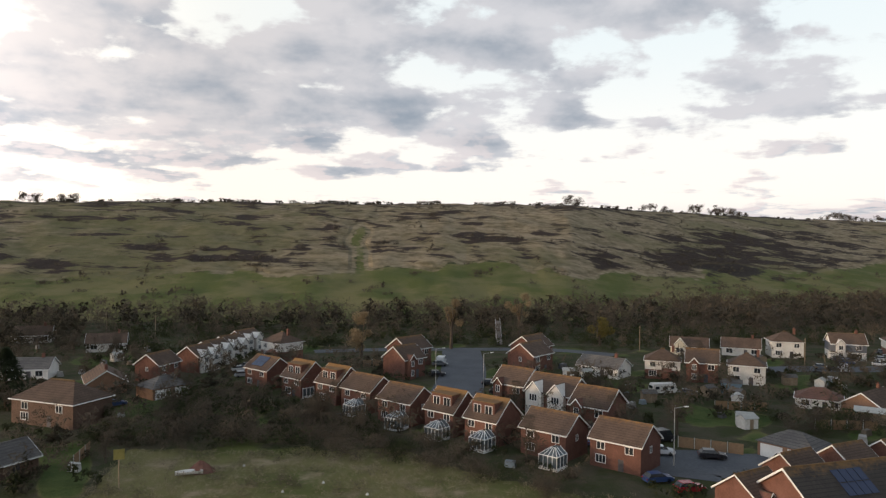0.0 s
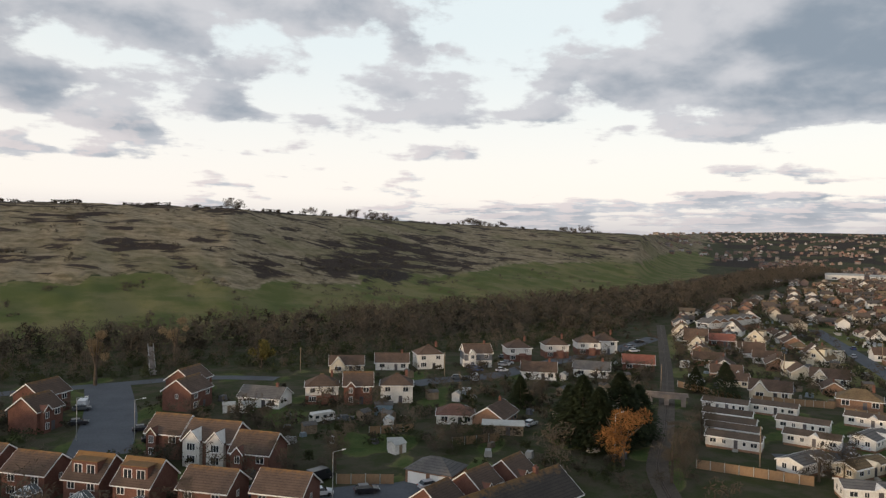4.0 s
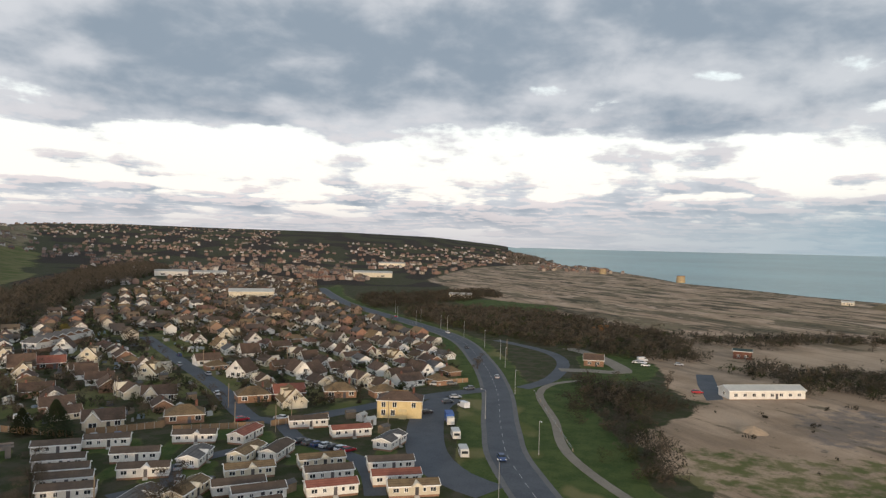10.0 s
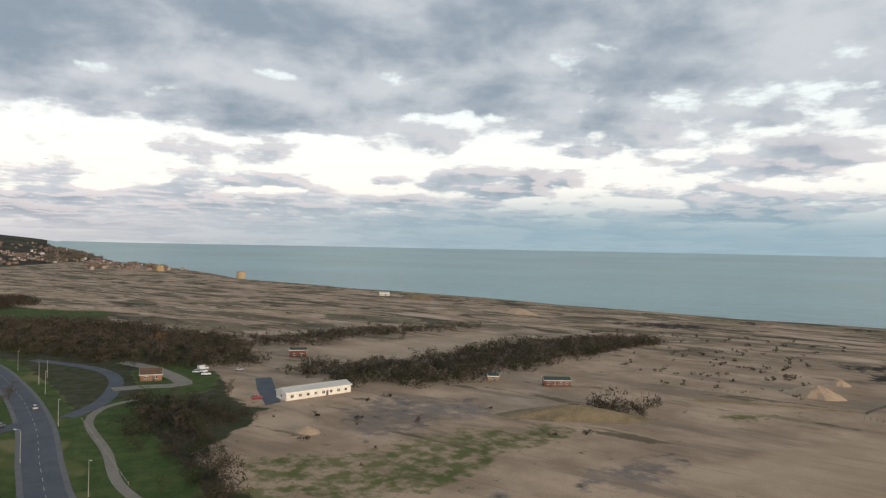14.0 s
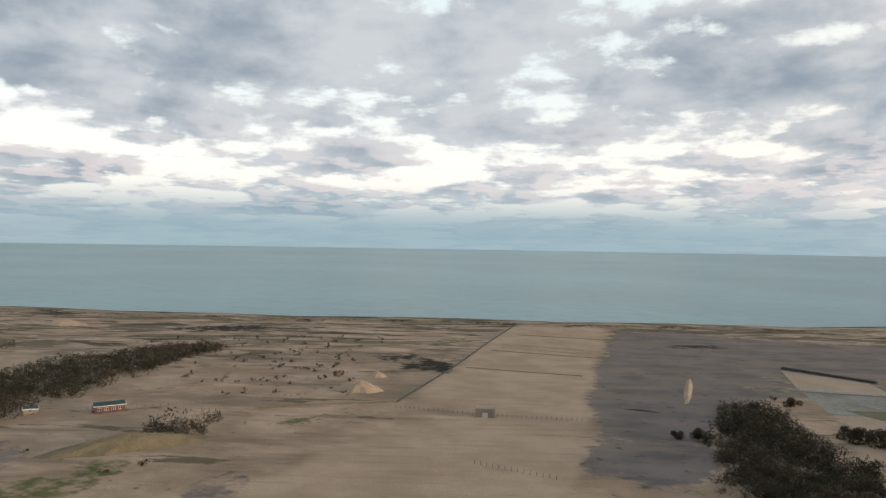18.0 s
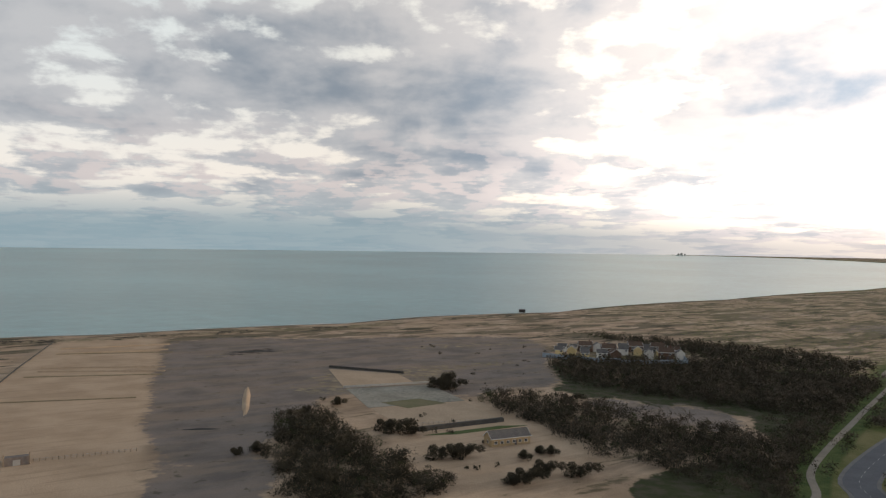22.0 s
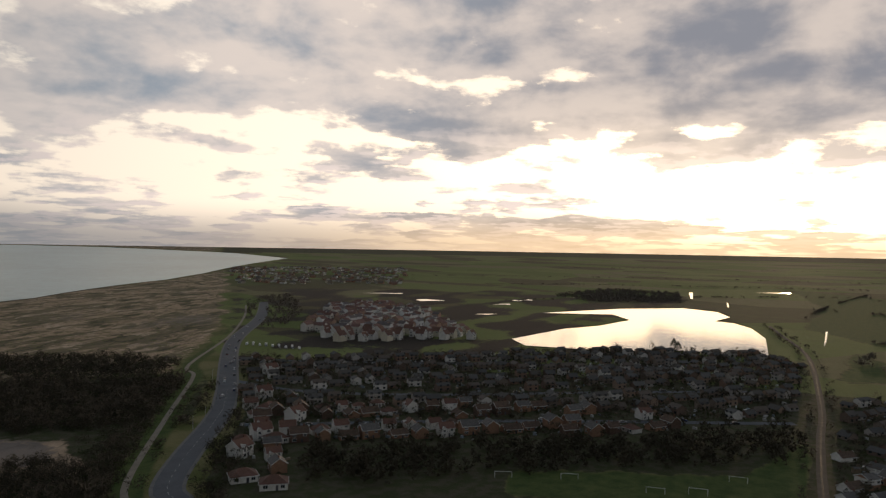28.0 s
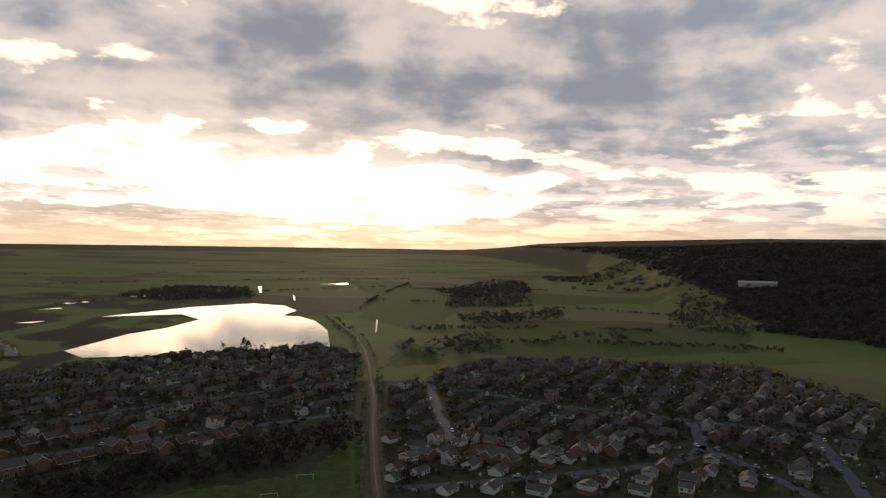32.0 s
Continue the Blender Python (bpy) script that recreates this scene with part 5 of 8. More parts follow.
def clumps(seed, n, lobes, size, height, spread, base, thin=1.0):
    """Small pieces of crown: triangles strewn over several overlapping lobes."""
    rng = np.random.RandomState(seed)
    cen = rng.normal(0, 1, (lobes, 3)) * (spread * 0.48, spread * 0.48, (height - base) * 0.22) + (0, 0, (height + base) / 2)
    rad = rng.uniform(0.35, 0.62, lobes) * spread
    k = rng.randint(0, lobes, n)
    d = rng.normal(0, 1, (n, 3))
    d /= np.linalg.norm(d, axis=1)[:, None]
    p = cen[k] + d * (rad[k] * rng.uniform(0.45, 1.05, n))[:, None] * (1, 1, 0.85)
    p[:, 2] = np.clip(p[:, 2], base * 0.6, height * 1.05)
    a, b = rng.normal(0, 1, (n, 3)), rng.normal(0, 1, (n, 3))
    a = (a + d * 1.2 * (thin < 1)) / np.linalg.norm(a + d * 1.2 * (thin < 1), axis=1)[:, None]
    b = np.cross(a, b)
    b /= np.linalg.norm(b, axis=1)[:, None]
    s = size * rng.uniform(0.6, 1.5, n)[:, None]
    v = np.stack([p - a * s * 0.7 - b * s * 0.36 * thin, p + a * s * 1.1 - b * s * 0.08 * thin, p - a * s * 0.3 + b * s * 0.44 * thin], 1).reshape(-1, 3)
    return v, np.arange(3 * n).reshape(-1, 3)


def crown_mesh(name, seed, mat, **kw):
    v, f = clumps(seed, **kw)
    c = Shape()
    c.v, c.f, c.s = [tuple(q) for q in v], [tuple(q) for q in f], [0] * len(f)
    return c


def tree(name, label, seed, mat, height=9.0, spread=3.2, n=700, size=0.5, base=2.0, thin=1.0, lobes=9, limbs=7, bark=BARK, category="tree"):
    o = thing(name, label, category)
    rng = random.Random(seed)
    c = Shape()
    c.tube((0, 0, -0.4), (0.1, 0.05, height * 0.45), 0.035 * height, 0.02 * height, 7)
    tr = part("trunk", c, bark, o)
    for k in range(limbs):
        a, z0 = 6.283 * k / limbs + rng.uniform(-0.4, 0.4), height * rng.uniform(0.25, 0.45)
        q = (math.cos(a) * spread * 0.7, math.sin(a) * spread * 0.7, height * rng.uniform(0.65, 0.95))
        c = Shape()
        c.tube((0.05, 0, z0), q, 0.014 * height, 0.004 * height, 5)
        part("limb", c, bark, tr)
    part("crown", crown_mesh("crown", seed, mat, n=n, lobes=lobes, size=size, height=height, spread=spread, base=base, thin=thin), mat, o)
    return o


def conifer(name, label, seed, height=14.0, spread=4.5, n=1600):
    o = thing(name, label, "tree")
    c = Shape()
    c.tube((0, 0, -0.4), (0, 0, height * 0.9), 0.35, 0.06, 7)
    part("trunk", c, BARK, o)
    rng = np.random.RandomState(seed)
    z = height * rng.uniform(0.05, 1.0, n) ** 0.9
    r = spread * (1 - (z / height) ** 1.4) * rng.uniform(0.5, 1.08, n) + 0.2
    a = rng.uniform(0, 6.283, n)
    p = np.stack([r * np.cos(a), r * np.sin(a), z], 1)
    out = np.stack([np.cos(a), np.sin(a), rng.uniform(-0.5, 0.3, n)], 1)
    b = np.stack([-np.sin(a), np.cos(a), rng.uniform(-0.4, 0.4, n)], 1)
    s = rng.uniform(0.4, 0.9, n)[:, None]
    v = np.stack([p - out * s * 0.3 - b * s * 0.5, p + out * s, p - out * s * 0.3 + b * s * 0.5], 1).reshape(-1, 3)
    k = Shape()
    k.v, k.f, k.s = [tuple(q) for q in v], [tuple(q) for q in np.arange(3 * n).reshape(-1, 3)], [0] * n
    part("crown", k, LEAF, o)
    return o


def wood(name, label, pts, mats_seed, mat, n, size, height, spread, base, thin=1.0, variants=4, category="trees", lobes=6, low=0.7, high=1.25):
    """Many trees or bushes in one mesh of their own small pieces."""
    rng = np.random.RandomState(mats_seed)
    vs, fs, off = [], [], 0
    # finer pieces where the path passes nearest
    grades = ((150, 1.4, 0.70), (280, 0.7, 0.95), (450, 0.36, 1.25), (1e9, 0.16, 1.8)) if n > 62 else ((1e9, 0.8, 1.0),)
    protos = [[clumps(mats_seed * 7 + k, max(12, int(n * share)), lobes, size * grow, height, spread, base, thin) for k in range(variants)] for _, share, grow in grades]
    for i, (px, py) in enumerate(pts):
        rr = math.hypot(px, py)
        v, f = next(p for p, gr in zip(protos, grades) if rr < gr[0])[i % variants]
        s = rng.uniform(low, high)
        a = rng.uniform(0, 6.283)
        ca, sa = math.cos(a) * s, math.sin(a) * s
        w = np.stack([v[:, 0] * ca - v[:, 1] * sa + px, v[:, 0] * sa + v[:, 1] * ca + py, v[:, 2] * s + z_at(px, py)], 1)
        vs.append(w)
        fs.append(f + off)
        off += len(v)
    if vs:
        return bulk(name, np.concatenate(vs), np.concatenate(fs), mat, label, category, "stuff")


def strew(poly, gap, seed, keep=1.0, away=(), rag=0.0):
    """Points spread over a polygon, about one for each gap squared."""
    rng = np.random.RandomState(seed)
    xs, ys = [p[0] for p in poly], [p[1] for p in poly]
    n = int((max(xs) - min(xs)) * (max(ys) - min(ys)) / gap ** 2)
    p = np.stack([rng.uniform(min(xs), max(xs), n), rng.uniform(min(ys), max(ys), n)], 1)
    wx, wy = waves(p[:, 0], p[:, 1], 38, seed), waves(p[:, 0], p[:, 1], 38, seed + 3)
    ok = inside(poly, p[:, 0] + rag * wx, p[:, 1] + rag * wy) & (rng.uniform(0, 1, n) < keep)
    for line, d in away:
        ok &= off_line(line, p[:, 0], p[:, 1]) > d
    return [tuple(q) for q in p[ok]]


def az_of(x, y):
    return math.degrees(math.atan2(-x, y))


def spot(x, y, rz=0.0, lift=0.0):
    return pose(x, y, z_at(x, y) + lift, 0, 0, rz)


STREETS = [(MAIN_ROAD, 11), (PUB_ROAD, 8), (LAYBY, 11), (RAILWAY, 7), (HILL_STREET, 8), (CLOSE, 10), (COAST_PATH, 6)] + [(s, 8) for s in WEST_STREETS + NORTH_STREETS]
TAKEN = []


def free(x, y, gap):
    return all((x - a) ** 2 + (y - b) ** 2 > max(gap, c) ** 2 for a, b, c in TAKEN)


def take(x, y, gap=9.0):
    TAKEN.append((x, y, gap))


def plots(poly, heading, row_gap, gap, seed, keep=0.93):
    """House plots in rows over a polygon; heading: the azimuth along the rows."""
    rng = random.Random(seed)
    u = way(heading, 0)
    v = Vector((-u.y, u.x, 0))
    cx, cy = sum(p[0] for p in poly) / len(poly), sum(p[1] for p in poly) / len(poly)
    made = []
    for j in range(-40, 41):
        for i in range(-60, 61):
            bow = 14 * math.sin(i * 0.16 + j * 0.4)
            x = cx + u.x * gap * i + v.x * (row_gap * j + bow) + rng.uniform(-2, 2)
            y = cy + u.y * gap * i + v.y * (row_gap * j + bow) + rng.uniform(-2, 2)
            if not inside(poly, x, y) or rng.random() > keep or not free(x, y, gap * 0.8):
                continue
            if any(off_line(line, x, y) < d for line, d in STREETS):
                continue
            turn = heading + 90 + (180 if j % 2 else 0) + rng.uniform(-7, 7) + (90 if rng.random() < 0.3 else 0)
            take(x, y, 4)
            made.append((x, y, turn))
    return sorted(made, key=lambda q: math.hypot(q[0], q[1]))


def settle(protos, sites, limit, seed, size=(0.9, 1.12)):
    """A house on each of the nearest sites; gives back the sites left over."""
    rng = random.Random(seed)
    for x, y, turn in sites[:limit]:
        o = copy_thing(rng.choice(protos), spot(x, y, turn))
        k = rng.uniform(*size)
        o.matrix_basis = o.matrix_basis @ Matrix.Diagonal((k, k, rng.uniform(0.95, 1.05) * k, 1))
    return sites[limit:]


def island_colours(name, cols, rough=0.85):
    """One of a few colours for each loose piece."""
    m = bpy.data.materials.new(name)
    m.use_nodes = True
    g = Nodes(m.node_tree)
    geo = g.add("ShaderNodeNewGeometry")
    ramp = g.add("ShaderNodeValToRGB")
    ramp.color_ramp.interpolation = "CONSTANT"
    while len(ramp.color_ramp.elements) < len(cols):
        ramp.color_ramp.elements.new(0.5)
    for i, (e, c) in enumerate(zip(ramp.color_ramp.elements, cols)):
        e.position, e.color = i / len(cols), (*c, 1)
    g.put(ramp.inputs[0], geo.outputs["Random Per Island"])
    grain = g.noise(geo.outputs["Position"], 1.5, 4, 0.6)
    b = g.add("ShaderNodeBsdfPrincipled")
    g.put(b.inputs["Base Color"], g.mix(1.0, ramp.outputs[0], g.vm("SCALE", (1, 1, 1), g.m("ADD", g.m("MULTIPLY", grain, 0.6), 0.7)), "MULTIPLY"))
    b.inputs["Roughness"].default_value = rough
    o = g.add("ShaderNodeOutputMaterial")
    g.put(o.inputs[0], b.outputs[0])
    return m


FAR_WALL = island_colours("far walls", [(0.66, 0.64, 0.60), (0.30, 0.16, 0.11), (0.58, 0.52, 0.42), (0.34, 0.22, 0.15), (0.70, 0.68, 0.65), (0.40, 0.36, 0.31)])
FAR_ROOF = island_colours("far roofs", [(0.12, 0.082, 0.06), (0.17, 0.088, 0.06), (0.09, 0.082, 0.076), (0.17, 0.12, 0.075), (0.10, 0.08, 0.068)])
TOWN_WALL = island_colours("town walls", [(0.44, 0.42, 0.40), (0.21, 0.13, 0.10), (0.32, 0.27, 0.22), (0.22, 0.16, 0.13), (0.24, 0.20, 0.18), (0.20, 0.14, 0.12), (0.17, 0.12, 0.10)])
# Darker colours than FAR_WALL, putting the shade of backlit walls into the paint.
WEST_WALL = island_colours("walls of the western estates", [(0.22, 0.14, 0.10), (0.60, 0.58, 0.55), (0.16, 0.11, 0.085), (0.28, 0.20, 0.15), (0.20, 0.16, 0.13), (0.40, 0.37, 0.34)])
EAST_WALL = island_colours("walls of the bungalows", [(0.66, 0.64, 0.60), (0.30, 0.17, 0.12), (0.58, 0.52, 0.42), (0.34, 0.22, 0.15), (0.70, 0.68, 0.64), (0.26, 0.18, 0.13)])
EAST_ROOF = island_colours("lichened roofs of the bungalows", [(0.115, 0.078, 0.055), (0.15, 0.080, 0.056), (0.085, 0.074, 0.066), (0.20, 0.135, 0.07), (0.10, 0.074, 0.056), (0.16, 0.110, 0.066)])
NEW_ROOF = island_colours("new red roofs", [(0.17, 0.085, 0.065), (0.15, 0.075, 0.06), (0.12, 0.10, 0.095)])
NEW_WALL = island_colours("new pale walls", [(0.70, 0.68, 0.66), (0.62, 0.58, 0.52), (0.74, 0.73, 0.72), (0.40, 0.26, 0.19)])


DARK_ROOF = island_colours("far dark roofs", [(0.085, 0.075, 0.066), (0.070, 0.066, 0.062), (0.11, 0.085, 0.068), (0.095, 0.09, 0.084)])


def far_houses(name, label, sites, seed, e=(2.6, 5.0), big=1.0, wall=None, roof=None):
    """Distant houses past counting: walls, roofs and windows in one mesh."""
    rng = random.Random(seed)
    c = Shape()
    for x, y, turn in sites:
        L, D, ee = rng.uniform(8, 12) * big, rng.uniform(6.5, 8.5) * big, rng.choice(e) * big
        rise = rng.uniform(1.8, 2.9) * big
        m = spot(x, y, turn)
        k = Shape()
        walls(k, L, D, ee, rise, True, 0)
        k.slab([(-L / 2 - 0.3, -D / 2 - 0.3, ee - 0.25), (L / 2 + 0.3, -D / 2 - 0.3, ee - 0.25), (L / 2 + 0.3, 0, ee + rise), (-L / 2 - 0.3, 0, ee + rise)], 0.15, 1)
        k.slab([(L / 2 + 0.3, D / 2 + 0.3, ee - 0.25), (-L / 2 - 0.3, D / 2 + 0.3, ee - 0.25), (-L / 2 - 0.3, 0, ee + rise), (L / 2 + 0.3, 0, ee + rise)], 0.15, 1)
        for lv in range(1 if ee < 4 else 2):
            for s in (-1, 1):
                for q in (-0.28, 0.25):
                    k.face([(q * L - 0.8, s * (D / 2 + 0.04), 0.9 + 2.5 * lv), (q * L + 0.8, s * (D / 2 + 0.04), 0.9 + 2.5 * lv),
                            (q * L + 0.8, s * (D / 2 + 0.04), 2.2 + 2.5 * lv), (q * L - 0.8, s * (D / 2 + 0.04), 2.2 + 2.5 * lv)], 2)
        n = len(c.v)
        c.v += [tuple(m @ Vector(p)) for p in k.v]
        c.f += [tuple(i + n for i in f) for f in k.f]
        c.s += k.s
    return tagged(new(name, c.mesh(name, [wall or FAR_WALL, roof or FAR_ROOF, PANE])), label, "houses", "", "stuff")

# ---------------------------------------------------------------- kinds of houses


def two(L, e=5.0):
    return [(-L * 0.28, e - 1.75, 1.5, 1.2), (L * 0.28, e - 1.75, 1.5, 1.2), (-L * 0.28, 0.9, 1.9, 1.3)]


def one(L):
    return [(-L * 0.3, 0.9, 1.8, 1.25), (L * 0.34, 0.9, 1.6, 1.25)]


def store(o):
    """A pattern house, from which the real ones are copied."""
    PROTOS.append(o)
    return o


TILE5 = surface("dull red roof tiles", (0.13, 0.07, 0.052), (0.19, 0.10, 0.075), 4, 0.35, 0.85, 0.5, stripe=3.2)
PROTOS = []
brick_rear = store(house("red brick detached house with brown tiled roof and white trim", roof=TILE_L, L=9.5, D=8, front=two(9.5), back=two(9.5), sides=[(0, 3.2, 0.8, 1.0)], chimney=False))
brick_solar = store(house("red brick house with solar panels on its brown roof", roof=TILE_L, L=9.5, D=8, front=two(9.5), back=two(9.5), chimney=False, solar=True))
brick_dormer = store(house("red brick house with a flat-topped dormer in its brown roof", roof=TILE_L, L=7.5, D=8.5, rise=3.6, front=two(7.5)[:2] + [(-1.2, 0.8, 2.0, 1.5)], back=two(7.5), dormers=1, chimney=False))
brick_gables = store(house("red brick house with two white rendered front gables", roof=TILE_L, L=10, D=8, front=[], back=two(10), cross=3.6, bay=True, gable_wall=WHITE, chimney=False))
brick_small = store(house("small red brick house with a gabled front bay", roof=TILE_L, L=7.5, D=7.5, front=two(7.5)[1:2], back=two(7.5), cross=2.0, chimney=False))
white_semi = store(house("two-storey white rendered house with hipped brown roof", L=9, D=8, hip=True, rise=2.6, wall=WHITE, front=two(9), back=two(9), sides=[(0, 3.2, 1.0, 1.1)]))
brick_semi = store(house("two-storey house, white upper floor over red brick", L=9, D=8, hip=True, rise=2.6, wall=BRICK, upper=WHITE, front=two(9), back=two(9), porch=True))
dark_semi = store(house("two-storey house with dark grey cladding and a gabled bay", L=9.5, D=8, rise=2.6, wall=WHITE, upper=GREYW, front=two(9.5), back=two(9.5), cross=2.4))
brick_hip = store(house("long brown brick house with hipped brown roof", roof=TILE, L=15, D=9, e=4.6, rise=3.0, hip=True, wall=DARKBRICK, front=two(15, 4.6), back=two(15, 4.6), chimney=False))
bung_white = store(house("white rendered bungalow with brown tiled roof", L=11, D=8, e=2.6, rise=2.5, wall=WHITE2, front=one(11), back=one(11), chimney=True, fine=False))
bung_brick = store(house("brick bungalow with lichened tan roof", L=11, D=8, e=2.6, rise=2.4, hip=True, wall=BRICK2, roof=TILE4, front=one(11), back=one(11), fine=False))
bung_cross = store(house("cream bungalow with a gabled front wing", L=11, D=7.5, e=2.6, rise=2.4, wall=CREAM, roof=TILE, front=one(11)[1:], back=one(11), cross=4.4, fine=False, chimney=False))
chalet = store(house("white chalet bungalow with a steep brown gable", L=9.5, D=8.5, e=2.5, rise=4.4, wall=WHITE2, roof=TILE, back=one(9), sides=[(-1.3, 0.9, 1.5, 1.2), (1.3, 0.9, 1.5, 1.2), (0, 3.4, 1.5, 1.1)], fine=False, chimney=False))
chalet2 = store(house("cream chalet bungalow with a steep tan roof and dormers", L=10, D=8.5, e=2.5, rise=4.2, wall=CREAM, roof=TILE4, front=one(10), dormers=2, sides=[(0, 3.2, 1.4, 1.1)], fine=False))
bung_grey = store(house("white bungalow with dark grey tiled roof", L=11.5, D=7.5, e=2.6, rise=2.2, wall=WHITE2, roof=TILE2, front=one(11), back=one(11), fine=False))
bung_dark = store(house("brown brick bungalow with dark brown tiled roof", L=11, D=8, e=2.6, rise=2.5, wall=BRICK2, roof=TILE, front=one(11), back=one(11), fine=False))
bung_dull = store(house("white bungalow with dull red roof", L=10.5, D=8, e=2.6, rise=2.4, hip=True, wall=WHITE, roof=TILE5, front=one(10), back=one(10), fine=False, chimney=False))
bung_red = store(house("brick bungalow with red tiled roof", L=10.5, D=8, e=2.6, rise=2.4, wall=BRICK, roof=TILE3, front=one(10), back=one(10), fine=False, chimney=False))
west_semi = store(house("brown brick house with grey tiled roof", L=10, D=8, e=5, wall=BRICK2, roof=TILE2, front=two(10), back=two(10), fine=False))
west_white = store(house("white house with dull red roof", L=9, D=7.5, e=4.8, wall=WHITE, roof=TILE5, front=two(9), back=two(9), fine=False, cross=2.6))
# walls darkened in colour to look shaded
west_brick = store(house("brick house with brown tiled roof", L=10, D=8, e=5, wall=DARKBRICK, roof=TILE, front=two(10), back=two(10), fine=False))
new_white = store(house("new white gabled house with dull red roof by the lake", L=8, D=7, e=5.4, rise=3.6, wall=WHITE, roof=TILE5, front=two(8, 5.4), back=two(8, 5.4), fine=False, chimney=False, cross=3.2))
new_brick = store(house("new house with red tiled roof and pale walls by the lake", L=9, D=7, e=5.4, rise=3.4, wall=CREAM, roof=TILE5, front=two(9, 5.4), back=two(9, 5.4), fine=False, chimney=False))
terrace_grey = store(house("flat-fronted terraced house, white boards over brick, low grey roof", L=7, D=8.5, e=4.9, rise=1.7, wall=BRICK2, upper=WHITE, roof=TILE2, front=two(7, 4.9), back=two(7, 4.9), fine=False, chimney=False))
home_white = store(park_home("white park home with low brown roof", porch=False))
home_porch = store(park_home("white park home with a gabled porch"))
home_red = store(park_home("white park home with low dark red roof", roof=TILE3, porch=False))
home_cream = store(park_home("cream park home with low tan roof", wall=CREAM, roof=TILE4))
home_grey = store(park_home("white park home with dark grey roof", roof=TILE2, L=12, D=6.2))


def put(proto, p, rz, k=1.0, gap=9.0):
    o = copy_thing(proto, spot(*p, rz))
    if k != 1.0:
        o.matrix_basis = o.matrix_basis @ Matrix.Scale(k, 4)
    take(*p, gap)
    return o


def face_to(p, turn=0.0):
    """Heading of a house at p with its front to the middle of the place, then turned to its left."""
    return az_of(*p) + turn


def row(protos, p0, p1, n, rz, k=1.0, gap=9.0):
    for i in range(n):
        s = i / max(n - 1, 1)
        put(protos[i % len(protos)], (p0[0] + (p1[0] - p0[0]) * s, p0[1] + (p1[1] - p0[1]) * s), rz, k, gap)


# brick estate: gardens and conservatories towards the rough field
E0, E1 = (-41.4, 162), (27, 104.4)
ROW_TURN = math.degrees(math.atan2(E1[1] - E0[1], E1[0] - E0[0]))
for kind, p in ((brick_solar, (-39.9, 164.3)), (brick_dormer, (-29.7, 154.9)), (brick_dormer, (-21.3, 148.8)), (brick_rear, (-14.7, 142.6)), (brick_rear, (-6.5, 132.8)),
                (brick_dormer, (1.9, 125.6)), (brick_dormer, (8.7, 119.6)), (brick_rear, (17.9, 112.7)), (brick_rear, (27.6, 106.7))):
    d = Vector(p).normalized() * 4
    put(kind, (p[0] + d.x, p[1] + d.y), ROW_TURN, 0.88)
glazed = store(conservatory())
for p in ((-30.2, 156.3), (-17.1, 140.2), (-8.2, 130.5), (-0.7, 124), (6.8, 117.8), (17.1, 108.7)):
    copy_thing(glazed, spot(*p, ROW_TURN))
for kind, p, t in ((brick_gables, (23.2, 142.8), 0), (brick_small, (16.2, 151.1), 0), (brick_small, (28.9, 131.5), 0), (brick_rear, (-9.1, 198.1), 90), (brick_small, (-9.6, 181.7), 90),
                   (brick_rear, (25.7, 204.5), 90), (brick_rear, (23.6, 190.4), 90), (bung_grey, (42.3, 186.1), 0), (brick_semi, (-46.4, 207.1), 0)):
    put(kind, p, ROW_TURN + t)
for kind, p in ((brick_rear, (-69.1, 173.8)), (brick_gables, (-63.9, 187)), (brick_gables, (-63.1, 195.8)), (brick_gables, (-61.5, 206)), (brick_gables, (-60.7, 218.9))):
    put(kind, p, face_to(p) + 52, 0.85, 6)
put(brick_hip, (-71.1, 133.8), ROW_TURN + 20)
put(bung_white, (-133.9, 234.2), 20)
put(bung_dark, (-76.3, 161.5), -60)
put(bung_grey, (-101.3, 174.8), 10)
put(bung_white, (-102.4, 218.4), 20)

# older houses and gardens
put(brick_semi, (57, 184.3), face_to((57, 184.3)), 0.95)
put(brick_small, (65.9, 180.6), face_to((65.9, 180.6)))
put(white_semi, (76.1, 178.1), face_to((76.1, 178.1)), 0.95)
put(bung_dull, (80.4, 151.9), face_to((80.4, 151.9)), 0.85)
put(bung_dark, (88.2, 146.1), face_to((88.2, 146.1)) + 70, 0.95)
put(bung_cross, (77.7, 224.3), face_to((77.7, 224.3)))
put(bung_white, (93.4, 223), face_to((93.4, 223)))
for kind, p in ((white_semi, (105.7, 220.4)), (dark_semi, (122.5, 216.8)), (brick_semi, (142.8, 222.1)), (brick_semi, (160.4, 223.2)), (brick_semi, (176.4, 224.1)), (white_semi, (186.1, 225.8))):
    put(kind, p, face_to(p) + 14)
put(bung_white, (131, 190.5), face_to((131, 190.5)))
row([bung_grey, bung_red], (149.2, 186.6), (172.6, 190.6), 2, face_to((161.6, 189.8)))
row([terrace_grey], (275.9, 255.1), (313.7, 264.6), 6, face_to((298.7, 263.8)) - 40, 1.1, 5)

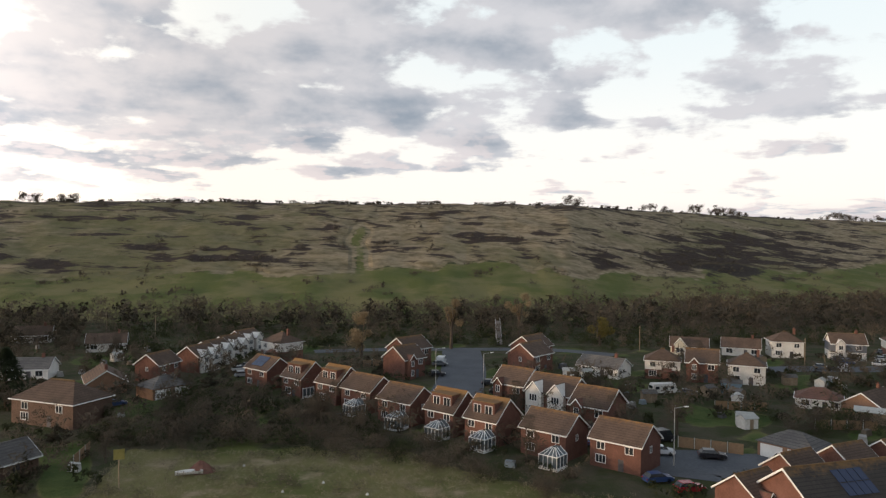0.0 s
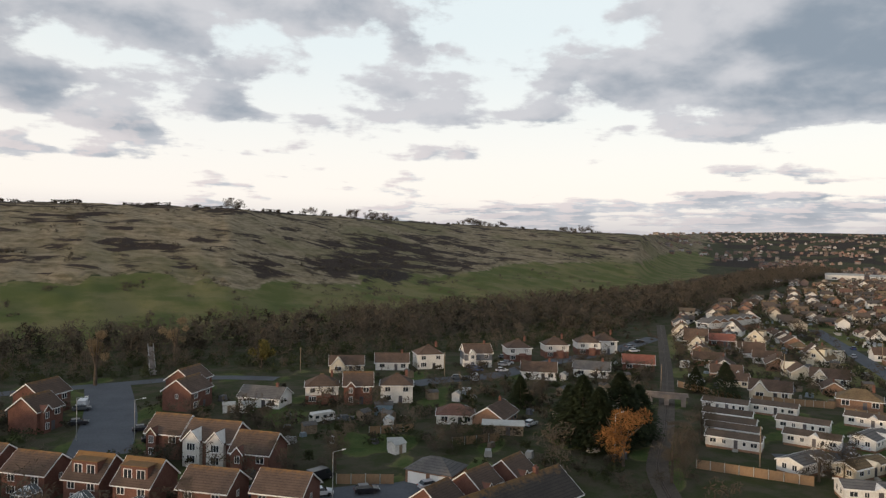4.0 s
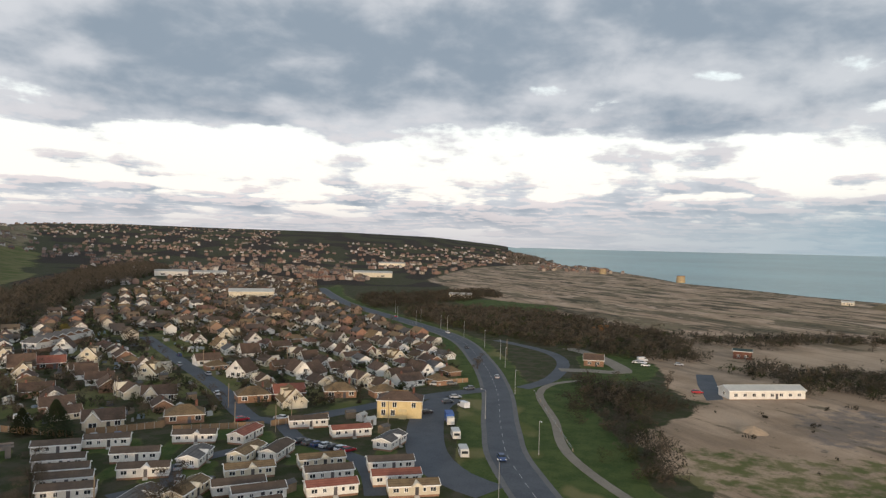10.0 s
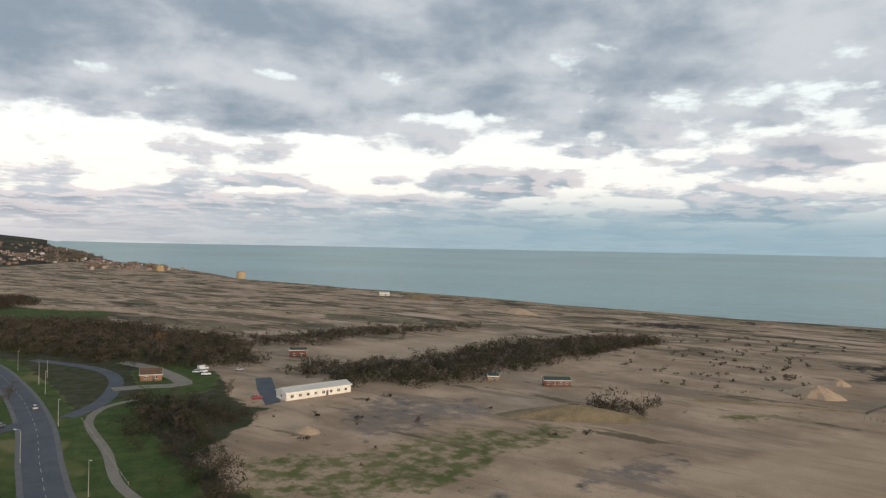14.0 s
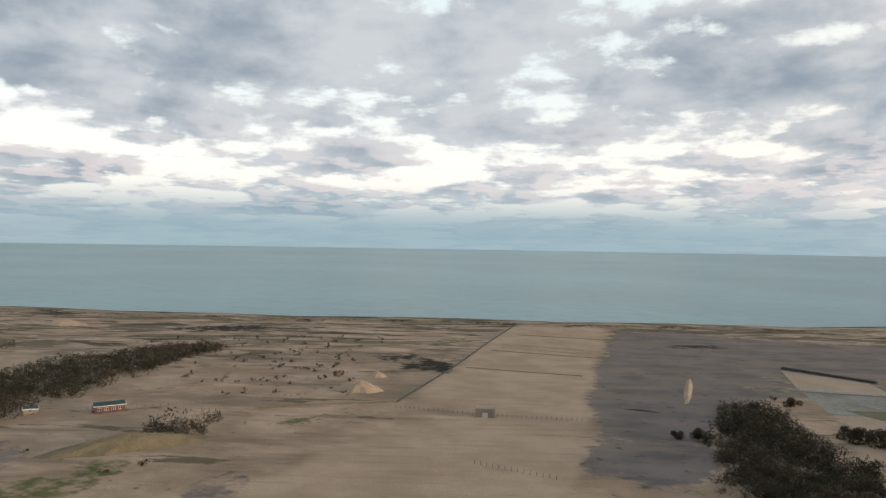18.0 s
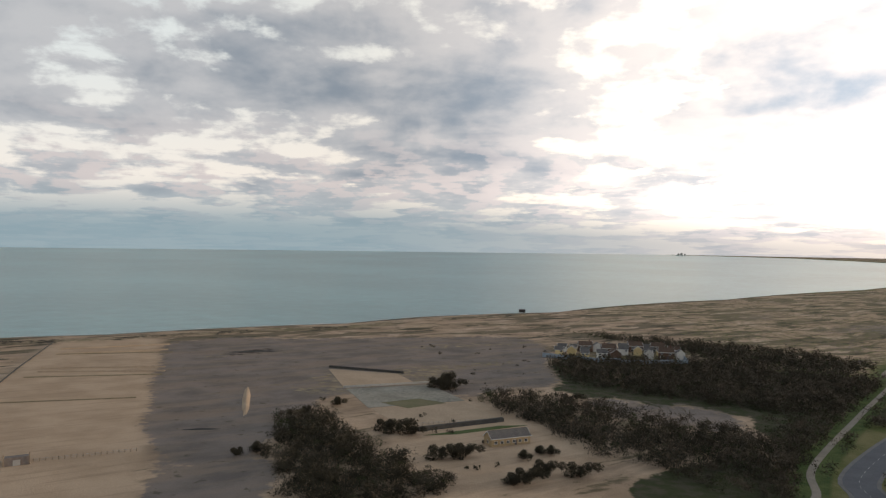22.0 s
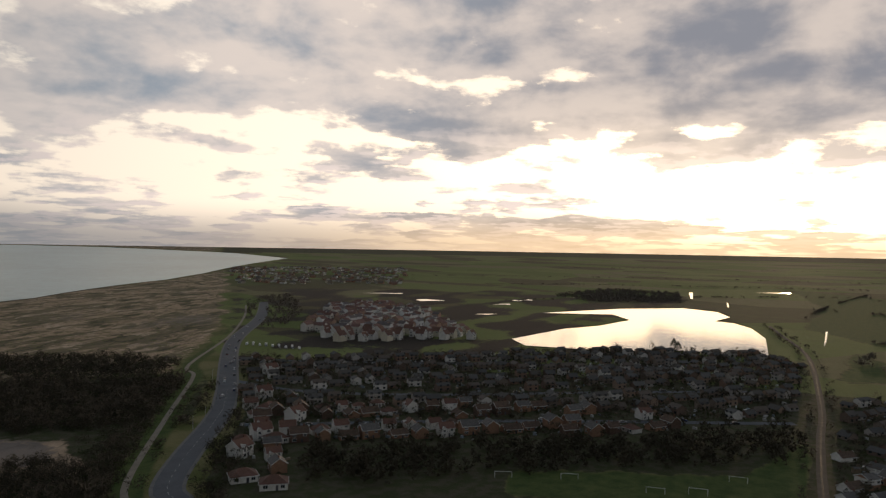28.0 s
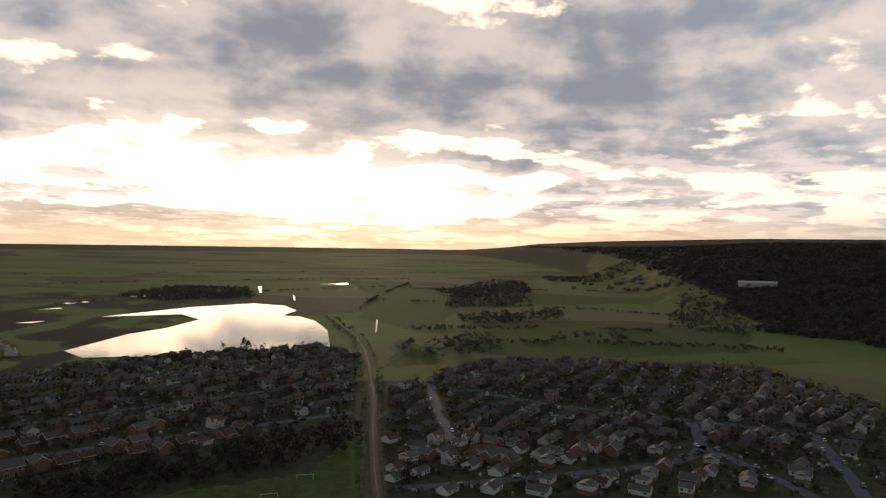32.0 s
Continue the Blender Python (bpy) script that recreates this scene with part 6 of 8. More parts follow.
# park homes
for kind, p, t in ((home_white, (160.2, 125.7), -8), (home_white, (152, 111.2), -8), (home_porch, (142.5, 101.9), -8), (home_porch, (171.1, 106.9), -8),
                   (home_white, (151.3, 133.5), -8), (home_white, (141.9, 124.4), -8), (home_white, (136.1, 118.5), -8), (home_white, (131.3, 113.6), -8), (home_white, (125.5, 108.1), -8),
                   (home_grey, (154.6, 96.4), 70), (home_red, (177.1, 95.1), 62), (home_cream, (161.6, 86.3), 62), (home_white, (165.6, 80), 66),
                   (home_cream, (149.7, 79.3), 8), (home_white, (139.2, 76.3), 8), (home_cream, (161.8, 66.4), 12), (home_white, (153.4, 61.1), 12), (home_red, (144.3, 56.7), 12),
                   (home_red, (189.6, 69.2), 14), (home_white, (195.4, 84.7), 8), (home_grey, (183.5, 55.5), 66), (home_white, (164.8, 49.6), 10), (home_red, (155.4, 45.3), 10), (home_cream, (149.7, 39.6), 10),
                   (home_grey, (125.4, 91.2), 60), (home_cream, (133, 84.8), 60), (home_grey, (121.8, 75.7), 20), (home_white, (136.7, 70.2), 12), (home_white, (128.7, 67), 12)):
    put(kind, p, face_to(p) + t, 0.86, 6)

# yellow public house
pub = house("two-storey yellow rendered public house with brown roof", "public house", "public_house", L=14, D=9, e=5.6, rise=2.2, hip=True, wall=YELLOW,
            front=[(-5, 3.5, 1.3, 1.5), (-1.5, 3.5, 1.3, 1.5), (4.5, 3.5, 1.3, 1.5), (-5, 0.9, 1.3, 1.7), (-2, 0.9, 1.3, 1.7)], back=two(14), sides=[(0, 3.5, 1.2, 1.5), (-2, 0.9, 1.2, 1.6)], porch=True)
PUB = (218, 62.9)
pub.matrix_basis = spot(*PUB, face_to(PUB) - 4)
take(*PUB, 16)

# the bungalow estate
EAST_HEADING = az_of(PUB_ROAD[7][0] - PUB_ROAD[5][0], PUB_ROAD[7][1] - PUB_ROAD[5][1])
for kind, p, t in ((chalet, (259.5, 141.8), 60), (chalet, (264.7, 114), 60), (bung_red, (229, 107.1), 10), (bung_brick, (221.6, 116.8), 10), (bung_brick, (238.3, 91.5), 5), (chalet2, (353.2, 200.1), 60),
                   (chalet, (283.5, 246.5), 80), (chalet, (238.4, 227.7), 0), (chalet2, (267.1, 219.7), 80), (bung_red, (248.7, 222.8), 0), (bung_cross, (211.8, 146.4), 0), (chalet2, (243.8, 173.1), 70),
                   (bung_cross, (176.9, 140.4), 0), (bung_brick, (190.2, 122.5), 0)):
    put(kind, p, face_to(p) + t)
EAST_LEFT = settle([bung_white, bung_brick, bung_cross, bung_dark, bung_grey, bung_white, bung_brick, chalet, bung_dark, bung_cross, bung_dull, chalet2], plots(EAST, EAST_HEADING, 18.5, 13.0, 5), 84, 5, size=(0.74, 0.96))
far_houses("estate_houses", "rows of bungalows farther along the estate", EAST_LEFT, 15, (2.6, 2.6, 2.6, 5.0), 0.84, EAST_WALL, EAST_ROOF)

# the western estates
WEST = [(-376.3, -532.6), (-231.3, -318.9), (-183.6, -256.4), (-194.3, -239.3), (-235.9, -276.3), (-283.6, -222.1), (-355.3, -163.5), (-444.2, -100.7), (-661, -139.6), (-728.9, -196.1), (-585.7, -356.5), (-400.2, -475)]
for kind, p, t in ((bung_dull, (-368.8, -477.4), 40), (west_white, (-340.6, -436.6), 30), (west_white, (-285.4, -371.3), 20), (bung_dull, (-266.4, -341.5), 60), (west_white, (-226.6, -294.7), 20), (west_white, (-261.8, -311.2), 50),
                   (bung_dull, (-226.6, -283), 20), (west_white, (-201.6, -276.7), 50), (bung_dull, (-182.3, -247.1), 10), (bung_dull, (-185.3, -230.6), 0)):
    put(kind, p, face_to(p) + t, 1.05)
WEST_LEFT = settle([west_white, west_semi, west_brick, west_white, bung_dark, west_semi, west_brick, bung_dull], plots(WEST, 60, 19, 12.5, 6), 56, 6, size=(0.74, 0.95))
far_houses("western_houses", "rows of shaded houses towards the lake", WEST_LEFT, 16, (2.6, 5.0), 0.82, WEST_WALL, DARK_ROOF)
LAKESIDE = [(-534.5, -637.6), (-749, -822.8), (-864, -844.8), (-812.6, -692.2), (-608.4, -439.9), (-498.3, -536.6)]
LAKE_LEFT = settle([new_white, new_brick, new_white], plots(LAKESIDE, 100, 21, 15, 7, 0.85), 30, 7, size=(1.0, 1.25))
far_houses("lakeside_houses", "new estate of pale houses with red roofs by the lake", LAKE_LEFT, 17, (5.0, 7.2), 1.1, NEW_WALL, NEW_ROOF)
NORTH = [(-303.1, -49.1), (-519.4, -86.7), (-609.6, -48.8), (-662.7, -1.3), (-671.8, 50.7), (-658.6, 222.4), (-520.5, 254.6), (-333.2, 165.5)]
NORTH_LEFT = settle([west_semi, bung_grey, terrace_grey, terrace_grey, west_white, bung_white, bung_grey], plots(NORTH, 62, 18, 12, 8), 50, 8, size=(0.74, 0.88))
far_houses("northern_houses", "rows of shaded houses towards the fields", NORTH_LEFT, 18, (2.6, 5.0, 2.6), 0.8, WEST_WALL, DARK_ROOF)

# the far town on its slopes
rng = random.Random(31)
TOWN = []
for _ in range(6500):
    a, r = rng.uniform(-88, -41), 850 + 3300 * rng.random() ** 1.25
    q = way(a, 0) * r
    foot = float(np.interp(a, HILL[:, 0], HILL[:, 1]))
    if a > -50 and r < 1500 or inside(RANGE, q.x, q.y) or sea_depth(q.x, q.y) > -40 or waves(q.x, q.y, 300, 5) + 0.5 * waves(q.x, q.y, 130, 14) < -0.02 or inside(EAST, q.x, q.y):
        continue
    if a < -72 and r < 1250 or off_line(MAIN_ROAD, q.x, q.y) < 14 or (a < -62 and r < 1000):
        continue
    if a < -64 and z_at(q.x, q.y) > 44 + 16 * waves(q.x, q.y, 400, 6) or rng.random() < 0.25:
        continue
    TOWN.append((q.x, q.y, 30 + 90 * rng.randrange(4) + rng.uniform(-12, 12)))
far_houses("hillside_town", "distant town of pale and brick houses on wooded slopes", TOWN[:1500], 19, (5.0, 2.6, 5.0), 0.92, TOWN_WALL)
SEAFRONT = [(*(way(rng.uniform(-91.5, -84.5), 0) * rng.uniform(1550, 2150))[:2], rng.uniform(0, 360)) for _ in range(130)]
SEAFRONT = [s for s in SEAFRONT if sea_depth(s[0], s[1]) < -45]
far_houses("seafront_houses", "pale houses and sheds along the distant seafront", SEAFRONT, 20, (5.0, 4.0), 0.95, TOWN_WALL)
SHORE_TOWN = [(*(way(rng.uniform(-228, -214.5), 0) * rng.uniform(1750, 2700))[:2], rng.uniform(0, 360)) for _ in range(330)]
SHORE_TOWN = [s for s in SHORE_TOWN if sea_depth(s[0], s[1]) < -40]
far_houses("bay_houses", "low houses and chalets of the village on the bay", SHORE_TOWN, 21, (2.6, 3.2), 1.2)

VILLAGE = [(-1771.4, 140.6), (-1686, 246.5), (-1513.2, 324.2), (-1475, 359.9), (-1636.8, 393.8), (-1934.1, 322.2), (-1998.4, 207.9)]
far_houses("field_village", "small village of pale houses below the wooded hill", [(x, y, 37 * i % 360) for i, (x, y) in enumerate(strew(VILLAGE, 44, 22))], 22, (2.6, 5.0), 1.1, TOWN_WALL)

# ---------------------------------------------------------------- woods and scrub
BANK = [(-124.4, 264.5), (-48.9, 270.7), (35.2, 271.3), (116.1, 275.8), (208.4, 292.1), (218.2, 234.1), (202.4, 217.1), (173.3, 242.7), (100, 237.3), (28.8, 221.4), (-39.4, 218.5), (-99.6, 211.9)]
BELT = [(way(a, 0) * r)[:2] for a, r in ((-47, 520), (-50, 700), (-53, 900), (-56, 1250),
                                         (-54, 1500), (-50, 1150), (-47, 820), (-43, 650), (-38, 560), (-30, 465), (-20, 400), (-10, 345), (0, 318), (10, 312), (32, 345), (32, 215))] + [(-123, 261.6), (-48.4, 267.8), (34.9, 268.3), (114.6, 272.3), (205.7, 288.4), (218.2, 234.1), (230.3, 282.9), (332.2, 321.6), (534.8, 435.8)]
PLACES = [(RAILWAY, 5), (HILL_STREET, 8), (CANAL_ROAD, 6), (PUB_ROAD, 6), (MAIN_ROAD, 9), (LAYBY, 9), (CLOSE, 8), (COAST_PATH, 4), (LOOP_ROAD, 6), (RANGE_ROAD, 6), (GARAGE_COURT, 9)] + [(s, 5) for s in WEST_STREETS + NORTH_STREETS]
wood("canal_wood", "belt of bare brown winter trees along the canal", strew(BELT, 5.4, 3, 1.0, PLACES, 9), 3, TWIG, 340, 0.58, 9.0, 3.6, 0.4, 0.34, low=0.4, high=1.35, lobes=7)
wood("canal_pale", "pale bare trees standing in the canal wood", strew(BELT, 17, 5, 1.0, PLACES, 9), 5, TWIG3, 260, 0.5, 10.0, 2.8, 1.0, 0.3, low=0.6, high=1.3)
wood("canal_ivy", "dark ivied trees among the canal wood", strew(BELT, 13, 4, 1.0, PLACES), 4, SCRUB, 240, 0.6, 8.5, 3.0, 0.5)
wood("canal_green", "dull green bushes under the canal wood", strew(BELT, 12, 6, 1.0, PLACES, 9), 6, GREENB, 160, 0.6, 5.0, 3.2, 0.3)


def between_houses(pts, gap=5.5):
    """Those points that stand clear of the houses."""
    if not pts:
        return pts
    p = np.array(pts)
    ok = np.ones(len(p), bool)
    for a, b, *_ in TAKEN:
        ok &= (p[:, 0] - a) ** 2 + (p[:, 1] - b) ** 2 > gap ** 2
    return [tuple(q) for q in p[ok]]


wood("bank_trees", "bare trees between the canal road and the houses", between_houses(strew(BANK, 7.5, 11, 1.0, PLACES), 7), 11, TWIG, 260, 0.5, 6.5, 2.8, 0.4, 0.34, lobes=7, low=0.4, high=1.3)
wood("bank_bushes", "dull green bushes below the canal bank", between_houses(strew(BANK, 5.5, 12, 1.0, PLACES), 6), 12, GREENB, 150, 0.42, 2.8, 2.2, 0.1, 0.8, category="bushes", low=0.4, high=1.4)
SHRUB = dict(n=90, size=0.46, height=2.6, spread=1.7, base=0.2, lobes=4)
SMALL = dict(n=150, size=0.62, height=6.5, spread=2.6, base=1.2, lobes=6)
OLD = [(-148.7, 240.1), (-99.7, 228), (-45, 201.5), (34.1, 197.2), (215.7, 234.9), (172.4, 184.6), (87.6, 93), (76.1, 93.9), (56.8, 141.3), (27.1, 118.4), (31.4, 105.7), (60, 95), (-60, 95), (-59.6, 96.3)]
for k, (poly, g1, g2) in enumerate(((OLD, 6.0, 10), (EAST, 5.6, 11), (WEST, 5.8, 10), (NORTH, 5.8, 10), (LAKESIDE, 8, 18))):
    a = between_houses(strew(poly, g1, 40 + k, 1.0, PLACES))
    b = between_houses(strew(poly, g2, 50 + k, 1.0, PLACES))
    if poly is OLD:
        a, b = ([q for q in s if not inside(ESTATE_FIELD, *q)] for s in (a, b))
    wood("garden_shrubs", "clipped and straggling garden shrubs and hedges", a[::2], 60 + k, SCRUB, category="shrubs", **SHRUB)
    wood("green_shrubs", "dull green garden shrubs and hedges", a[1::2], 65 + k, GREENB, category="shrubs", **SHRUB)
    wood("garden_trees", "bare winter trees in the gardens", b, 70 + k, TWIG, thin=0.4, **SMALL)

HEDGE = [[(-62, 108.6), (-59.7, 117.6), (-56.6, 148.5), (-45.4, 163.2), (-14.5, 130.1), (1.9, 119.9), (17.6, 100.5), (13.8, 96), (-16.6, 116.1), (-33, 115.5), (-48.3, 114.8)],
         [(80.6, 145.5), (81.5, 130.3), (62.9, 126.8), (63.9, 139.5)], [(180.4, 201.5), (196, 197.8), (114.6, 109.7), (91.8, 89.8), (84.9, 91.7), (121.5, 125.2)]]
for k, poly in enumerate(HEDGE):
    wood("thicket", "tangled thicket of bare bushes and brambles", between_houses(strew(poly, 3.1, 80 + k, 1.0, PLACES, 4), 11), 80 + k, TWIG, 420, 0.28, 2.7, 2.2, 0.1, 0.34, category="bushes", low=0.4, high=1.5)
    wood("dark_bushes", "dark evergreen bushes in the thicket", between_houses(strew(poly, 4.6, 90 + k, 1.0, PLACES, 4), 10), 90 + k, GREENB, 420, 0.22, 2.5, 1.9, 0.1, 0.8, category="bushes", low=0.4, high=1.4)
wood("rough_grass", "tussocks of straw grass in the rough field", strew(ESTATE_FIELD, 1.35, 95), 95, REED, 30, 0.22, 0.55, 0.8, 0.05, 0.22, category="grass", lobes=3)
wood("bramble", "low brown brambles in the rough field", strew(ESTATE_FIELD, 4.2, 96), 96, TWIG, 90, 0.25, 0.9, 1.5, 0.1, 0.3, category="bushes", lobes=4)

RANGE_SCRUB = [[(347.4, -53.8), (299.4, -74.1), (295.5, -114.4), (340.4, -200.8), (394.7, -315.6), (430.6, -303.8), (413.7, -211.4), (358.8, -128.4), (353.7, -75)],
               [(298.7, 11.6), (297.3, 0.3), (263.4, -26.7), (247.6, -13.6), (180.7, -16.5), (168.6, -10.2), (220.1, -2.2)], [(592.2, 167.3), (593.2, 51.8), (452.4, -50.8), (365.1, -41.6), (369, 12.2), (421.3, 60.4), (502.7, 141.7)],
               [(453.1, -43.7), (504.7, -148.1), (503.2, -237.3), (472.5, -134.8), (426.1, -68.6)], [(74.8, -345.8), (56.9, -356.9), (20.5, -282.3), (-8.3, -253.2), (-6.5, -234), (43.5, -223.3), (61.6, -281.2)],
               [(-77.4, -484.7), (-87.7, -505.3), (-225.6, -524.3), (-165.4, -379), (-134.7, -421.5)], [(-20.2, -392.8), (-48.5, -380.2), (-71.9, -328.2), (-138.7, -314.3), (-120.9, -271.4), (-83.3, -283.1), (-59, -322.5)],
               [(-84.6, -549), (-194.1, -531.6), (-257.3, -445.7), (-184.4, -368.6), (-128.5, -402.6), (-80.4, -451.1)], [(-23.8, -407.5), (-78.6, -387.8), (-145.7, -312.7), (-148.4, -284.5), (-119.1, -232.1), (-62.3, -299), (-46.2, -344.5)],
               [(-129.1, -718.8), (-296.5, -602.7), (-320.7, -538.9), (-288.9, -502.4), (-206.6, -566.9)], [(687.2, 239.4), (719.8, 203.6), (837.8, 140), (745.8, 108.6), (592.2, 167.3), (553, 192.4)],
               [(247.2, -166.9), (239.3, -191.3), (217.4, -158.5), (230.5, -153.7)], [(-217.9, -610.7), (-300.6, -525.9), (-258.8, -436.5), (-194.4, -363.9), (-146.4, -403.8)], [(-120.2, -327.9), (-141.4, -308.7), (-180, -338.6), (-138.1, -265.2), (-109.6, -297.4)],
               [(-233, -470.1), (-300, -480), (-245, -389.5), (-152, -283), (-120, -233), (-112, -238)],
               [(-242.5, -375.9), (-318.8, -457.1), (-244.4, -338.7), (-155.9, -213.4), (-144.8, -219)]]
for k, poly in enumerate(RANGE_SCRUB):
    far_off = min(math.hypot(*p) for p in poly) > 600
    wood("scrub", "dark gorse and thorn scrub", strew(poly, 8.0 if far_off else 4.6, 100 + k, 0.85, PLACES, 15), 100 + k, SCRUB, 90 if far_off else 300, 0.6 if far_off else 0.27, 3.0, 2.7, 0.1, 0.8, category="scrub", low=0.3, high=2.0)
    wood("gorse", "dull green gorse in the scrub", strew(poly, 12 if far_off else 7.0, 110 + k, 0.9, PLACES, 15), 110 + k, GREENB, 90 if far_off else 200, 0.6 if far_off else 0.34, 3.0, 2.5, 0.1, 0.8, category="scrub", low=0.3, high=1.5)
    wood("thorn", "bare brown thorn bushes in the scrub", strew(poly, 11 if far_off else 6.5, 120 + k, 1.0, PLACES, 15), 120 + k, TWIG, 150, 0.6, 4.4, 2.4, 0.3, 0.36, category="scrub", low=0.5, high=1.7)
wood("range_grove", "dense grove of dark brown thorn beside the range", strew([(72, -342), (57, -353), (20.5, -282.3), (-6, -253), (-4, -226), (43.5, -224), (60, -281)], 4.6, 131, 1.0, PLACES, 4), 131, SCRUB, 420, 0.42, 4.6, 3.0, 0.1, 0.7, category="scrub", low=0.5, high=1.4, lobes=7)
for k, (poly, gap) in enumerate((([(317.7, -240), (299.7, -337), (216.9, -271.1), (267.3, -203.1)], 14), ([(283.5, -24), (271, -140.2), (200.9, -144.8), (187.8, -32.2)], 26), ([(83.4, -395.3), (15.7, -341.8), (16.3, -241.6), (-48.6, -256), (-36, -332.1)], 15),
                                 ([(20.8, -647.8), (-95.1, -593.5), (-36, -362.6), (9.7, -385.6)], 30), ([(481, -302.9), (362.9, -456.4), (241.8, -273.5), (337.9, -214.8)], 17))):
    wood("low_bushes", "scattered low dark bushes on the shingle", strew(poly, gap, 140 + k), 140 + k, SCRUB, 60, 0.35, 1.4, 1.3, 0.1, category="bushes", lobes=4, low=0.5, high=1.6)

ROADSIDE = [[(567.7, 160.3), (567.6, 49.5), (453.7, -36.6), (380.1, -37.1), (376.1, 6.8), (428.3, 61.4), (502.7, 141.7)], [(298.8, 10.5), (291.3, -2), (264.7, -14.3), (180.7, -16.5), (168.6, -10.2), (220.1, -3.9)],
            [(343.8, -56), (308.4, -76.3), (308.4, -119.2), (348.7, -205.6), (395.3, -311.9), (395, -202.1), (349.6, -125.2)]]
for k, poly in enumerate(ROADSIDE):
    wood("roadside_trees", "bare brown trees along the edge of the range", strew(poly, 8, 190 + k, 0.9, PLACES, 7), 190 + k, TWIG, 260, 0.5, 7.0 - 1.2 * k, 3.2, 0.3, 0.36, lobes=7, low=0.4, high=1.4)
    wood("roadside_bushes", "dull green bushes along the edge of the range", strew(poly, 8, 195 + k, 0.9, PLACES, 7), 195 + k, GREENB, 220, 0.42, 4.0, 2.8, 0.2, 0.8, category="bushes", lobes=6, low=0.4, high=1.4)

# thorn and lone trees on the hill, the crest's windblown trees
HILLTOP = [tuple((way(a, 0) * float(np.interp(a, HILL[:, 0], HILL[:, 2])) * k)[:2]) for a in np.arange(-39, 33, 0.5) for k in (0.985, 1.0, 1.02)]
rng = random.Random(77)
wood("crest_scrub", "low dark scrub along the crest of the hill", [q for q in HILLTOP if rng.random() < 0.5 and waves(q[0], q[1], 160, 12) > -0.1], 150, SCRUB, 60, 1.0, 2.0, 3.6, 0.1, category="scrub")
CREST = [tuple((way(a + rng.uniform(-0.2, 0.2), 0) * float(np.interp(a, HILL[:, 0], HILL[:, 2])))[:2]) for a in (-9.6, -15.6, -17, -19, -20.4, -21.4, -22, -22.6, -28, -28.7, -29.3, -30, -30.7, -31.3, -36, -36.8, -37.4, -38, 28, 30.5)]
wood("crest_trees", "bare trees on the skyline of the hill", CREST + [(x * 1.01 + 9, y * 1.01 + 3) for x, y in CREST], 151, TWIG, 3400, 0.40, 8.5, 4.6, 0.0, 0.7, lobes=12, low=0.5, high=1.25)
SLOPE = []
for _ in range(7000):
    a, s = rng.uniform(-44, 32), rng.uniform(0.12, 0.97)
    f, cr = float(np.interp(a, HILL[:, 0], HILL[:, 1])), float(np.interp(a, HILL[:, 0], HILL[:, 2]))
    q = way(a, 0) * (f + s * (cr - f))
    if waves(q.x, q.y, 45, 4) + 0.5 * waves(q.x, q.y, 120, 3) > 0.30 + 0.6 * (rng.random() < 0.5) - 0.35 * (-30 < a < -16 and s < 0.62):
        SLOPE.append((q.x, q.y))
wood("hill_thorn", "patches of dark thorn on the hillside", SLOPE, 152, TWIG, 40, 0.6, 1.6, 2.4, 0.1, 0.6, category="scrub", lobes=3, low=0.5, high=1.5)
WOODED = []
for _ in range(7000):
    a, s = rng.uniform(-299, -269), rng.random() ** 1.3
    f, cr = float(np.interp(a, HILL[:, 0], HILL[:, 1])), float(np.interp(a, HILL[:, 0], HILL[:, 2]))
    q = way(a, 0) * (f + s * (cr - f) * 1.05)
    if s > 0.12 + 0.12 * waves(q.x, q.y, 330, 9) + 0.05 * max(0, a + 288):
        WOODED.append((q.x, q.y))
wood("marsh_copse", "copse of bare trees on the peninsula of the lake", strew([(-1572.5, -760), (-1552, -588.4), (-1311, -485.6), (-1180.4, -613.6), (-1300.3, -754.4)], 11, 156, 1.0, (), 12), 156, FARWOOD, 60, 1.3, 5.0, 4.0, 0.2, category="trees", lobes=5, low=0.4)
wood("hanger_wood", "dark winter wood covering the far hillside", WOODED, 153, HANGER, 44, 1.9, 6.5, 6.0, 0.3, category="trees", lobes=5)
TOWN_TREES = []
for _ in range(9000):
    a, r = rng.uniform(-88, -42), 800 + 3700 * rng.random() ** 1.3
    q = way(a, 0) * r
    if not (inside(RANGE, q.x, q.y) or sea_depth(q.x, q.y) > -60 or inside(EAST, q.x, q.y) or off_line(MAIN_ROAD, q.x, q.y) < 16 or (a > -47 and r < 1400)):
        TOWN_TREES.append((q.x, q.y))
wood("town_trees", "winter trees among the distant houses", TOWN_TREES, 154, FARWOOD, 30, 2.4, 10.0, 6.0, 0.5, category="trees", lobes=4)
FIELD_HEDGES = []
for a0, r0, a1, r1 in ((-236, 1300, -262, 1750), (-258, 1350, -285, 1150), (-262, 1650, -280, 1700), (-225, 2200, -275, 2500), (-230, 1800, -262, 2050), (-262, 900, -281, 950), (-266, 780, -290, 840), (-240, 3000, -270, 3300), (-258, 1180, -262, 1900), (-270, 1000, -268, 1700)):
    for k in range(150):
        t = rng.random()
        q = way(a0 + (a1 - a0) * t, 0) * (r0 + (r1 - r0) * t + rng.uniform(-14, 14))
        if waves(q.x, q.y, 200, 11) > -0.2:
            FIELD_HEDGES.append((q.x, q.y))
wood("field_hedges", "dark hedgerows and copses across the marsh", FIELD_HEDGES, 155, FARWOOD, 40, 0.9, 3.4, 2.6, 0.2, category="hedges", lobes=4)

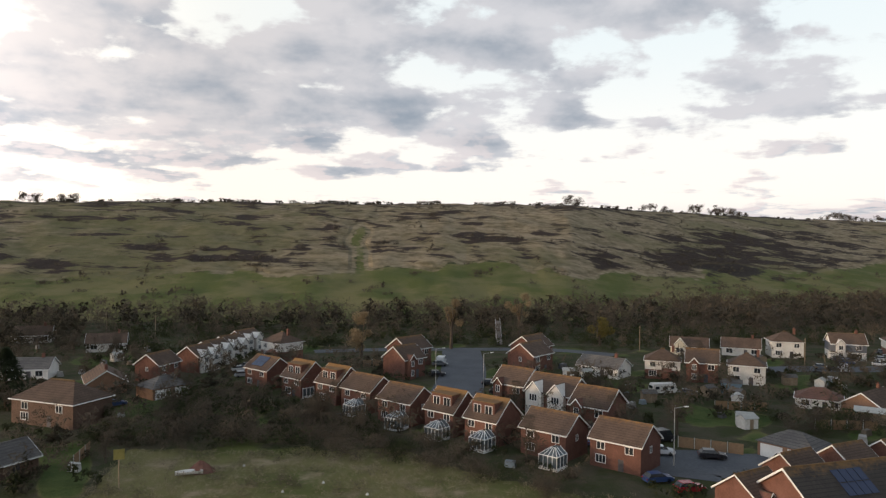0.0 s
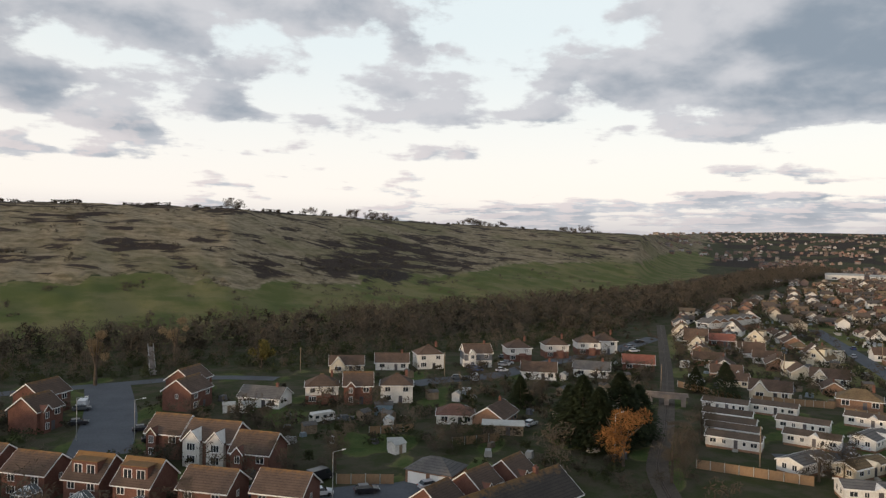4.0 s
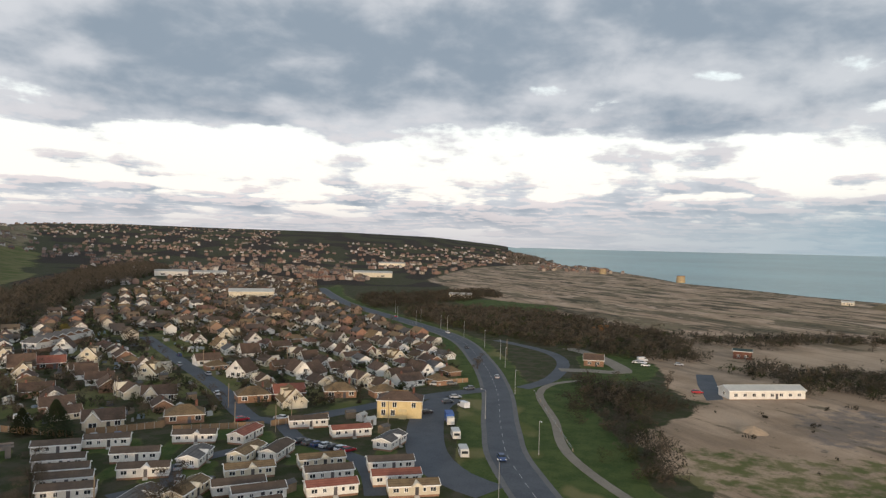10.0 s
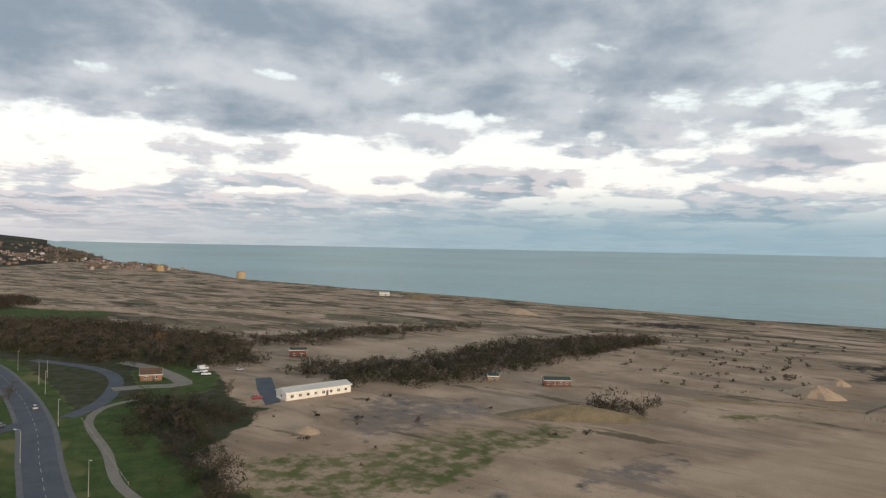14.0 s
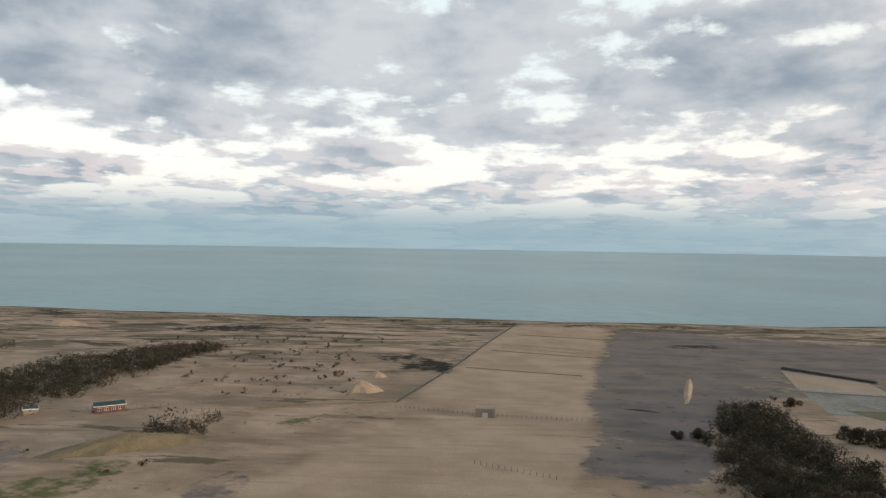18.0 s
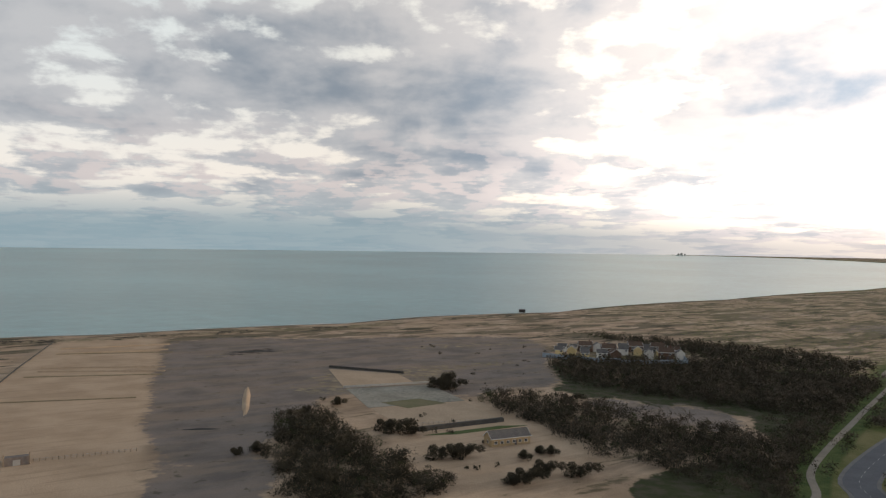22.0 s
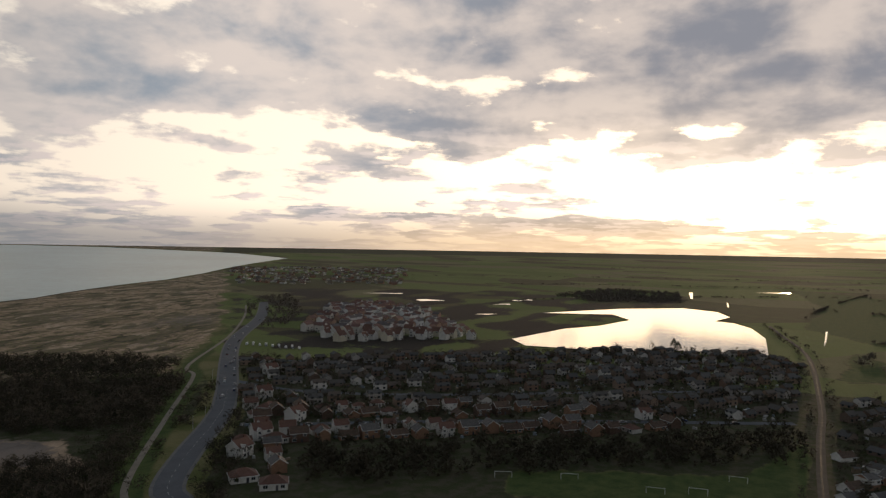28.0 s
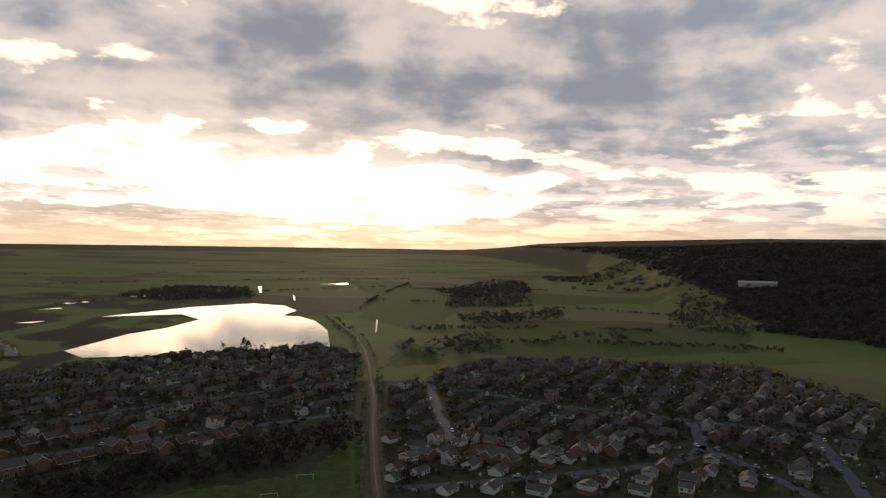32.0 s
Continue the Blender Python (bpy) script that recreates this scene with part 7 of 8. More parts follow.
COPSE_A = [(-1191.7, -108.6), (-1692, -136), (-2051.9, -56), (-1956.7, 34.3), (-1324.1, 29.2), (-1225.8, -32)]
COPSE_B = [(-988, -77.9), (-1103.3, 4.5), (-1230.5, 76.6), (-1046.9, 65.6), (-953.4, -24.2)]
COPSE_C = [(-981.6, 207.9), (-1354.3, 308.4), (-1815.5, 507.3), (-1753, 565.8), (-906.5, 293.6), (-941.6, 252.1)]
COPSES = [[(-1606, -170.4), (-1945.6, 37.8), (-1600, 42.3), (-1362, -94.5)], [(-1081.8, -82.1), (-1120.9, 74.3), (-1048.7, 83), (-991.7, -67.9)], [(-728.3, -113.4), (-869.5, -34.5), (-711, 1.6), (-661.6, -92.6)], [(-2287.9, 89.2), (-2325.2, 390.1), (-2038.5, 342.3), (-2034.2, 106.1)],
          [(-759.1, -1039.7), (-865, -1075.5), (-693.3, -818.2), (-521.7, -661.4), (-506.3, -690.5)], [(-851.8, 46.3), (-878.8, 149.1), (-823, 139.8), (-805.1, 43.9)],
          COPSE_A, COPSE_B, COPSE_C]
for k, poly in enumerate(COPSES):
    wood("copse", "copse of bare trees between the fields", strew(poly, 12, 170 + k, 1.0, PLACES, 10), 170 + k, FARWOOD, 60, 1.2, 6.5, 4.0, 0.2, category="trees", lobes=5, low=0.4)
for k, poly in enumerate((WEST, NORTH)):
    wood("dark_garden_trees", "dark evergreen trees between the houses", between_houses([q for q in strew(poly, 10.5, 180 + k, 1.0, PLACES) if waves(q[0], q[1], 90, 15 + k) > 0.2], 5.5), 180 + k, SCRUB, 160, 0.6, 6.0, 2.6, 0.4)
FIELD_TREES = [(-226.9, -265.3), (-276.9, -209.9), (-337.2, -154.9), (-426.1, -96.4), (-402.2, -83.3), (-360.1, -80.8), (-298.9, -136.7), (-250.4, -179.9), (-211, -200.2), (-199.5, -232.2)]
wood("field_trees", "dark trees and hedges round the playing field", strew(FIELD_TREES, 5.2, 160, 1.0, PLACES, 6), 160, SCRUB, 150, 0.7, 7.0, 3.2, 0.3, lobes=6, low=0.5, high=1.3)
RAIL_SIDE = []
pts = smooth_line(RAILWAY, 4)
for i, p in enumerate(pts[:-1]):
    d = (pts[i + 1] - p).normalized()
    q = p + Vector((-d.y, d.x)) * rng.choice((-1, 1)) * rng.uniform(4, 9)
    if rng.random() < 0.75 and q.length > 80:
        RAIL_SIDE.append((q.x, q.y))
wood("lineside_bushes", "bare bushes along the railway", RAIL_SIDE, 161, TWIG, 130, 0.5, 3.2, 2.0, 0.1, 0.6, category="bushes", low=0.4, high=1.4)
CLUTTER = island_colours("garden clutter", [(0.45, 0.45, 0.43), (0.20, 0.24, 0.27), (0.30, 0.29, 0.27), (0.20, 0.15, 0.10), (0.50, 0.50, 0.50), (0.10, 0.10, 0.11), (0.14, 0.11, 0.08)], 0.6)
c = Shape()
for k, (poly, gap) in enumerate(((EAST, 9.5), (WEST, 9.5), (NORTH, 9.5), (OLD, 14))):
    for q in between_houses(strew(poly, gap, 170 + k, 0.8, PLACES), 5.5):
        if inside(ESTATE_FIELD, *q) or any(inside(h, *q) for h in HEDGE):
            continue
        w, d, h, a = rng.uniform(0.5, 1.5), rng.uniform(0.4, 0.9), rng.uniform(0.7, 1.5), rng.uniform(0, 3.14)
        m = spot(*q) @ Matrix.Rotation(a, 4, "Z")
        ring = [(-w, -d), (w, -d), (w, d), (-w, d)]
        c.solid([m @ Vector((u, v, -0.2)) for u, v in ring], [m @ Vector((u * 0.9, v * 0.7, h)) for u, v in ring])
tagged(new("garden_clutter", c.mesh("garden_clutter", [CLUTTER])), "small greenhouses, bins, covers and lean-tos in the gardens", "clutter", "", "stuff")

# ---------------------------------------------------------------- lone trees
weeping = tree("willow", "pale weeping willow without leaves", 5, TWIG2, 12.5, 3.6, 4200, 0.34, 1.0, 0.5)
weeping.matrix_basis = spot(*(-23.7, 210.5))
pale = tree("poplar", "tall pale bare poplar beside the road", 6, TWIG2, 17, 3.0, 3600, 0.36, 3.0, 0.34, 10, 8)
pale.matrix_basis = spot(*(2.9, 227.9))
copy_thing(pale, spot(*(27.2, 253.4), 70))
yellow_tree = tree("catkin_tree", "tree yellow with catkins", 7, OLIVE, 9, 3.8, 2200, 0.32, 1.2)
yellow_tree.matrix_basis = spot(*(52.9, 239))
copy_thing(yellow_tree, spot(*(307.1, 268.8), 90))
copy_thing(yellow_tree, spot(*(-470.3, -33.2), 40))
autumn = tree("autumn_tree", "bushy tree with orange leaves beside dark conifers", 8, ORANGE, 11, 5.0, 3200, 0.34, 0.8, 0.5)
autumn.matrix_basis = spot(*(94.6, 108))
copy_thing(autumn, spot(*(455, 3.7), 30)).matrix_basis @= Matrix.Scale(0.6, 4)
fir = conifer("conifer", "tall dark evergreen conifer", 9, 15, 7.0, 3600)
fir.matrix_basis = spot(*(96.7, 123.6))
for p, k in (((104.1, 120.1), 1.05), ((96.4, 117.6), 0.9), ((96.8, 128.7), 0.8), ((111.6, 122.7), 0.8), ((161.1, 142.6), 0.72), ((103.6, 159), 0.55), ((-88.2, 144.3), 0.8), ((-695, -260.5), 0.55), ((105.1, 160.6), 0.4), ((162, 154.3), 0.5), ((-710.4, -270.9), 0.6)):
    copy_thing(fir, spot(*p, 57 * k)).matrix_basis @= Matrix.Scale(k, 4)
bare = tree("bare_tree", "bare brown winter tree", 10, TWIG, 9, 3.4, 2200, 0.42, 1.2, 0.2, limbs=2)
bare.matrix_basis = spot(*(35.3, 141.9))
for p, k in (((42.4, 128.1), 0.9), ((33.8, 154.3), 0.8), ((96, 96.4), 1.1), ((127.6, 84.5), 0.9), ((-21.7, 129.8), 0.9), ((-13.9, 124.5), 0.7), ((106.7, 104.5), 1.0), ((123.6, 115.5), 1.0), ((122.2, 85.9), 0.9), ((238, 94.6), 0.6), ((310.9, 54.8), 0.7),
             ((233.3, -84.7), 0.35), ((448.3, -147.5), 0.8), ((453.3, -29.4), 0.9), ((533.3, 54.1), 0.9), ((294.8, -24.9), 0.7), ((-75, -353.8), 0.9), ((-69.7, -368.6), 0.8), ((-688.7, -283.8), 0.7), ((-660, -308.5), 0.6)):
    copy_thing(bare, spot(*p, 200 * k)).matrix_basis @= Matrix.Scale(k, 4)
for k, q in enumerate(between_houses(strew(OLD, 26, 201, 1.0, PLACES), 7)[:40] + between_houses(strew(EAST, 42, 202, 1.0, PLACES), 7)[:40]):
    if not inside(ESTATE_FIELD, *q):
        copy_thing(bare, spot(*q, k * 47)).matrix_basis @= Matrix.Scale(0.5 + 0.35 * ((k * 7) % 10) / 10, 4)
round_bush = tree("bush", "rounded dark bush on the sand", 12, SCRUB, 3.2, 2.2, 1600, 0.22, 0.2, lobes=7, limbs=3, category="bush")
round_bush.matrix_basis = spot(*(-9.3, -281)) @ Matrix.Scale(1.5, 4)
for p, k in (((15.4, -318), 1.7), ((21, -321), 1.5), ((9, -315), 1.3), ((-4.5, -279), 1.6), ((-14, -284), 1.4), ((-36.8, -281), 1.0), ((-44, -289), 0.9), ((-48.5, -288), 1.0), ((-43.2, -263), 1.4), ((-39.5, -259), 1.1), ((-55.3, -260), 1.5), ((-34.9, -252.5), 1.4), ((-30, -249), 1.2),
             ((-5.6, -424), 2.2), ((-1, -427), 1.8), ((-10, -421), 1.6), ((51.1, -372), 1.2), ((63.8, -356), 0.8), ((69.3, -283.6), 1.2), ((76, -279), 0.9), ((-72.9, -386.1), 1.5)):
    copy_thing(round_bush, spot(*p, 130 * k)).matrix_basis @= Matrix.Diagonal((0.92 * k, 0.92 * k, 0.82 * k, 1))

# ---------------------------------------------------------------- the shooting range
SANDY = surface("raked sand", (0.36, 0.26, 0.17), (0.46, 0.335, 0.225), 0.8, 0.05, 0.95, 0.3, vary=0, place="World")
APRON = surface("worn concrete and thin turf", (0.20, 0.18, 0.14), (0.34, 0.31, 0.25), 0.5, 0.06, 0.95, 0.3, vary=0, place="World")
GREYSH = surface("grey shingle", (0.15, 0.13, 0.118), (0.22, 0.19, 0.17), 0.8, 0.05, 0.95, 0.3, vary=0, place="World")


def sheet(name, poly, mat, lift, label, category):
    c = Shape()
    c.solid([(px, py, z_at(px, py) - 0.3) for px, py in poly], [(px, py, z_at(px, py) + lift) for px, py in poly])
    return tagged(new(name, c.mesh(name, [mat])), label, category, "", "structure")


def counter(poly):
    """The corners in anticlockwise order."""
    a = sum(p[0] * q[1] - q[0] * p[1] for p, q in zip(poly, poly[1:] + poly[:1]))
    return poly if a > 0 else poly[::-1]


sheet("sand_square", counter([(75, -484), (27, -469.5), (14.5, -440), (54.8, -419.5)]), SANDY, 0.10, "small pale sand square", "sand")


def ridge_wall(name, p0, p1, h, w, mat, label, category, lift=0.0):
    """A straight bank or wall."""
    c = Shape()
    a, b = Vector(p0), Vector(p1)
    d = (b - a).normalized()
    s = Vector((-d.y, d.x)) * (w / 2)
    za, zb = z_at(*a) - 0.3, z_at(*b) - 0.3
    c.solid([(*(a + s), za), (*(a - s), za), (*(b - s), zb), (*(b + s), zb)],
            [(*(a + s * 0.5), za + h + 0.3), (*(a - s * 0.5), za + h + 0.3), (*(b - s * 0.5), zb + h + 0.3), (*(b + s * 0.5), zb + h + 0.3)])
    return tagged(new(name, c.mesh(name, [mat])), label, category)


TURFBANK = surface("turf bank", (0.17, 0.135, 0.072), (0.27, 0.205, 0.125), 1.5, 0.2, 0.95, 0.4)
DARKBANK = surface("dark bank", (0.045, 0.042, 0.04), (0.08, 0.075, 0.065), 1.5, 0.2, 0.95, 0.4)
ridge_wall("butt_wall", (55, -418.9), (5.6, -438.7), 1.2, 0.8, CONC, "long low pale concrete wall of the range butts", "wall")
sheet("concrete_apron", counter([(52.5, -415.5), (4.8, -433.6), (-15.7, -388.9), (34.4, -367.3)]), APRON, 0.08, "worn pale concrete and grass apron before the butts", "apron")
sheet("apron_turf", counter([(29.3, -380.1), (9.8, -392.1), (-5.7, -382), (14, -368.2)]), DRY, 0.14, "patch of dull grass on the apron", "grass")
sheet("sand_apron", counter([(33, -365.9), (-15.7, -386.2), (-31.9, -348.4), (11.4, -323.7)]), SANDY, 0.06, "smooth sand before the butts", "sand")
ridge_wall("butt_bank", (75.3, -490.1), (23, -471.1), 1.4, 2.5, DARKBANK, "long dark bank of the range butts", "bank")
ridge_wall("butt_bank", (6.8, -322.2), (-33.1, -344.1), 1.8, 3, DARKBANK, "dark bank behind a strip of grass", "bank")
sheet("butt_turf", counter([(4, -314.7), (-31.1, -334.3), (-43.8, -336.2), (-10.7, -317.8)]), TURF, 0.15, "green strip of turf by the butts", "grass")
ridge_wall("mantlet_wall", (238.3, -209.6), (220.6, -236.2), 0.5, 2.0, TURFBANK, "low dark bank across the sand", "bank")
ridge_wall("mantlet_wall", (220.6, -236.2), (199.5, -260.4), 0.5, 2.0, TURFBANK, "low dark bank across the sand", "bank")
for p, q in (((199.5, -260.4), (235.4, -362.2)), ((235.4, -362.2), (276.1, -465.6)), ((276.1, -465.6), (322.1, -589.4))):
    ridge_wall("mantlet_wall", p, q, 0.6, 1.0, DARKBANK, "low dark wall along the firing lane", "wall")
# Brown strips added across the lane, as dark sides to its pale ridges.
ridge_wall("lane_ditch", (227.5, -361.7), (161.2, -381.8), 0.35, 2.0, TURFBANK, "dark brown strip added across the firing lane for contrast", "bank")
ridge_wall("lane_ditch", (252.9, -433.5), (176, -452.7), 0.4, 3.0, TURFBANK, "dark brown strip added across the firing lane for contrast", "bank")
ridge_wall("lane_ditch", (284.1, -526.4), (205.8, -547.6), 0.4, 3.0, TURFBANK, "dark brown strip added across the firing lane for contrast", "bank")
for p, q in (((255.3, -452.6), (178.5, -464)), ((261, -466.1), (184.7, -479.5)), ((295.4, -552), (225.1, -590)), ((284.9, -526.9), (214.3, -559))):
    ridge_wall("sand_bar", p, q, 0.8, 3.0, SANDY, "low ridge of pale sand across the lane", "sand bank")


def mound(name, p, rx, ry, h, rz, mat, label, category="mound", steep=1.0):
    c = Shape()
    n, m = 20, 7
    rings = []
    for j in range(m + 1):
        s = j / m
        rings.append([Vector((rx * s * math.cos(6.2832 * i / n) * (1 + 0.07 * math.sin(3.3 * i + 2 * j)), ry * s * math.sin(6.2832 * i / n) * (1 + 0.07 * math.cos(2.7 * i)),
                              h * (1 - s ** (1.3 * steep)) - 0.2 * s + 0.05 * h * math.sin(i * 1.9 + j))) for i in range(n)])
    top = Vector((0, 0, h))
    for i in range(n):
        k = (i + 1) % n
        c.face([top, rings[1][i], rings[1][k]])
        for j in range(1, m):
            c.face([rings[j][i], rings[j + 1][i], rings[j + 1][k], rings[j][k]])
    me = c.mesh(name, [mat])
    me.polygons.foreach_set("use_smooth", [True] * len(me.polygons))
    o = tagged(new(name, me), label, category)
    o.matrix_basis = spot(*p, rz)
    return o


mound("sand_mound", (232.3, -270.8), 13, 9, 5.0, 20, SANDY, "bare cone of pale sand on the range")
mound("sand_mound", (248.6, -304.4), 6, 4, 3.0, 20, SANDY, "small heap of pale sand on the range")
mound("sand_bar_mound", (101.4, -380.8), 2.4, 42, 1.0, az_of(*(102.2, -383.6)), SANDY, "narrow bar of pale sand on grey shingle")
mound("turf_mound", (226.9, -144.5), 30, 9, 4.5, az_of(*(226.9, -144.5)) + 8, TURFBANK, "long turf-covered bank with a sandy end")
mound("turf_mound", (791.2, -275.8), 26, 12, 7, 30, TURFBANK, "turf-covered mound by the shore")
mound("turf_mound", (603.5, -313.7), 22, 9, 5, 30, SANDY, "low sandy mound near the shore")
mound("sand_heap", (233.5, -45.6), 6, 4, 1.8, 30, SANDY, "small heap of dry grass and sand")
mound("dark_hollow", (103.7, -318.3), 11, 1.6, 0.5, az_of(*(103.7, -318.3)) - 8, DARKBANK, "dark strip of scrub on the shingle")
mound("dark_hollow", (144.7, -558.3), 26, 3, 0.8, az_of(*(144.7, -558.3)), DARKBANK, "dark strip of gorse on the shingle")


def hut(name, label, p, rz, L, D, e, rise, wall, roof, wins=4, chimney=False, hip=False):
    o = house(label, "hut", name, L=L, D=D, e=e, rise=rise, hip=hip, wall=wall, roof=roof, chimney=chimney,
              front=[(-L / 2 + (i + 0.7) * L / (wins + 0.4), 1.0, 1.4, 1.1) for i in range(wins)], back=[(-L / 4, 1.0, 1.4, 1.1), (L / 4, 1.0, 1.4, 1.1)], sides=[(0, 1.0, 1.3, 1.1)])
    o.matrix_basis = spot(*p, rz)
    return o


PALE_ROOF = surface("pale sheet roof", (0.36, 0.36, 0.33), (0.46, 0.455, 0.42), 2, 0.2, 0.6, 0.1)
GREEN_ROOF = surface("dark green felt roof", (0.03, 0.055, 0.05), (0.05, 0.075, 0.07), 2, 0.2, 0.8, 0.1)
SANDSTONE = surface("tan brick", (0.36, 0.27, 0.15), (0.46, 0.35, 0.21), 4, 0.4, 0.9, 0.2, stripe=5)
HL, HR = (282.4, -45.5), (292.7, -72.3)
sheet("tarmac_pad", counter([(332.5, -39.7), (333.6, -47.0), (280.1, -43.7), (275.7, -37.3), (306.6, -37.6)]), ASPHALT, 0.07, "dark tarmac pad beside the long hut", "tarmac")
hut("range_hut", "long white hut with pale roof and a row of windows", ((HL[0] + HR[0]) / 2 + 3, (HL[1] + HR[1]) / 2), math.degrees(math.atan2(HR[1] - HL[1], HR[0] - HL[0])), math.hypot(HR[0] - HL[0], HR[1] - HL[1]) + 2, 8, 3.2, 1.3, WHITE, PALE_ROOF, 8)
hut("range_office", "brick range hut with dark green roof", (282.3, -168.3), face_to((282.3, -168.3)) + 12, 12, 6, 3.0, 0.9, BRICK, GREEN_ROOF, 4)
LL, LR = (-23.7, -298.1), (-40.6, -305.7)
hut("long_hut", "long tan brick hut with dark tiled roof", ((LL[0] + LR[0]) / 2, (LL[1] + LR[1]) / 2 - 3), math.degrees(math.atan2(LR[1] - LL[1], LR[0] - LL[0])), math.hypot(LR[0] - LL[0], LR[1] - LL[1]), 7, 3.4, 2.4, SANDSTONE, TILE2, 6)
hut("gate_house", "small brick gatehouse with a tiled roof", (340.7, 4.9), face_to((340.7, 4.9)), 9, 7, 3, 2.2, BRICK2, TILE, 2)
hut("clinic_shed", "small pale shed among the scrub", (712.4, 146.8), face_to((712.4, 146.8)), 22, 9, 4, 1.5, CREAM, PALE_ROOF, 3)
hut("beach_lookout", "pale lookout building behind the beach", (842.4, -250.2), face_to((842.4, -250.2)), 12, 7, 3.2, 1.5, CREAM, PALE_ROOF, 3)
hut("range_store", "low dark store on the track", (301.3, -145.4), face_to((301.3, -145.4)), 5, 4, 2.4, 0.6, WOOD, GREEN_ROOF, 1)
hut("range_store", "red brick block at the head of a long wall", (391.9, -69.1), face_to((391.9, -69.1)), 9, 6, 4, 0.8, BRICK, GREEN_ROOF, 2)
for p, L, D, e in (((1072.4, 363.4), 60, 30, 7), ((599.9, 320.4), 40, 14, 7), ((916.3, 555.6), 45, 22, 6), ((906, 610.6), 45, 22, 6), ((-1252.4, 411.7), 60, 22, 7), ((1563.9, 485.5), 60, 25, 7)):
    o = house("large pale sheet-roofed warehouse", "warehouse", "warehouse", L=L, D=D, e=e, rise=2.5, wall=CREAM if e != 6 else WHITE, roof=PALE_ROOF, chimney=False, fine=False, doors=2,
              front=[(-L / 4, 1.2, 6, 2.0), (L / 4, 1.2, 6, 2.0)])
    o.matrix_basis = spot(*p, face_to(p))


def target_block():
    o = thing("target_bunker", "grey concrete target bunker with two posts", "bunker")
    c = Shape()
    c.solid([(-4.5, -2, -0.3), (4.5, -2, -0.3), (4.5, 2, -0.3), (-4.5, 2, -0.3)], [(-3.9, -1.6, 3.0), (3.9, -1.6, 3.0), (3.9, 1.6, 3.0), (-3.9, 1.6, 3.0)])
    part("block", c, GREYSH, o)
    for x in (-4.2, 4.2):
        c = Shape()
        c.tube((x, -2.2, -0.3), (x, -2.2, 4.6), 0.16, 0.14, 6)
        part("post", c, WOOD, o)
    c = Shape()
    c.box(-1.2, 1.2, -2.05, -1.7, 0, 2.0)
    part("shutter", c, STEEL, o)
    return o


target_block().matrix_basis = spot(*(153.2, -263), az_of(*(153.2, -263)))


def post_fence(p0, p1, n, h=1.3, label="low timber post and wire fence"):
    o = thing("post_fence", label, "fence")
    a, b = Vector(p0), Vector(p1)
    for i in range(n):
        q = a + (b - a) * (i / (n - 1))
        c = Shape()
        z = z_at(*q)
        c.box(q.x - 0.09, q.x + 0.09, q.y - 0.09, q.y + 0.09, z - 0.3, z + h)
        part("post", c, WOOD, o)
    for k in (0.4, 0.85):
        c = Shape()
        c.tube((*a, z_at(*a) + h * k), (*b, z_at(*b) + h * k), 0.03, 0.03, 4)
        part("wire", c, STEEL, o)
    return o


post_fence((193.2, -251.7), (157, -263.2), 18)
post_fence((148.9, -266.2), (117.1, -282.5), 18)
post_fence((120.4, -203.6), (91.4, -206), 14)
post_fence((278.7, -179.1), (243, -244.1), 24)
post_fence((7.5, -332.8), (-30.1, -344.7), 16)
post_fence((269.9, 25.5), (194, 7), 10, 0.9, "white-topped marker posts along the path")


def martello(p):
    o = thing("round_tower", "squat round brick coastal tower", "tower", "coastal towers")
    c = Shape()
    c.tube((0, 0, -0.5), (0, 0, 10.5), 7.6, 6.6, 20)
    part("drum", c, SANDSTONE, o)
    c = Shape()
    c.tube((0, 0, 10.5), (0, 0, 11.3), 6.9, 6.9, 20)
    part("parapet", c, BRICK2, o)
    c = Shape()
    c.box(-0.6, 0.6, -7.4, -6.6, 3.4, 5.4)
    part("doorway", c, DOOR, o)
    o.matrix_basis = spot(*p, az_of(*p))


martello((1250.6, -116.3))
martello((1520.1, 13.8))


def lookout(p):
    o = thing("range_lookout", "dark timber lookout on posts at the beach", "lookout")
    for x in (-2, 2):
        for y in (-2, 2):
            c = Shape()
            c.tube((x * 1.2, y * 1.2, -0.3), (x, y, 4), 0.2, 0.2, 6)
            part("leg", c, WOOD, o)
    c = Shape()
    c.box(-4, 4, -3, 3, 4, 7.5)
    part("cabin", c, DARKBANK, o)
    c = Shape()
    c.box(-4.5, 4.5, -3.5, 3.5, 7.5, 7.8)
    part("roof", c, TILE2, o)
    o.matrix_basis = spot(*p, az_of(*p))


lookout((-98.8, -910))



def power_station(p):
    o = thing("power_station", "distant pale blocks of a power station on the point", "power station")
    for x, w, h in ((-60, 42, 36), (0, 50, 44), (70, 36, 30)):
        c = Shape()
        c.box(x - w / 2, x + w / 2, -20, 20, -4, h)
        c.box(x - w / 4, x + w / 4, -14, 14, h, h + 6)
        part("block", c, PALE_ROOF, o)
    o.matrix_basis = spot(*p, az_of(*p)) @ Matrix.Scale(0.3, 4)


power_station(tuple((way(-197.9, 0) * 4870)[:2]))
shed_dark = house("low dark slate-roofed outbuilding at the edge of the field", "outbuilding", "outbuilding", L=9, D=6, e=2.6, rise=2.0, wall=DARKBRICK, roof=TILE2, chimney=False)
shed_dark.matrix_basis = spot(-63.5, 101.5, 65)

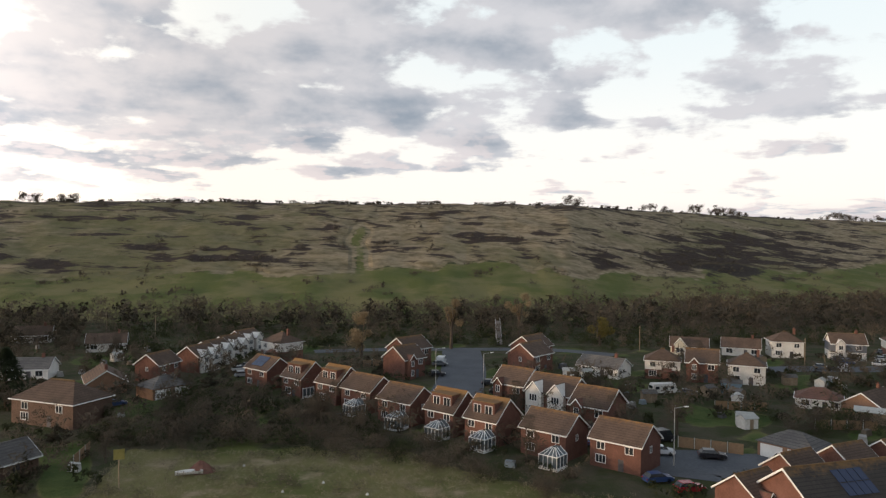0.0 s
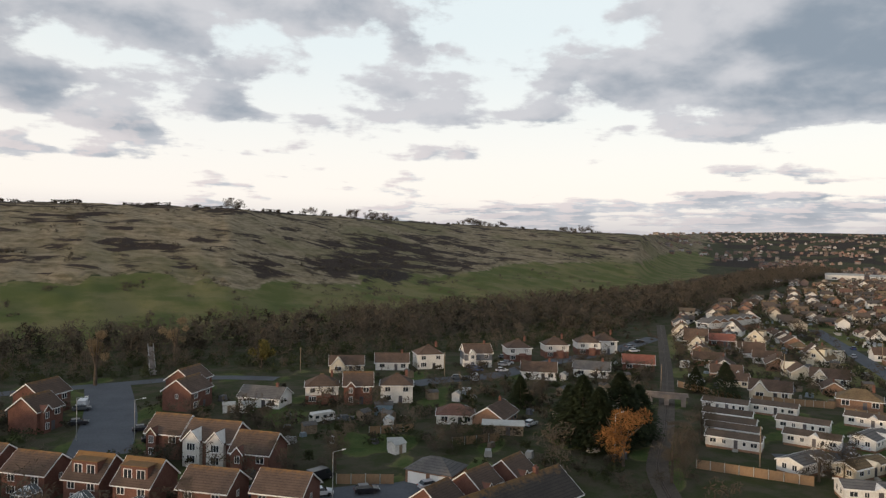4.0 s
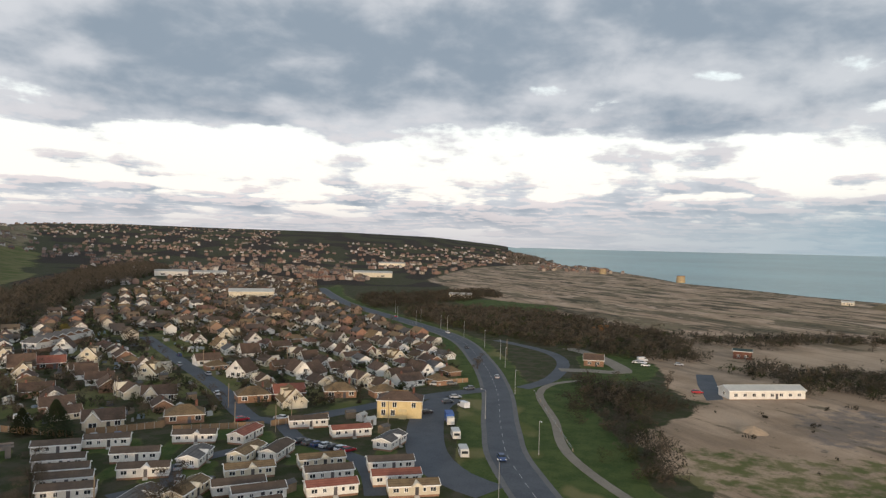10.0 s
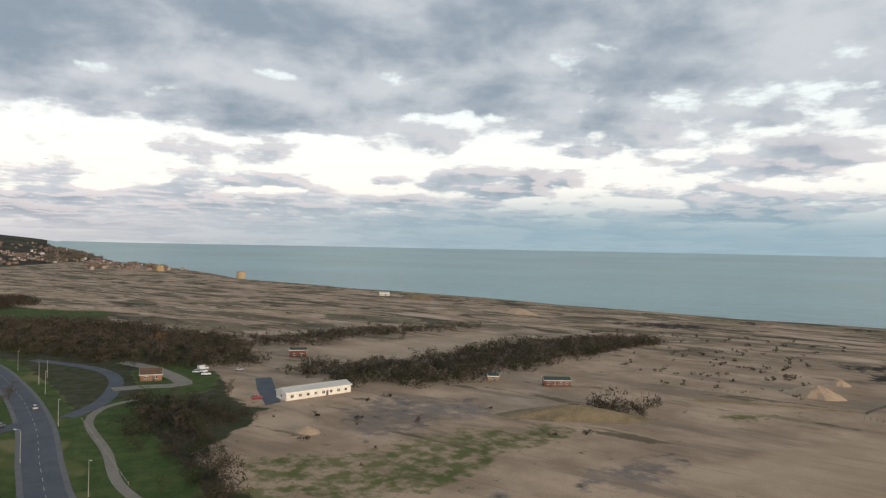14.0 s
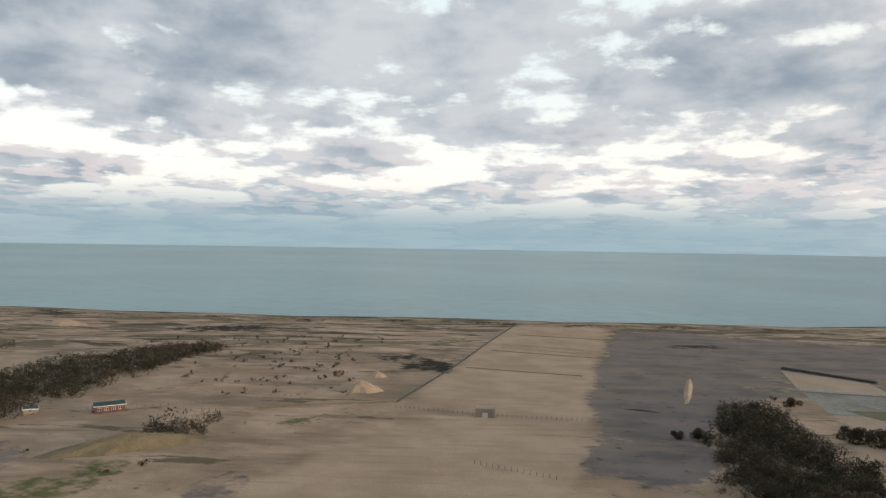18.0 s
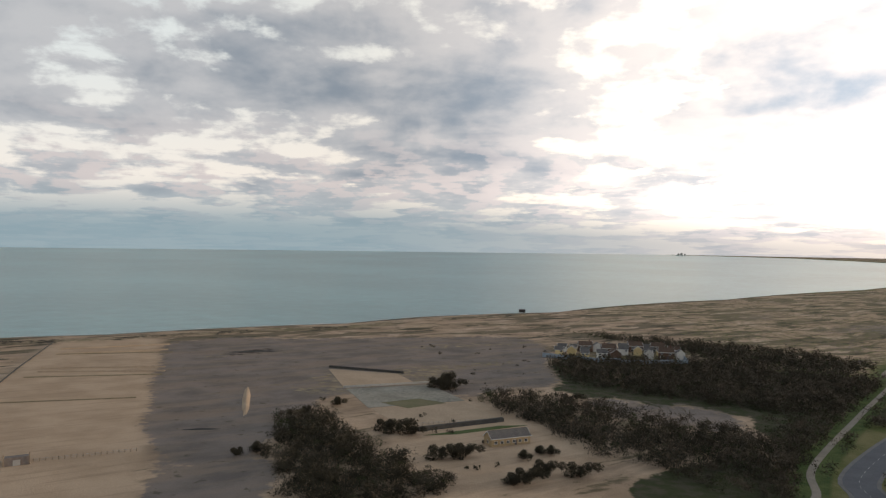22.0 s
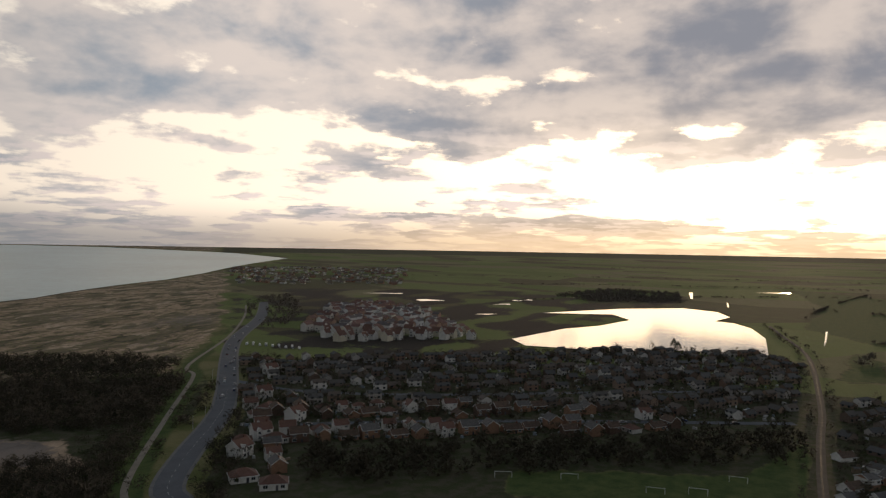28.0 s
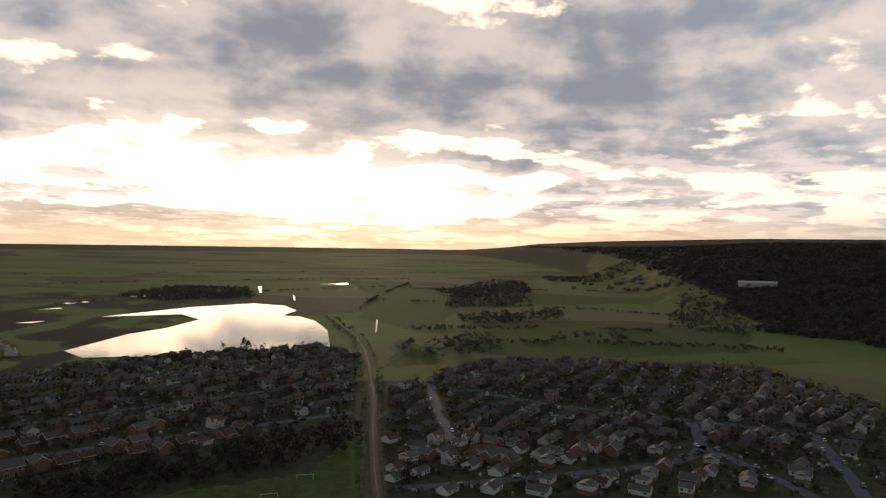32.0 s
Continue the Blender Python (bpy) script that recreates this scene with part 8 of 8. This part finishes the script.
# mock village behind a blue-grey screen
mock = store(house("small mock house of a training village", L=7, D=6, e=4.6, rise=2.2, wall=WHITE, roof=TILE2, front=two(7, 4.6), back=two(7, 4.6), fine=False, chimney=False))
mock2 = store(house("small yellow mock house of a training village", L=6, D=6, e=4.4, rise=2.4, wall=YELLOW, roof=TILE2, front=two(6, 4.4), back=two(6, 4.4), fine=False, chimney=False))
MOCK = [(-87.1, -608.7), (-191.2, -607.3), (-187.7, -545.6), (-128.2, -538.6), (-87, -562.8)]
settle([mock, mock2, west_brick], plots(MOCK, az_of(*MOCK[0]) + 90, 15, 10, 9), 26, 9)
SCREEN = surface("blue-grey sheet screen", (0.30, 0.36, 0.42), (0.38, 0.44, 0.50), 2, 0.3, 0.7, 0.1)
for p, q in (((-79.5, -556.5), (-118.4, -532.5)), ((-118.4, -532.5), (-135.7, -534.7)), ((-133.6, -526), (-184.3, -531.4)), ((-184.3, -531.4), (-192.7, -581.7))):
    ridge_wall("screen_wall", p, q, 3.2, 0.4, SCREEN, "blue-grey sheet screen round the mock village", "screen")

# ---------------------------------------------------------------- roads, lamps and cars
dash = Shape().box(-1.6, 1.6, -0.07, 0.07, 0.0, 0.012).mesh("dash", [PAINT])
line = smooth_line(MAIN_ROAD, 7.0)
for i in range(1, len(line) - 1):
    p, d = line[i], (line[i + 1] - line[i - 1])
    if math.hypot(*p) < 500:
        o = new("dash", dash)
        o.parent = road
        o.matrix_basis = pose(p.x, p.y, z_at(p.x, p.y) + 0.104, 0, 0, math.degrees(math.atan2(d.y, d.x)))
for s in (-0.22, 0.22):
    pts = smooth_line(RAILWAY, 8)
    c = Shape()
    for a, b in zip(pts, pts[1:]):
        d = (b - a).normalized()
        sd = Vector((-d.y, d.x))
        u, v = a + sd * s, b + sd * s
        c.solid([(u.x + sd.x * 0.05, u.y + sd.y * 0.05, z_at(*u) + 0.12), (u.x - sd.x * 0.05, u.y - sd.y * 0.05, z_at(*u) + 0.12), (v.x - sd.x * 0.05, v.y - sd.y * 0.05, z_at(*v) + 0.12), (v.x + sd.x * 0.05, v.y + sd.y * 0.05, z_at(*v) + 0.12)],
                [(u.x + sd.x * 0.05, u.y + sd.y * 0.05, z_at(*u) + 0.25), (u.x - sd.x * 0.05, u.y - sd.y * 0.05, z_at(*u) + 0.25), (v.x - sd.x * 0.05, v.y - sd.y * 0.05, z_at(*v) + 0.25), (v.x + sd.x * 0.05, v.y + sd.y * 0.05, z_at(*v) + 0.25)])
    tagged(new("rail", c.mesh("rail", [RUST])), "steel rail of the narrow-gauge line", "rail", "", "structure")


def rail_bridge():
    o = thing("rail_bridge", "low brick road bridge over the railway with two arches", "bridge")
    c = Shape()
    c.box(-8, 8, -2.5, 2.5, 3.2, 4.2)
    part("deck", c, GREYSH, o)
    for x in (-7, 0, 7):
        c = Shape()
        c.box(x - 1.0, x + 1.0, -2.4, 2.4, -0.3, 3.2)
        part("pier", c, GREYSH, o)
    for y in (-2.5, 2.3):
        c = Shape()
        c.box(-9, 9, y, y + 0.25, 4.2, 5.1)
        part("parapet", c, GREYSH, o)
    o.matrix_basis = spot(*(141.8, 145.1), az_of(*(141.8, 145.1))) @ Matrix.Scale(0.62, 4)


rail_bridge()


def footbridge():
    o = thing("footbridge", "sloping pale footbridge up to the canal bank", "footbridge")
    a = (19.1, 236.5)
    L = 26.0
    c = Shape()
    c.slab([(-0.8, 0, 0.3), (0.8, 0, 0.3), (0.8, L, 5.2), (-0.8, L, 5.2)], 0.2)
    part("deck", c, GREYSH, o)
    for x in (-0.85, 0.85):
        for k in range(7):
            c = Shape()
            z = 0.4 + 4.9 * k / 6
            c.box(x - 0.06, x + 0.06, L * k / 6 - 0.06, L * k / 6 + 0.06, z, z + 1.2)
            part("baluster", c, STEEL, o)
        c = Shape()
        c.tube((x, 0, 1.6), (x, L, 6.5), 0.06, 0.06, 5)
        part("handrail", c, STEEL, o)
    for y in (9, 18):
        c = Shape()
        c.box(-1.0, 1.0, y - 0.25, y + 0.25, -0.3, 0.3 + 4.9 * y / L)
        part("support", c, CONC, o)
    o.matrix_basis = spot(*a, az_of(*a) + 2)


footbridge()

lamp = lamp_post()
lamp.matrix_basis = spot(*(222, 35.9), 60)
for p, t in (((263, 31.8), 200), ((318.9, 43.6), 200), ((340.5, 49.1), 20), ((378.4, 63.4), 200), ((416.6, 82.6), 200), ((444.5, 103.5), 200), ((481.4, 126.6), 200), ((535.3, 161.7), 200), ((187.8, 15.6), 200), ((148.5, 20.3), 20),
             ((441.8, 98.6), 200), ((463.5, 125.2), 20), ((500.5, 149.5), 200), ((-224.2, -340.4), 60), ((-291.4, -437.3), 60), ((-340.9, -477.4), 240), ((-207.8, -325.9), 60), ((36.1, 110.3), 0), ((9.5, 161.8), 0), ((-1.4, 168.1), 0), ((96.5, 112.7), 0)):
    copy_thing(lamp, spot(*p, t))
wire_pole = pole()
wire_pole.matrix_basis = spot(*(185.7, 103.3), 30)
for p in ((153.7, 159.7), (205.2, 62.9), (195.5, 90.1), (243.9, 87.2), (208.7, 118.6), (-117.4, 249.5), (103, 202.5), (186.5, 90.8), (355.8, 48.1), (119.4, 96.6), (329, -84.4), (-61.1, -315.5), (-169.9, -543.5), (-98, 244), (63, 227.5), (206.5, 158.8), (271, 166.3), (288.2, 135.8)):
    copy_thing(wire_pole, spot(*p, 40))

cars = [car(m, n + " car parked by the kerb") for m, n in zip(CAR_PAINTS, ("white", "silver", "black", "dark blue", "grey", "red"))]
white_van = van(CAR_PAINTS[0], "white panel van parked on the street")
dark_van = van(CAR_PAINTS[2], "black van parked beside a garage")
for k, o in enumerate([*cars, white_van, dark_van]):
    PROTOS.append(o)
# kinds: 0 white, 1 silver, 2 black, 3 blue, 4 grey, 5 red
for k, p, t in ((2, (178.4, 79.2), 35), (4, (177.7, 76.4), 35), (3, (176.9, 73.6), 35), (0, (176.8, 71.1), 35), (2, (175.9, 68.5), 35), (0, (175.3, 66.2), 35), (5, (174.6, 64.2), 35),
                (1, (165.1, 133.2), 0), (3, (168.4, 128.3), 0), (1, (149, 97.2), 80), (0, (151.4, 95.3), 80), (1, (141.4, 91.9), 80), (2, (142.7, 85.1), 80), (5, (194.8, 106), 20), (2, (222.3, 55.2), 30), (4, (239.7, 52.2), 20), (1, (248, 51.2), 20),
                (0, (94.7, 140.7), 60), (4, (122.9, 213), 10), (3, (118.6, 211.4), 10), (1, (134.4, 214.8), 0), (0, (124.8, 203.1), 0), (4, (139.8, 226), 0), (1, (203.9, 230), 40), (2, (217.7, 240.3), 40), (0, (197.6, 220.7), 40),
                (2, (43.5, 114.2), 10), (0, (35.9, 116.1), 10), (0, (29.8, 128.3), 20), (1, (54.5, 111.9), 30), (4, (56.1, 161.5), 20), (1, (131.1, 212.2), 0), (4, (105.1, 197.2), 0), (3, (117.2, 206.5), 0), (2, (-1.1, 181.6), 0), (4, (-0.5, 196.2), 0), (2, (11.7, 170.5), 0), (2, (12.9, 161), 0),
                (3, (-66.4, 145.4), 10), (0, (-52.4, 185.3), 10), (1, (-49.5, 177.9), 10), (4, (-51.5, 190.4), 10), (3, (26.6, 121.1), 30), (5, (34.5, 98.6), 30), (3, (31.3, 102.5), 30),
                (0, (353.3, -15), 0), (0, (346, -18.8), 0), (1, (354.7, -34.5), 0), (0, (354.1, -17.7), 20), (5, (288.2, -35.4), 20), (1, (318.5, -134.4), 10), (0, (328.3, 94.8), 0), (1, (267.8, 63.6), 0), (4, (271.2, 57.8), 0), (0, (275, 62.6), 0), (1, (305.5, 72.1), 0)):
    copy_thing(cars[k], spot(*p, az_of(*p) + t, 0.1))
for p, t in (((109.2, 194), 100), ((-0.1, 199.8), 80), ((361.1, -18.1), 30), ((234.7, 45.6), 120), ((174, 165.3), 0)):
    copy_thing(white_van, spot(*p, az_of(*p) + t, 0.1))
copy_thing(dark_van, spot(*(38.2, 123.6), az_of(*(38.2, 123.6)) + 40, 0.1))
for line, n, sd in [(s, 7, 2.6) for s in WEST_STREETS] + [(s, 6, 2.6) for s in NORTH_STREETS] + [(PUB_ROAD, 8, 2.7)]:
    pts = smooth_line(line, 6)
    for k in range(n):
        i = int((k + 0.5 + 0.3 * math.sin(k * 5)) / n * (len(pts) - 2)) + 0
        d = (pts[i + 1] - pts[i]).normalized()
        q = pts[i] + Vector((-d.y, d.x)) * sd * (1 if k % 2 else -1)
        copy_thing(cars[(k * 5 + int(abs(q.x))) % 5], spot(q.x, q.y, math.degrees(math.atan2(d.y, d.x)), 0.06))
# traffic on the main road
pts = smooth_line(MAIN_ROAD, 5)
for k, (s, lane) in enumerate(((0.16, 1), (0.205, 1), (0.235, -1), (0.275, 1), (0.33, -1), (0.66, 1), (0.70, -1), (0.735, 1), (0.79, -1), (0.82, 1), (0.86, -1))):
    i = int(s * len(pts))
    d = (pts[i + 1] - pts[i]).normalized()
    q = pts[i] + Vector((-d.y, d.x)) * 2.1 * lane
    copy_thing(cars[(5, 0, 2, 1, 3, 0, 1, 2, 0, 1, 4)[k]], spot(q.x, q.y, math.degrees(math.atan2(d.y, d.x)) + (180 if lane > 0 else 0), 0.11))
for k in range(16):
    a, b = Vector((-272, -389)), Vector((-437.8, -630.8))
    q = a + (b - a) * ((k + 0.35 * math.sin(k * 3.1)) / 15)
    i = min(range(len(pts) - 1), key=lambda j: (pts[j] - q).length)
    d = (pts[i + 1] - pts[i]).normalized()
    q = pts[i] + Vector((-d.y, d.x)) * (-4.6 if k % 3 else 2.0)
    copy_thing(cars[(k * 3) % 5], spot(q.x, q.y, math.degrees(math.atan2(d.y, d.x)), 0.11))
for k in range(18):
    q0, q1 = Vector((-420.4, -577.7)), Vector((-436.3, -519.2))
    q = q0 + (q1 - q0) * ((k % 9) / 8) + (q0.normalized() * (9 if k > 8 else 0))
    copy_thing((white_van, cars[0], white_van, cars[1])[k % 4], spot(q.x, q.y, az_of(q.x, q.y) + 80 + 7 * (k % 3), 0.05))
van_c = caravan()
PARKED = [(235.3, 44.8), (212.7, 45.5), (196.8, 40.1), (180.5, 34.5)]
AXIS = math.degrees(math.atan2(PARKED[1][1] - PARKED[3][1], PARKED[1][0] - PARKED[3][0]))
van_c.matrix_basis = spot(*PARKED[2], AXIS, 0.06)
copy_thing(van_c, spot(*PARKED[3], AXIS, 0.06))
copy_thing(van_c, spot(*(50.6, 162.9), 10))
lorry().matrix_basis = spot(*PARKED[1], AXIS + 180, 0.06)

# ---------------------------------------------------------------- gardens: terraces, garages, sheds, fences
R1, R2 = (40.3, 83.4), (67.3, 92)
long_row = house("long brick terrace with lichened brown roof and solar panels", "terrace", "terrace", L=math.hypot(R2[0] - R1[0], R2[1] - R1[1]), D=9, e=5.0, rise=3.2, wall=BRICK, roof=TILE_D,
                 front=[(x, z, 1.2, 1.2) for x in (-12, -8, -4, 0, 4, 8, 12) for z in (0.9, 3.3)], back=[(x, 3.3, 1.2, 1.2) for x in (-10, -5, 0, 5, 10)], chimney=True, solar=True)
long_row.matrix_basis = spot((R1[0] + R2[0]) / 2, (R1[1] + R2[1]) / 2, math.degrees(math.atan2(R2[1] - R1[1], R2[0] - R1[0])))
take((R1[0] + R2[0]) / 2, (R1[1] + R2[1]) / 2, 14)
for p, t in (((38.7, 88.7), 55), ((48.6, 97.6), 55), ((58, 101.7), 55), ((66.7, 104.8), 60)):
    put(brick_small, p, az_of(*p) + t, 0.8, 6)


def garages(p, rz):
    o = thing("garage_block", "double garage with white doors and dark hipped roof", "garage")
    c = Shape()
    walls(c, 9, 7, 2.5, 1.8, False)
    part("wall", c, BRICK2, o)
    c = Shape()
    hip_roof(c, 9, 7, 2.5, 1.9)
    part("roof", c, TILE2, o)
    for x in (-2.2, 2.2):
        c = Shape()
        c.box(x - 1.8, x + 1.8, -3.56, -3.4, 0, 2.1)
        part("garage_door", c, TRIM, o, "white up-and-over door")
    o.matrix_basis = spot(*p, rz)


garages((57.4, 115.4), az_of(*(57.4, 115.4)) - 25)
garages((-60.9, 156.5), az_of(*(-60.9, 156.5)) + 30)


def shed(paint, label, w=3.0, d=2.2, h=2.0, roof=TILE2):
    o = thing("shed", label, "shed", "garden sheds")
    c = Shape()
    walls(c, w, d, h, 0.6)
    part("wall", c, paint, o)
    c = Shape()
    gable_roof(c, w, d, h, 0.6, 0.15, 0.06)
    part("roof", c, roof, o)
    c = Shape()
    c.box(-0.4, 0.4, -d / 2 - 0.04, -d / 2 + 0.02, 0, 1.8)
    part("door", c, WOOD, o)
    return o


BLUEW = surface("blue-grey painted boards", (0.16, 0.24, 0.30), (0.22, 0.30, 0.36), 5, 1, 0.8, 0.2)
blue_shed = shed(BLUEW, "blue-grey painted summer house in a garden", 4.5, 3.5, 2.6)
blue_shed.matrix_basis = spot(*(67, 164.9), az_of(*(67, 164.9)))
pale_shed = store(shed(WHITE, "white garden shed with pale roof", roof=PALE_ROOF))
wood_shed = store(shed(WOOD, "weathered timber garden shed"))
for k, p in enumerate(((32.3, 181.4), (45.1, 155.1), (36.2, 180.4), (60.5, 161.6), (57.7, 135.6), (26.6, 148.8), (57.5, 133.8), (68.1, 169.1), (119.4, 141.3), (104.4, 142.5), (84.9, 138.1), (89, 138), (154.6, 191.2), (143, 66.2), (207.3, 72.1), (209.1, 76.5), (203.1, 67.9), (195.9, 61.2))):
    copy_thing(pale_shed if k % 2 == 0 else wood_shed, spot(*p, az_of(*p) + 17 * k % 60))
for k, q in enumerate(between_houses(strew(EAST, 24, 210, 1.0, PLACES), 7)[:40] + between_houses(strew(OLD, 24, 211, 1.0, PLACES), 7)[:30] + between_houses(strew(WEST, 34, 212, 1.0, PLACES), 7)[:15] + between_houses(strew(NORTH, 34, 213, 1.0, PLACES), 7)[:15]):
    if not inside(ESTATE_FIELD, *q) and not any(inside(h, *q) for h in HEDGE) and math.hypot(*q) > 150:
        copy_thing(pale_shed if k % 5 == 0 else wood_shed, spot(*q, k * 37))
poly_roof = house("long low outbuilding with a pale corrugated roof", "outbuilding", "outbuilding", L=9, D=4.5, e=2.3, rise=0.5, wall=WOOD, roof=PALE_ROOF, chimney=False, fine=False, trim=False)
poly_roof.matrix_basis = spot(*(85.5, 138.1), az_of(*(85.5, 138.1)))


def panel_fence(p0, p1, mat=WOOD, h=1.8, label="brown timber panel fence"):
    o = thing("panel_fence", label, "fence", "garden fences")
    a, b = Vector(p0), Vector(p1)
    n = max(2, int((b - a).length / 2.4))
    rz = math.degrees(math.atan2(b.y - a.y, b.x - a.x))
    panel = Shape().box(-1.15, 1.15, -0.03, 0.03, 0, h).mesh("panel", [mat])
    post = Shape().box(-0.06, 0.06, -0.06, 0.06, -0.3, h + 0.1).mesh("post", [CONC])
    for i in range(n):
        for nm, me, u in (("panel", panel, (i + 0.5) / n), ("post", post, i / n)):
            w = a + (b - a) * u
            k = new(nm, me)
            k.parent = o
            k.matrix_basis = pose(w.x, w.y, z_at(w.x, w.y), 0, 0, rz)
    return o


FENCEWOOD = surface("warm fence boards", (0.22, 0.14, 0.08), (0.30, 0.20, 0.12), 5, 0.8, 0.9, 0.2)
for p, q in (((40.2, 120.7), (49.6, 116.4)), ((169.7, 133.6), (182.5, 123.7)), ((177.5, 118.2), (190.7, 96.4)), ((162.8, 162.2), (164.1, 139.5)), ((167.4, 138.6), (180.9, 123.3)), ((267.5, 66.9), (279.2, 52.7)), ((-11.2, 198.7), (-21.7, 194.2)),
             ((107, 101.1), (119.2, 84.5)), ((-54.9, 106.5), (-56.3, 114.5)), ((23.6, 170.6), (25.3, 156.2)), ((191.9, 95), (207, 82.9)), ((70, 133.4), (81.5, 132.6)), ((57, 148.6), (67.5, 147.4))):
    panel_fence(p, q, FENCEWOOD)


def goal(p, rz):
    o = thing("goal", "white tubular football goal on the playing field", "goal", "football goals")
    for x in (-3.6, 3.6):
        c = Shape()
        c.tube((x, 0, -0.2), (x, 0, 2.44), 0.09, 0.09, 6)
        part("post", c, TRIM, o)
    c = Shape()
    c.tube((-3.6, 0, 2.44), (3.6, 0, 2.44), 0.09, 0.09, 6)
    part("crossbar", c, TRIM, o)
    o.matrix_basis = spot(*p, rz)


for p in ((-273.9, -146.2), (-281.3, -111.5), (-291.7, -98.1), (-257.5, -168.8), (-317.8, -90.4)):
    goal(p, az_of(*p) + 4)

# the rough field: an overturned boat, a notice board on posts, small debris
DEB = Vector((-35.4, 105.2))
mound("rubble_heap", tuple(DEB), 2.4, 1.5, 1.7, 10, BRICK, "heap of red rubble and boards in the rough field", "rubble")


def boat(p):
    o = thing("rowing_boat", "old white boat hull lying in the rough field", "boat")
    c = Shape()
    rings = []
    for k in range(9):
        u = -2.6 + 5.2 * k / 8
        w = 0.95 * (1 - abs(u / 2.75) ** 2.4)
        rings.append([(u, -w, 0.75), (u, -w * 0.7, 0.25), (u, 0, 0.0), (u, w * 0.7, 0.25), (u, w, 0.75), (u, w * 0.85, 0.72), (u, 0, 0.2), (u, -w * 0.85, 0.72)])
    for a, b in zip(rings, rings[1:]):
        for i in range(8):
            c.face([a[i], b[i], b[(i + 1) % 8], a[(i + 1) % 8]])
    part("hull", c, WHITE, o)
    for u in (-1.0, 0.8):
        c = Shape()
        c.box(u - 0.15, u + 0.15, -0.75, 0.75, 0.5, 0.55)
        part("thwart", c, WOOD, o)
    o.matrix_basis = spot(*p, 15, 0.1) @ Matrix.Scale(0.75, 4)


boat((DEB.x - 1.2, DEB.y - 1.6))


def board(p):
    o = thing("notice_board", "yellowish board on a tall post in the field", "sign")
    c = Shape()
    c.tube((0, 0, -0.3), (0, 0, 5.0), 0.09, 0.07, 6)
    part("post", c, WOOD, o)
    c = Shape()
    c.box(-0.7, 0.7, -0.12, -0.04, 4.2, 5.6)
    part("panel", c, OLIVE_PAINT, o)
    o.matrix_basis = spot(*p, az_of(*p))


OLIVE_PAINT = surface("faded yellow paint", (0.26, 0.22, 0.06), (0.33, 0.28, 0.09), 5, 1, 0.7, 0.1)
board((-43.9, 97.2))
for k, p in enumerate(((-29.8, 108), (-9.9, 96.4), (-16.6, 100.9), (-21.5, 97.1))):
    mound("white_bag", p, 0.35, 0.3, 0.35, 0, WHITE, "white rubble bag lying in the rough grass", "bag")

# pools and ditches on the marsh that catch the light
for poly in ([(-985.5, -859.4), (-1028.8, -876.2), (-998.1, -796.7), (-934.5, -801.5)], [(-1101.9, -727.2), (-1177.2, -738.4), (-1148.9, -708.1), (-1066, -691.4)], [(-990.9, -693.2), (-1053.9, -701.2), (-1017, -670.7)], [(-1022.7, -1036.6), (-1103.9, -994.8), (-1062.5, -964.9)],
             [(-1608.9, -585.6), (-1614.7, -578.7), (-1410.8, -505), (-1406.8, -508)], [(-1389.6, -433), (-1350.5, -417.7), (-1248.9, -385), (-1282.7, -398.4)], [(-982.7, -186.4), (-983.1, -184.1), (-865.1, -163), (-827.7, -157.8)], [(-2350.6, 170), (-2354.1, 181.1), (-2168.6, 162.1)],
             [(-1716.6, -468.6), (-1824.5, -422.7), (-1735.5, -407.7)], [(-839.2, -616), (-880.4, -604.8), (-833, -589.4)], [(-1246.5, -697.5), (-1346.5, -675.1), (-1265.4, -646)], [(-794.1, -754), (-841.4, -738.4), (-813.1, -724.8)]):
    if len(poly) < 5 and max(math.hypot(*q) for q in poly) - min(math.hypot(*q) for q in poly) < 130:
        mean = sum(math.hypot(*q) for q in poly) / len(poly)
        poly = [tuple(Vector(q) * (1 + (mean / math.hypot(*q) - 1) * 0.6)) for q in poly]
    pond("marsh_pool", counter(poly), "shallow marsh pool catching the sunset")

# the pattern houses are not part of the place
for o in PROTOS:
    for c in [*o.children_recursive, o]:
        bpy.data.objects.remove(c)
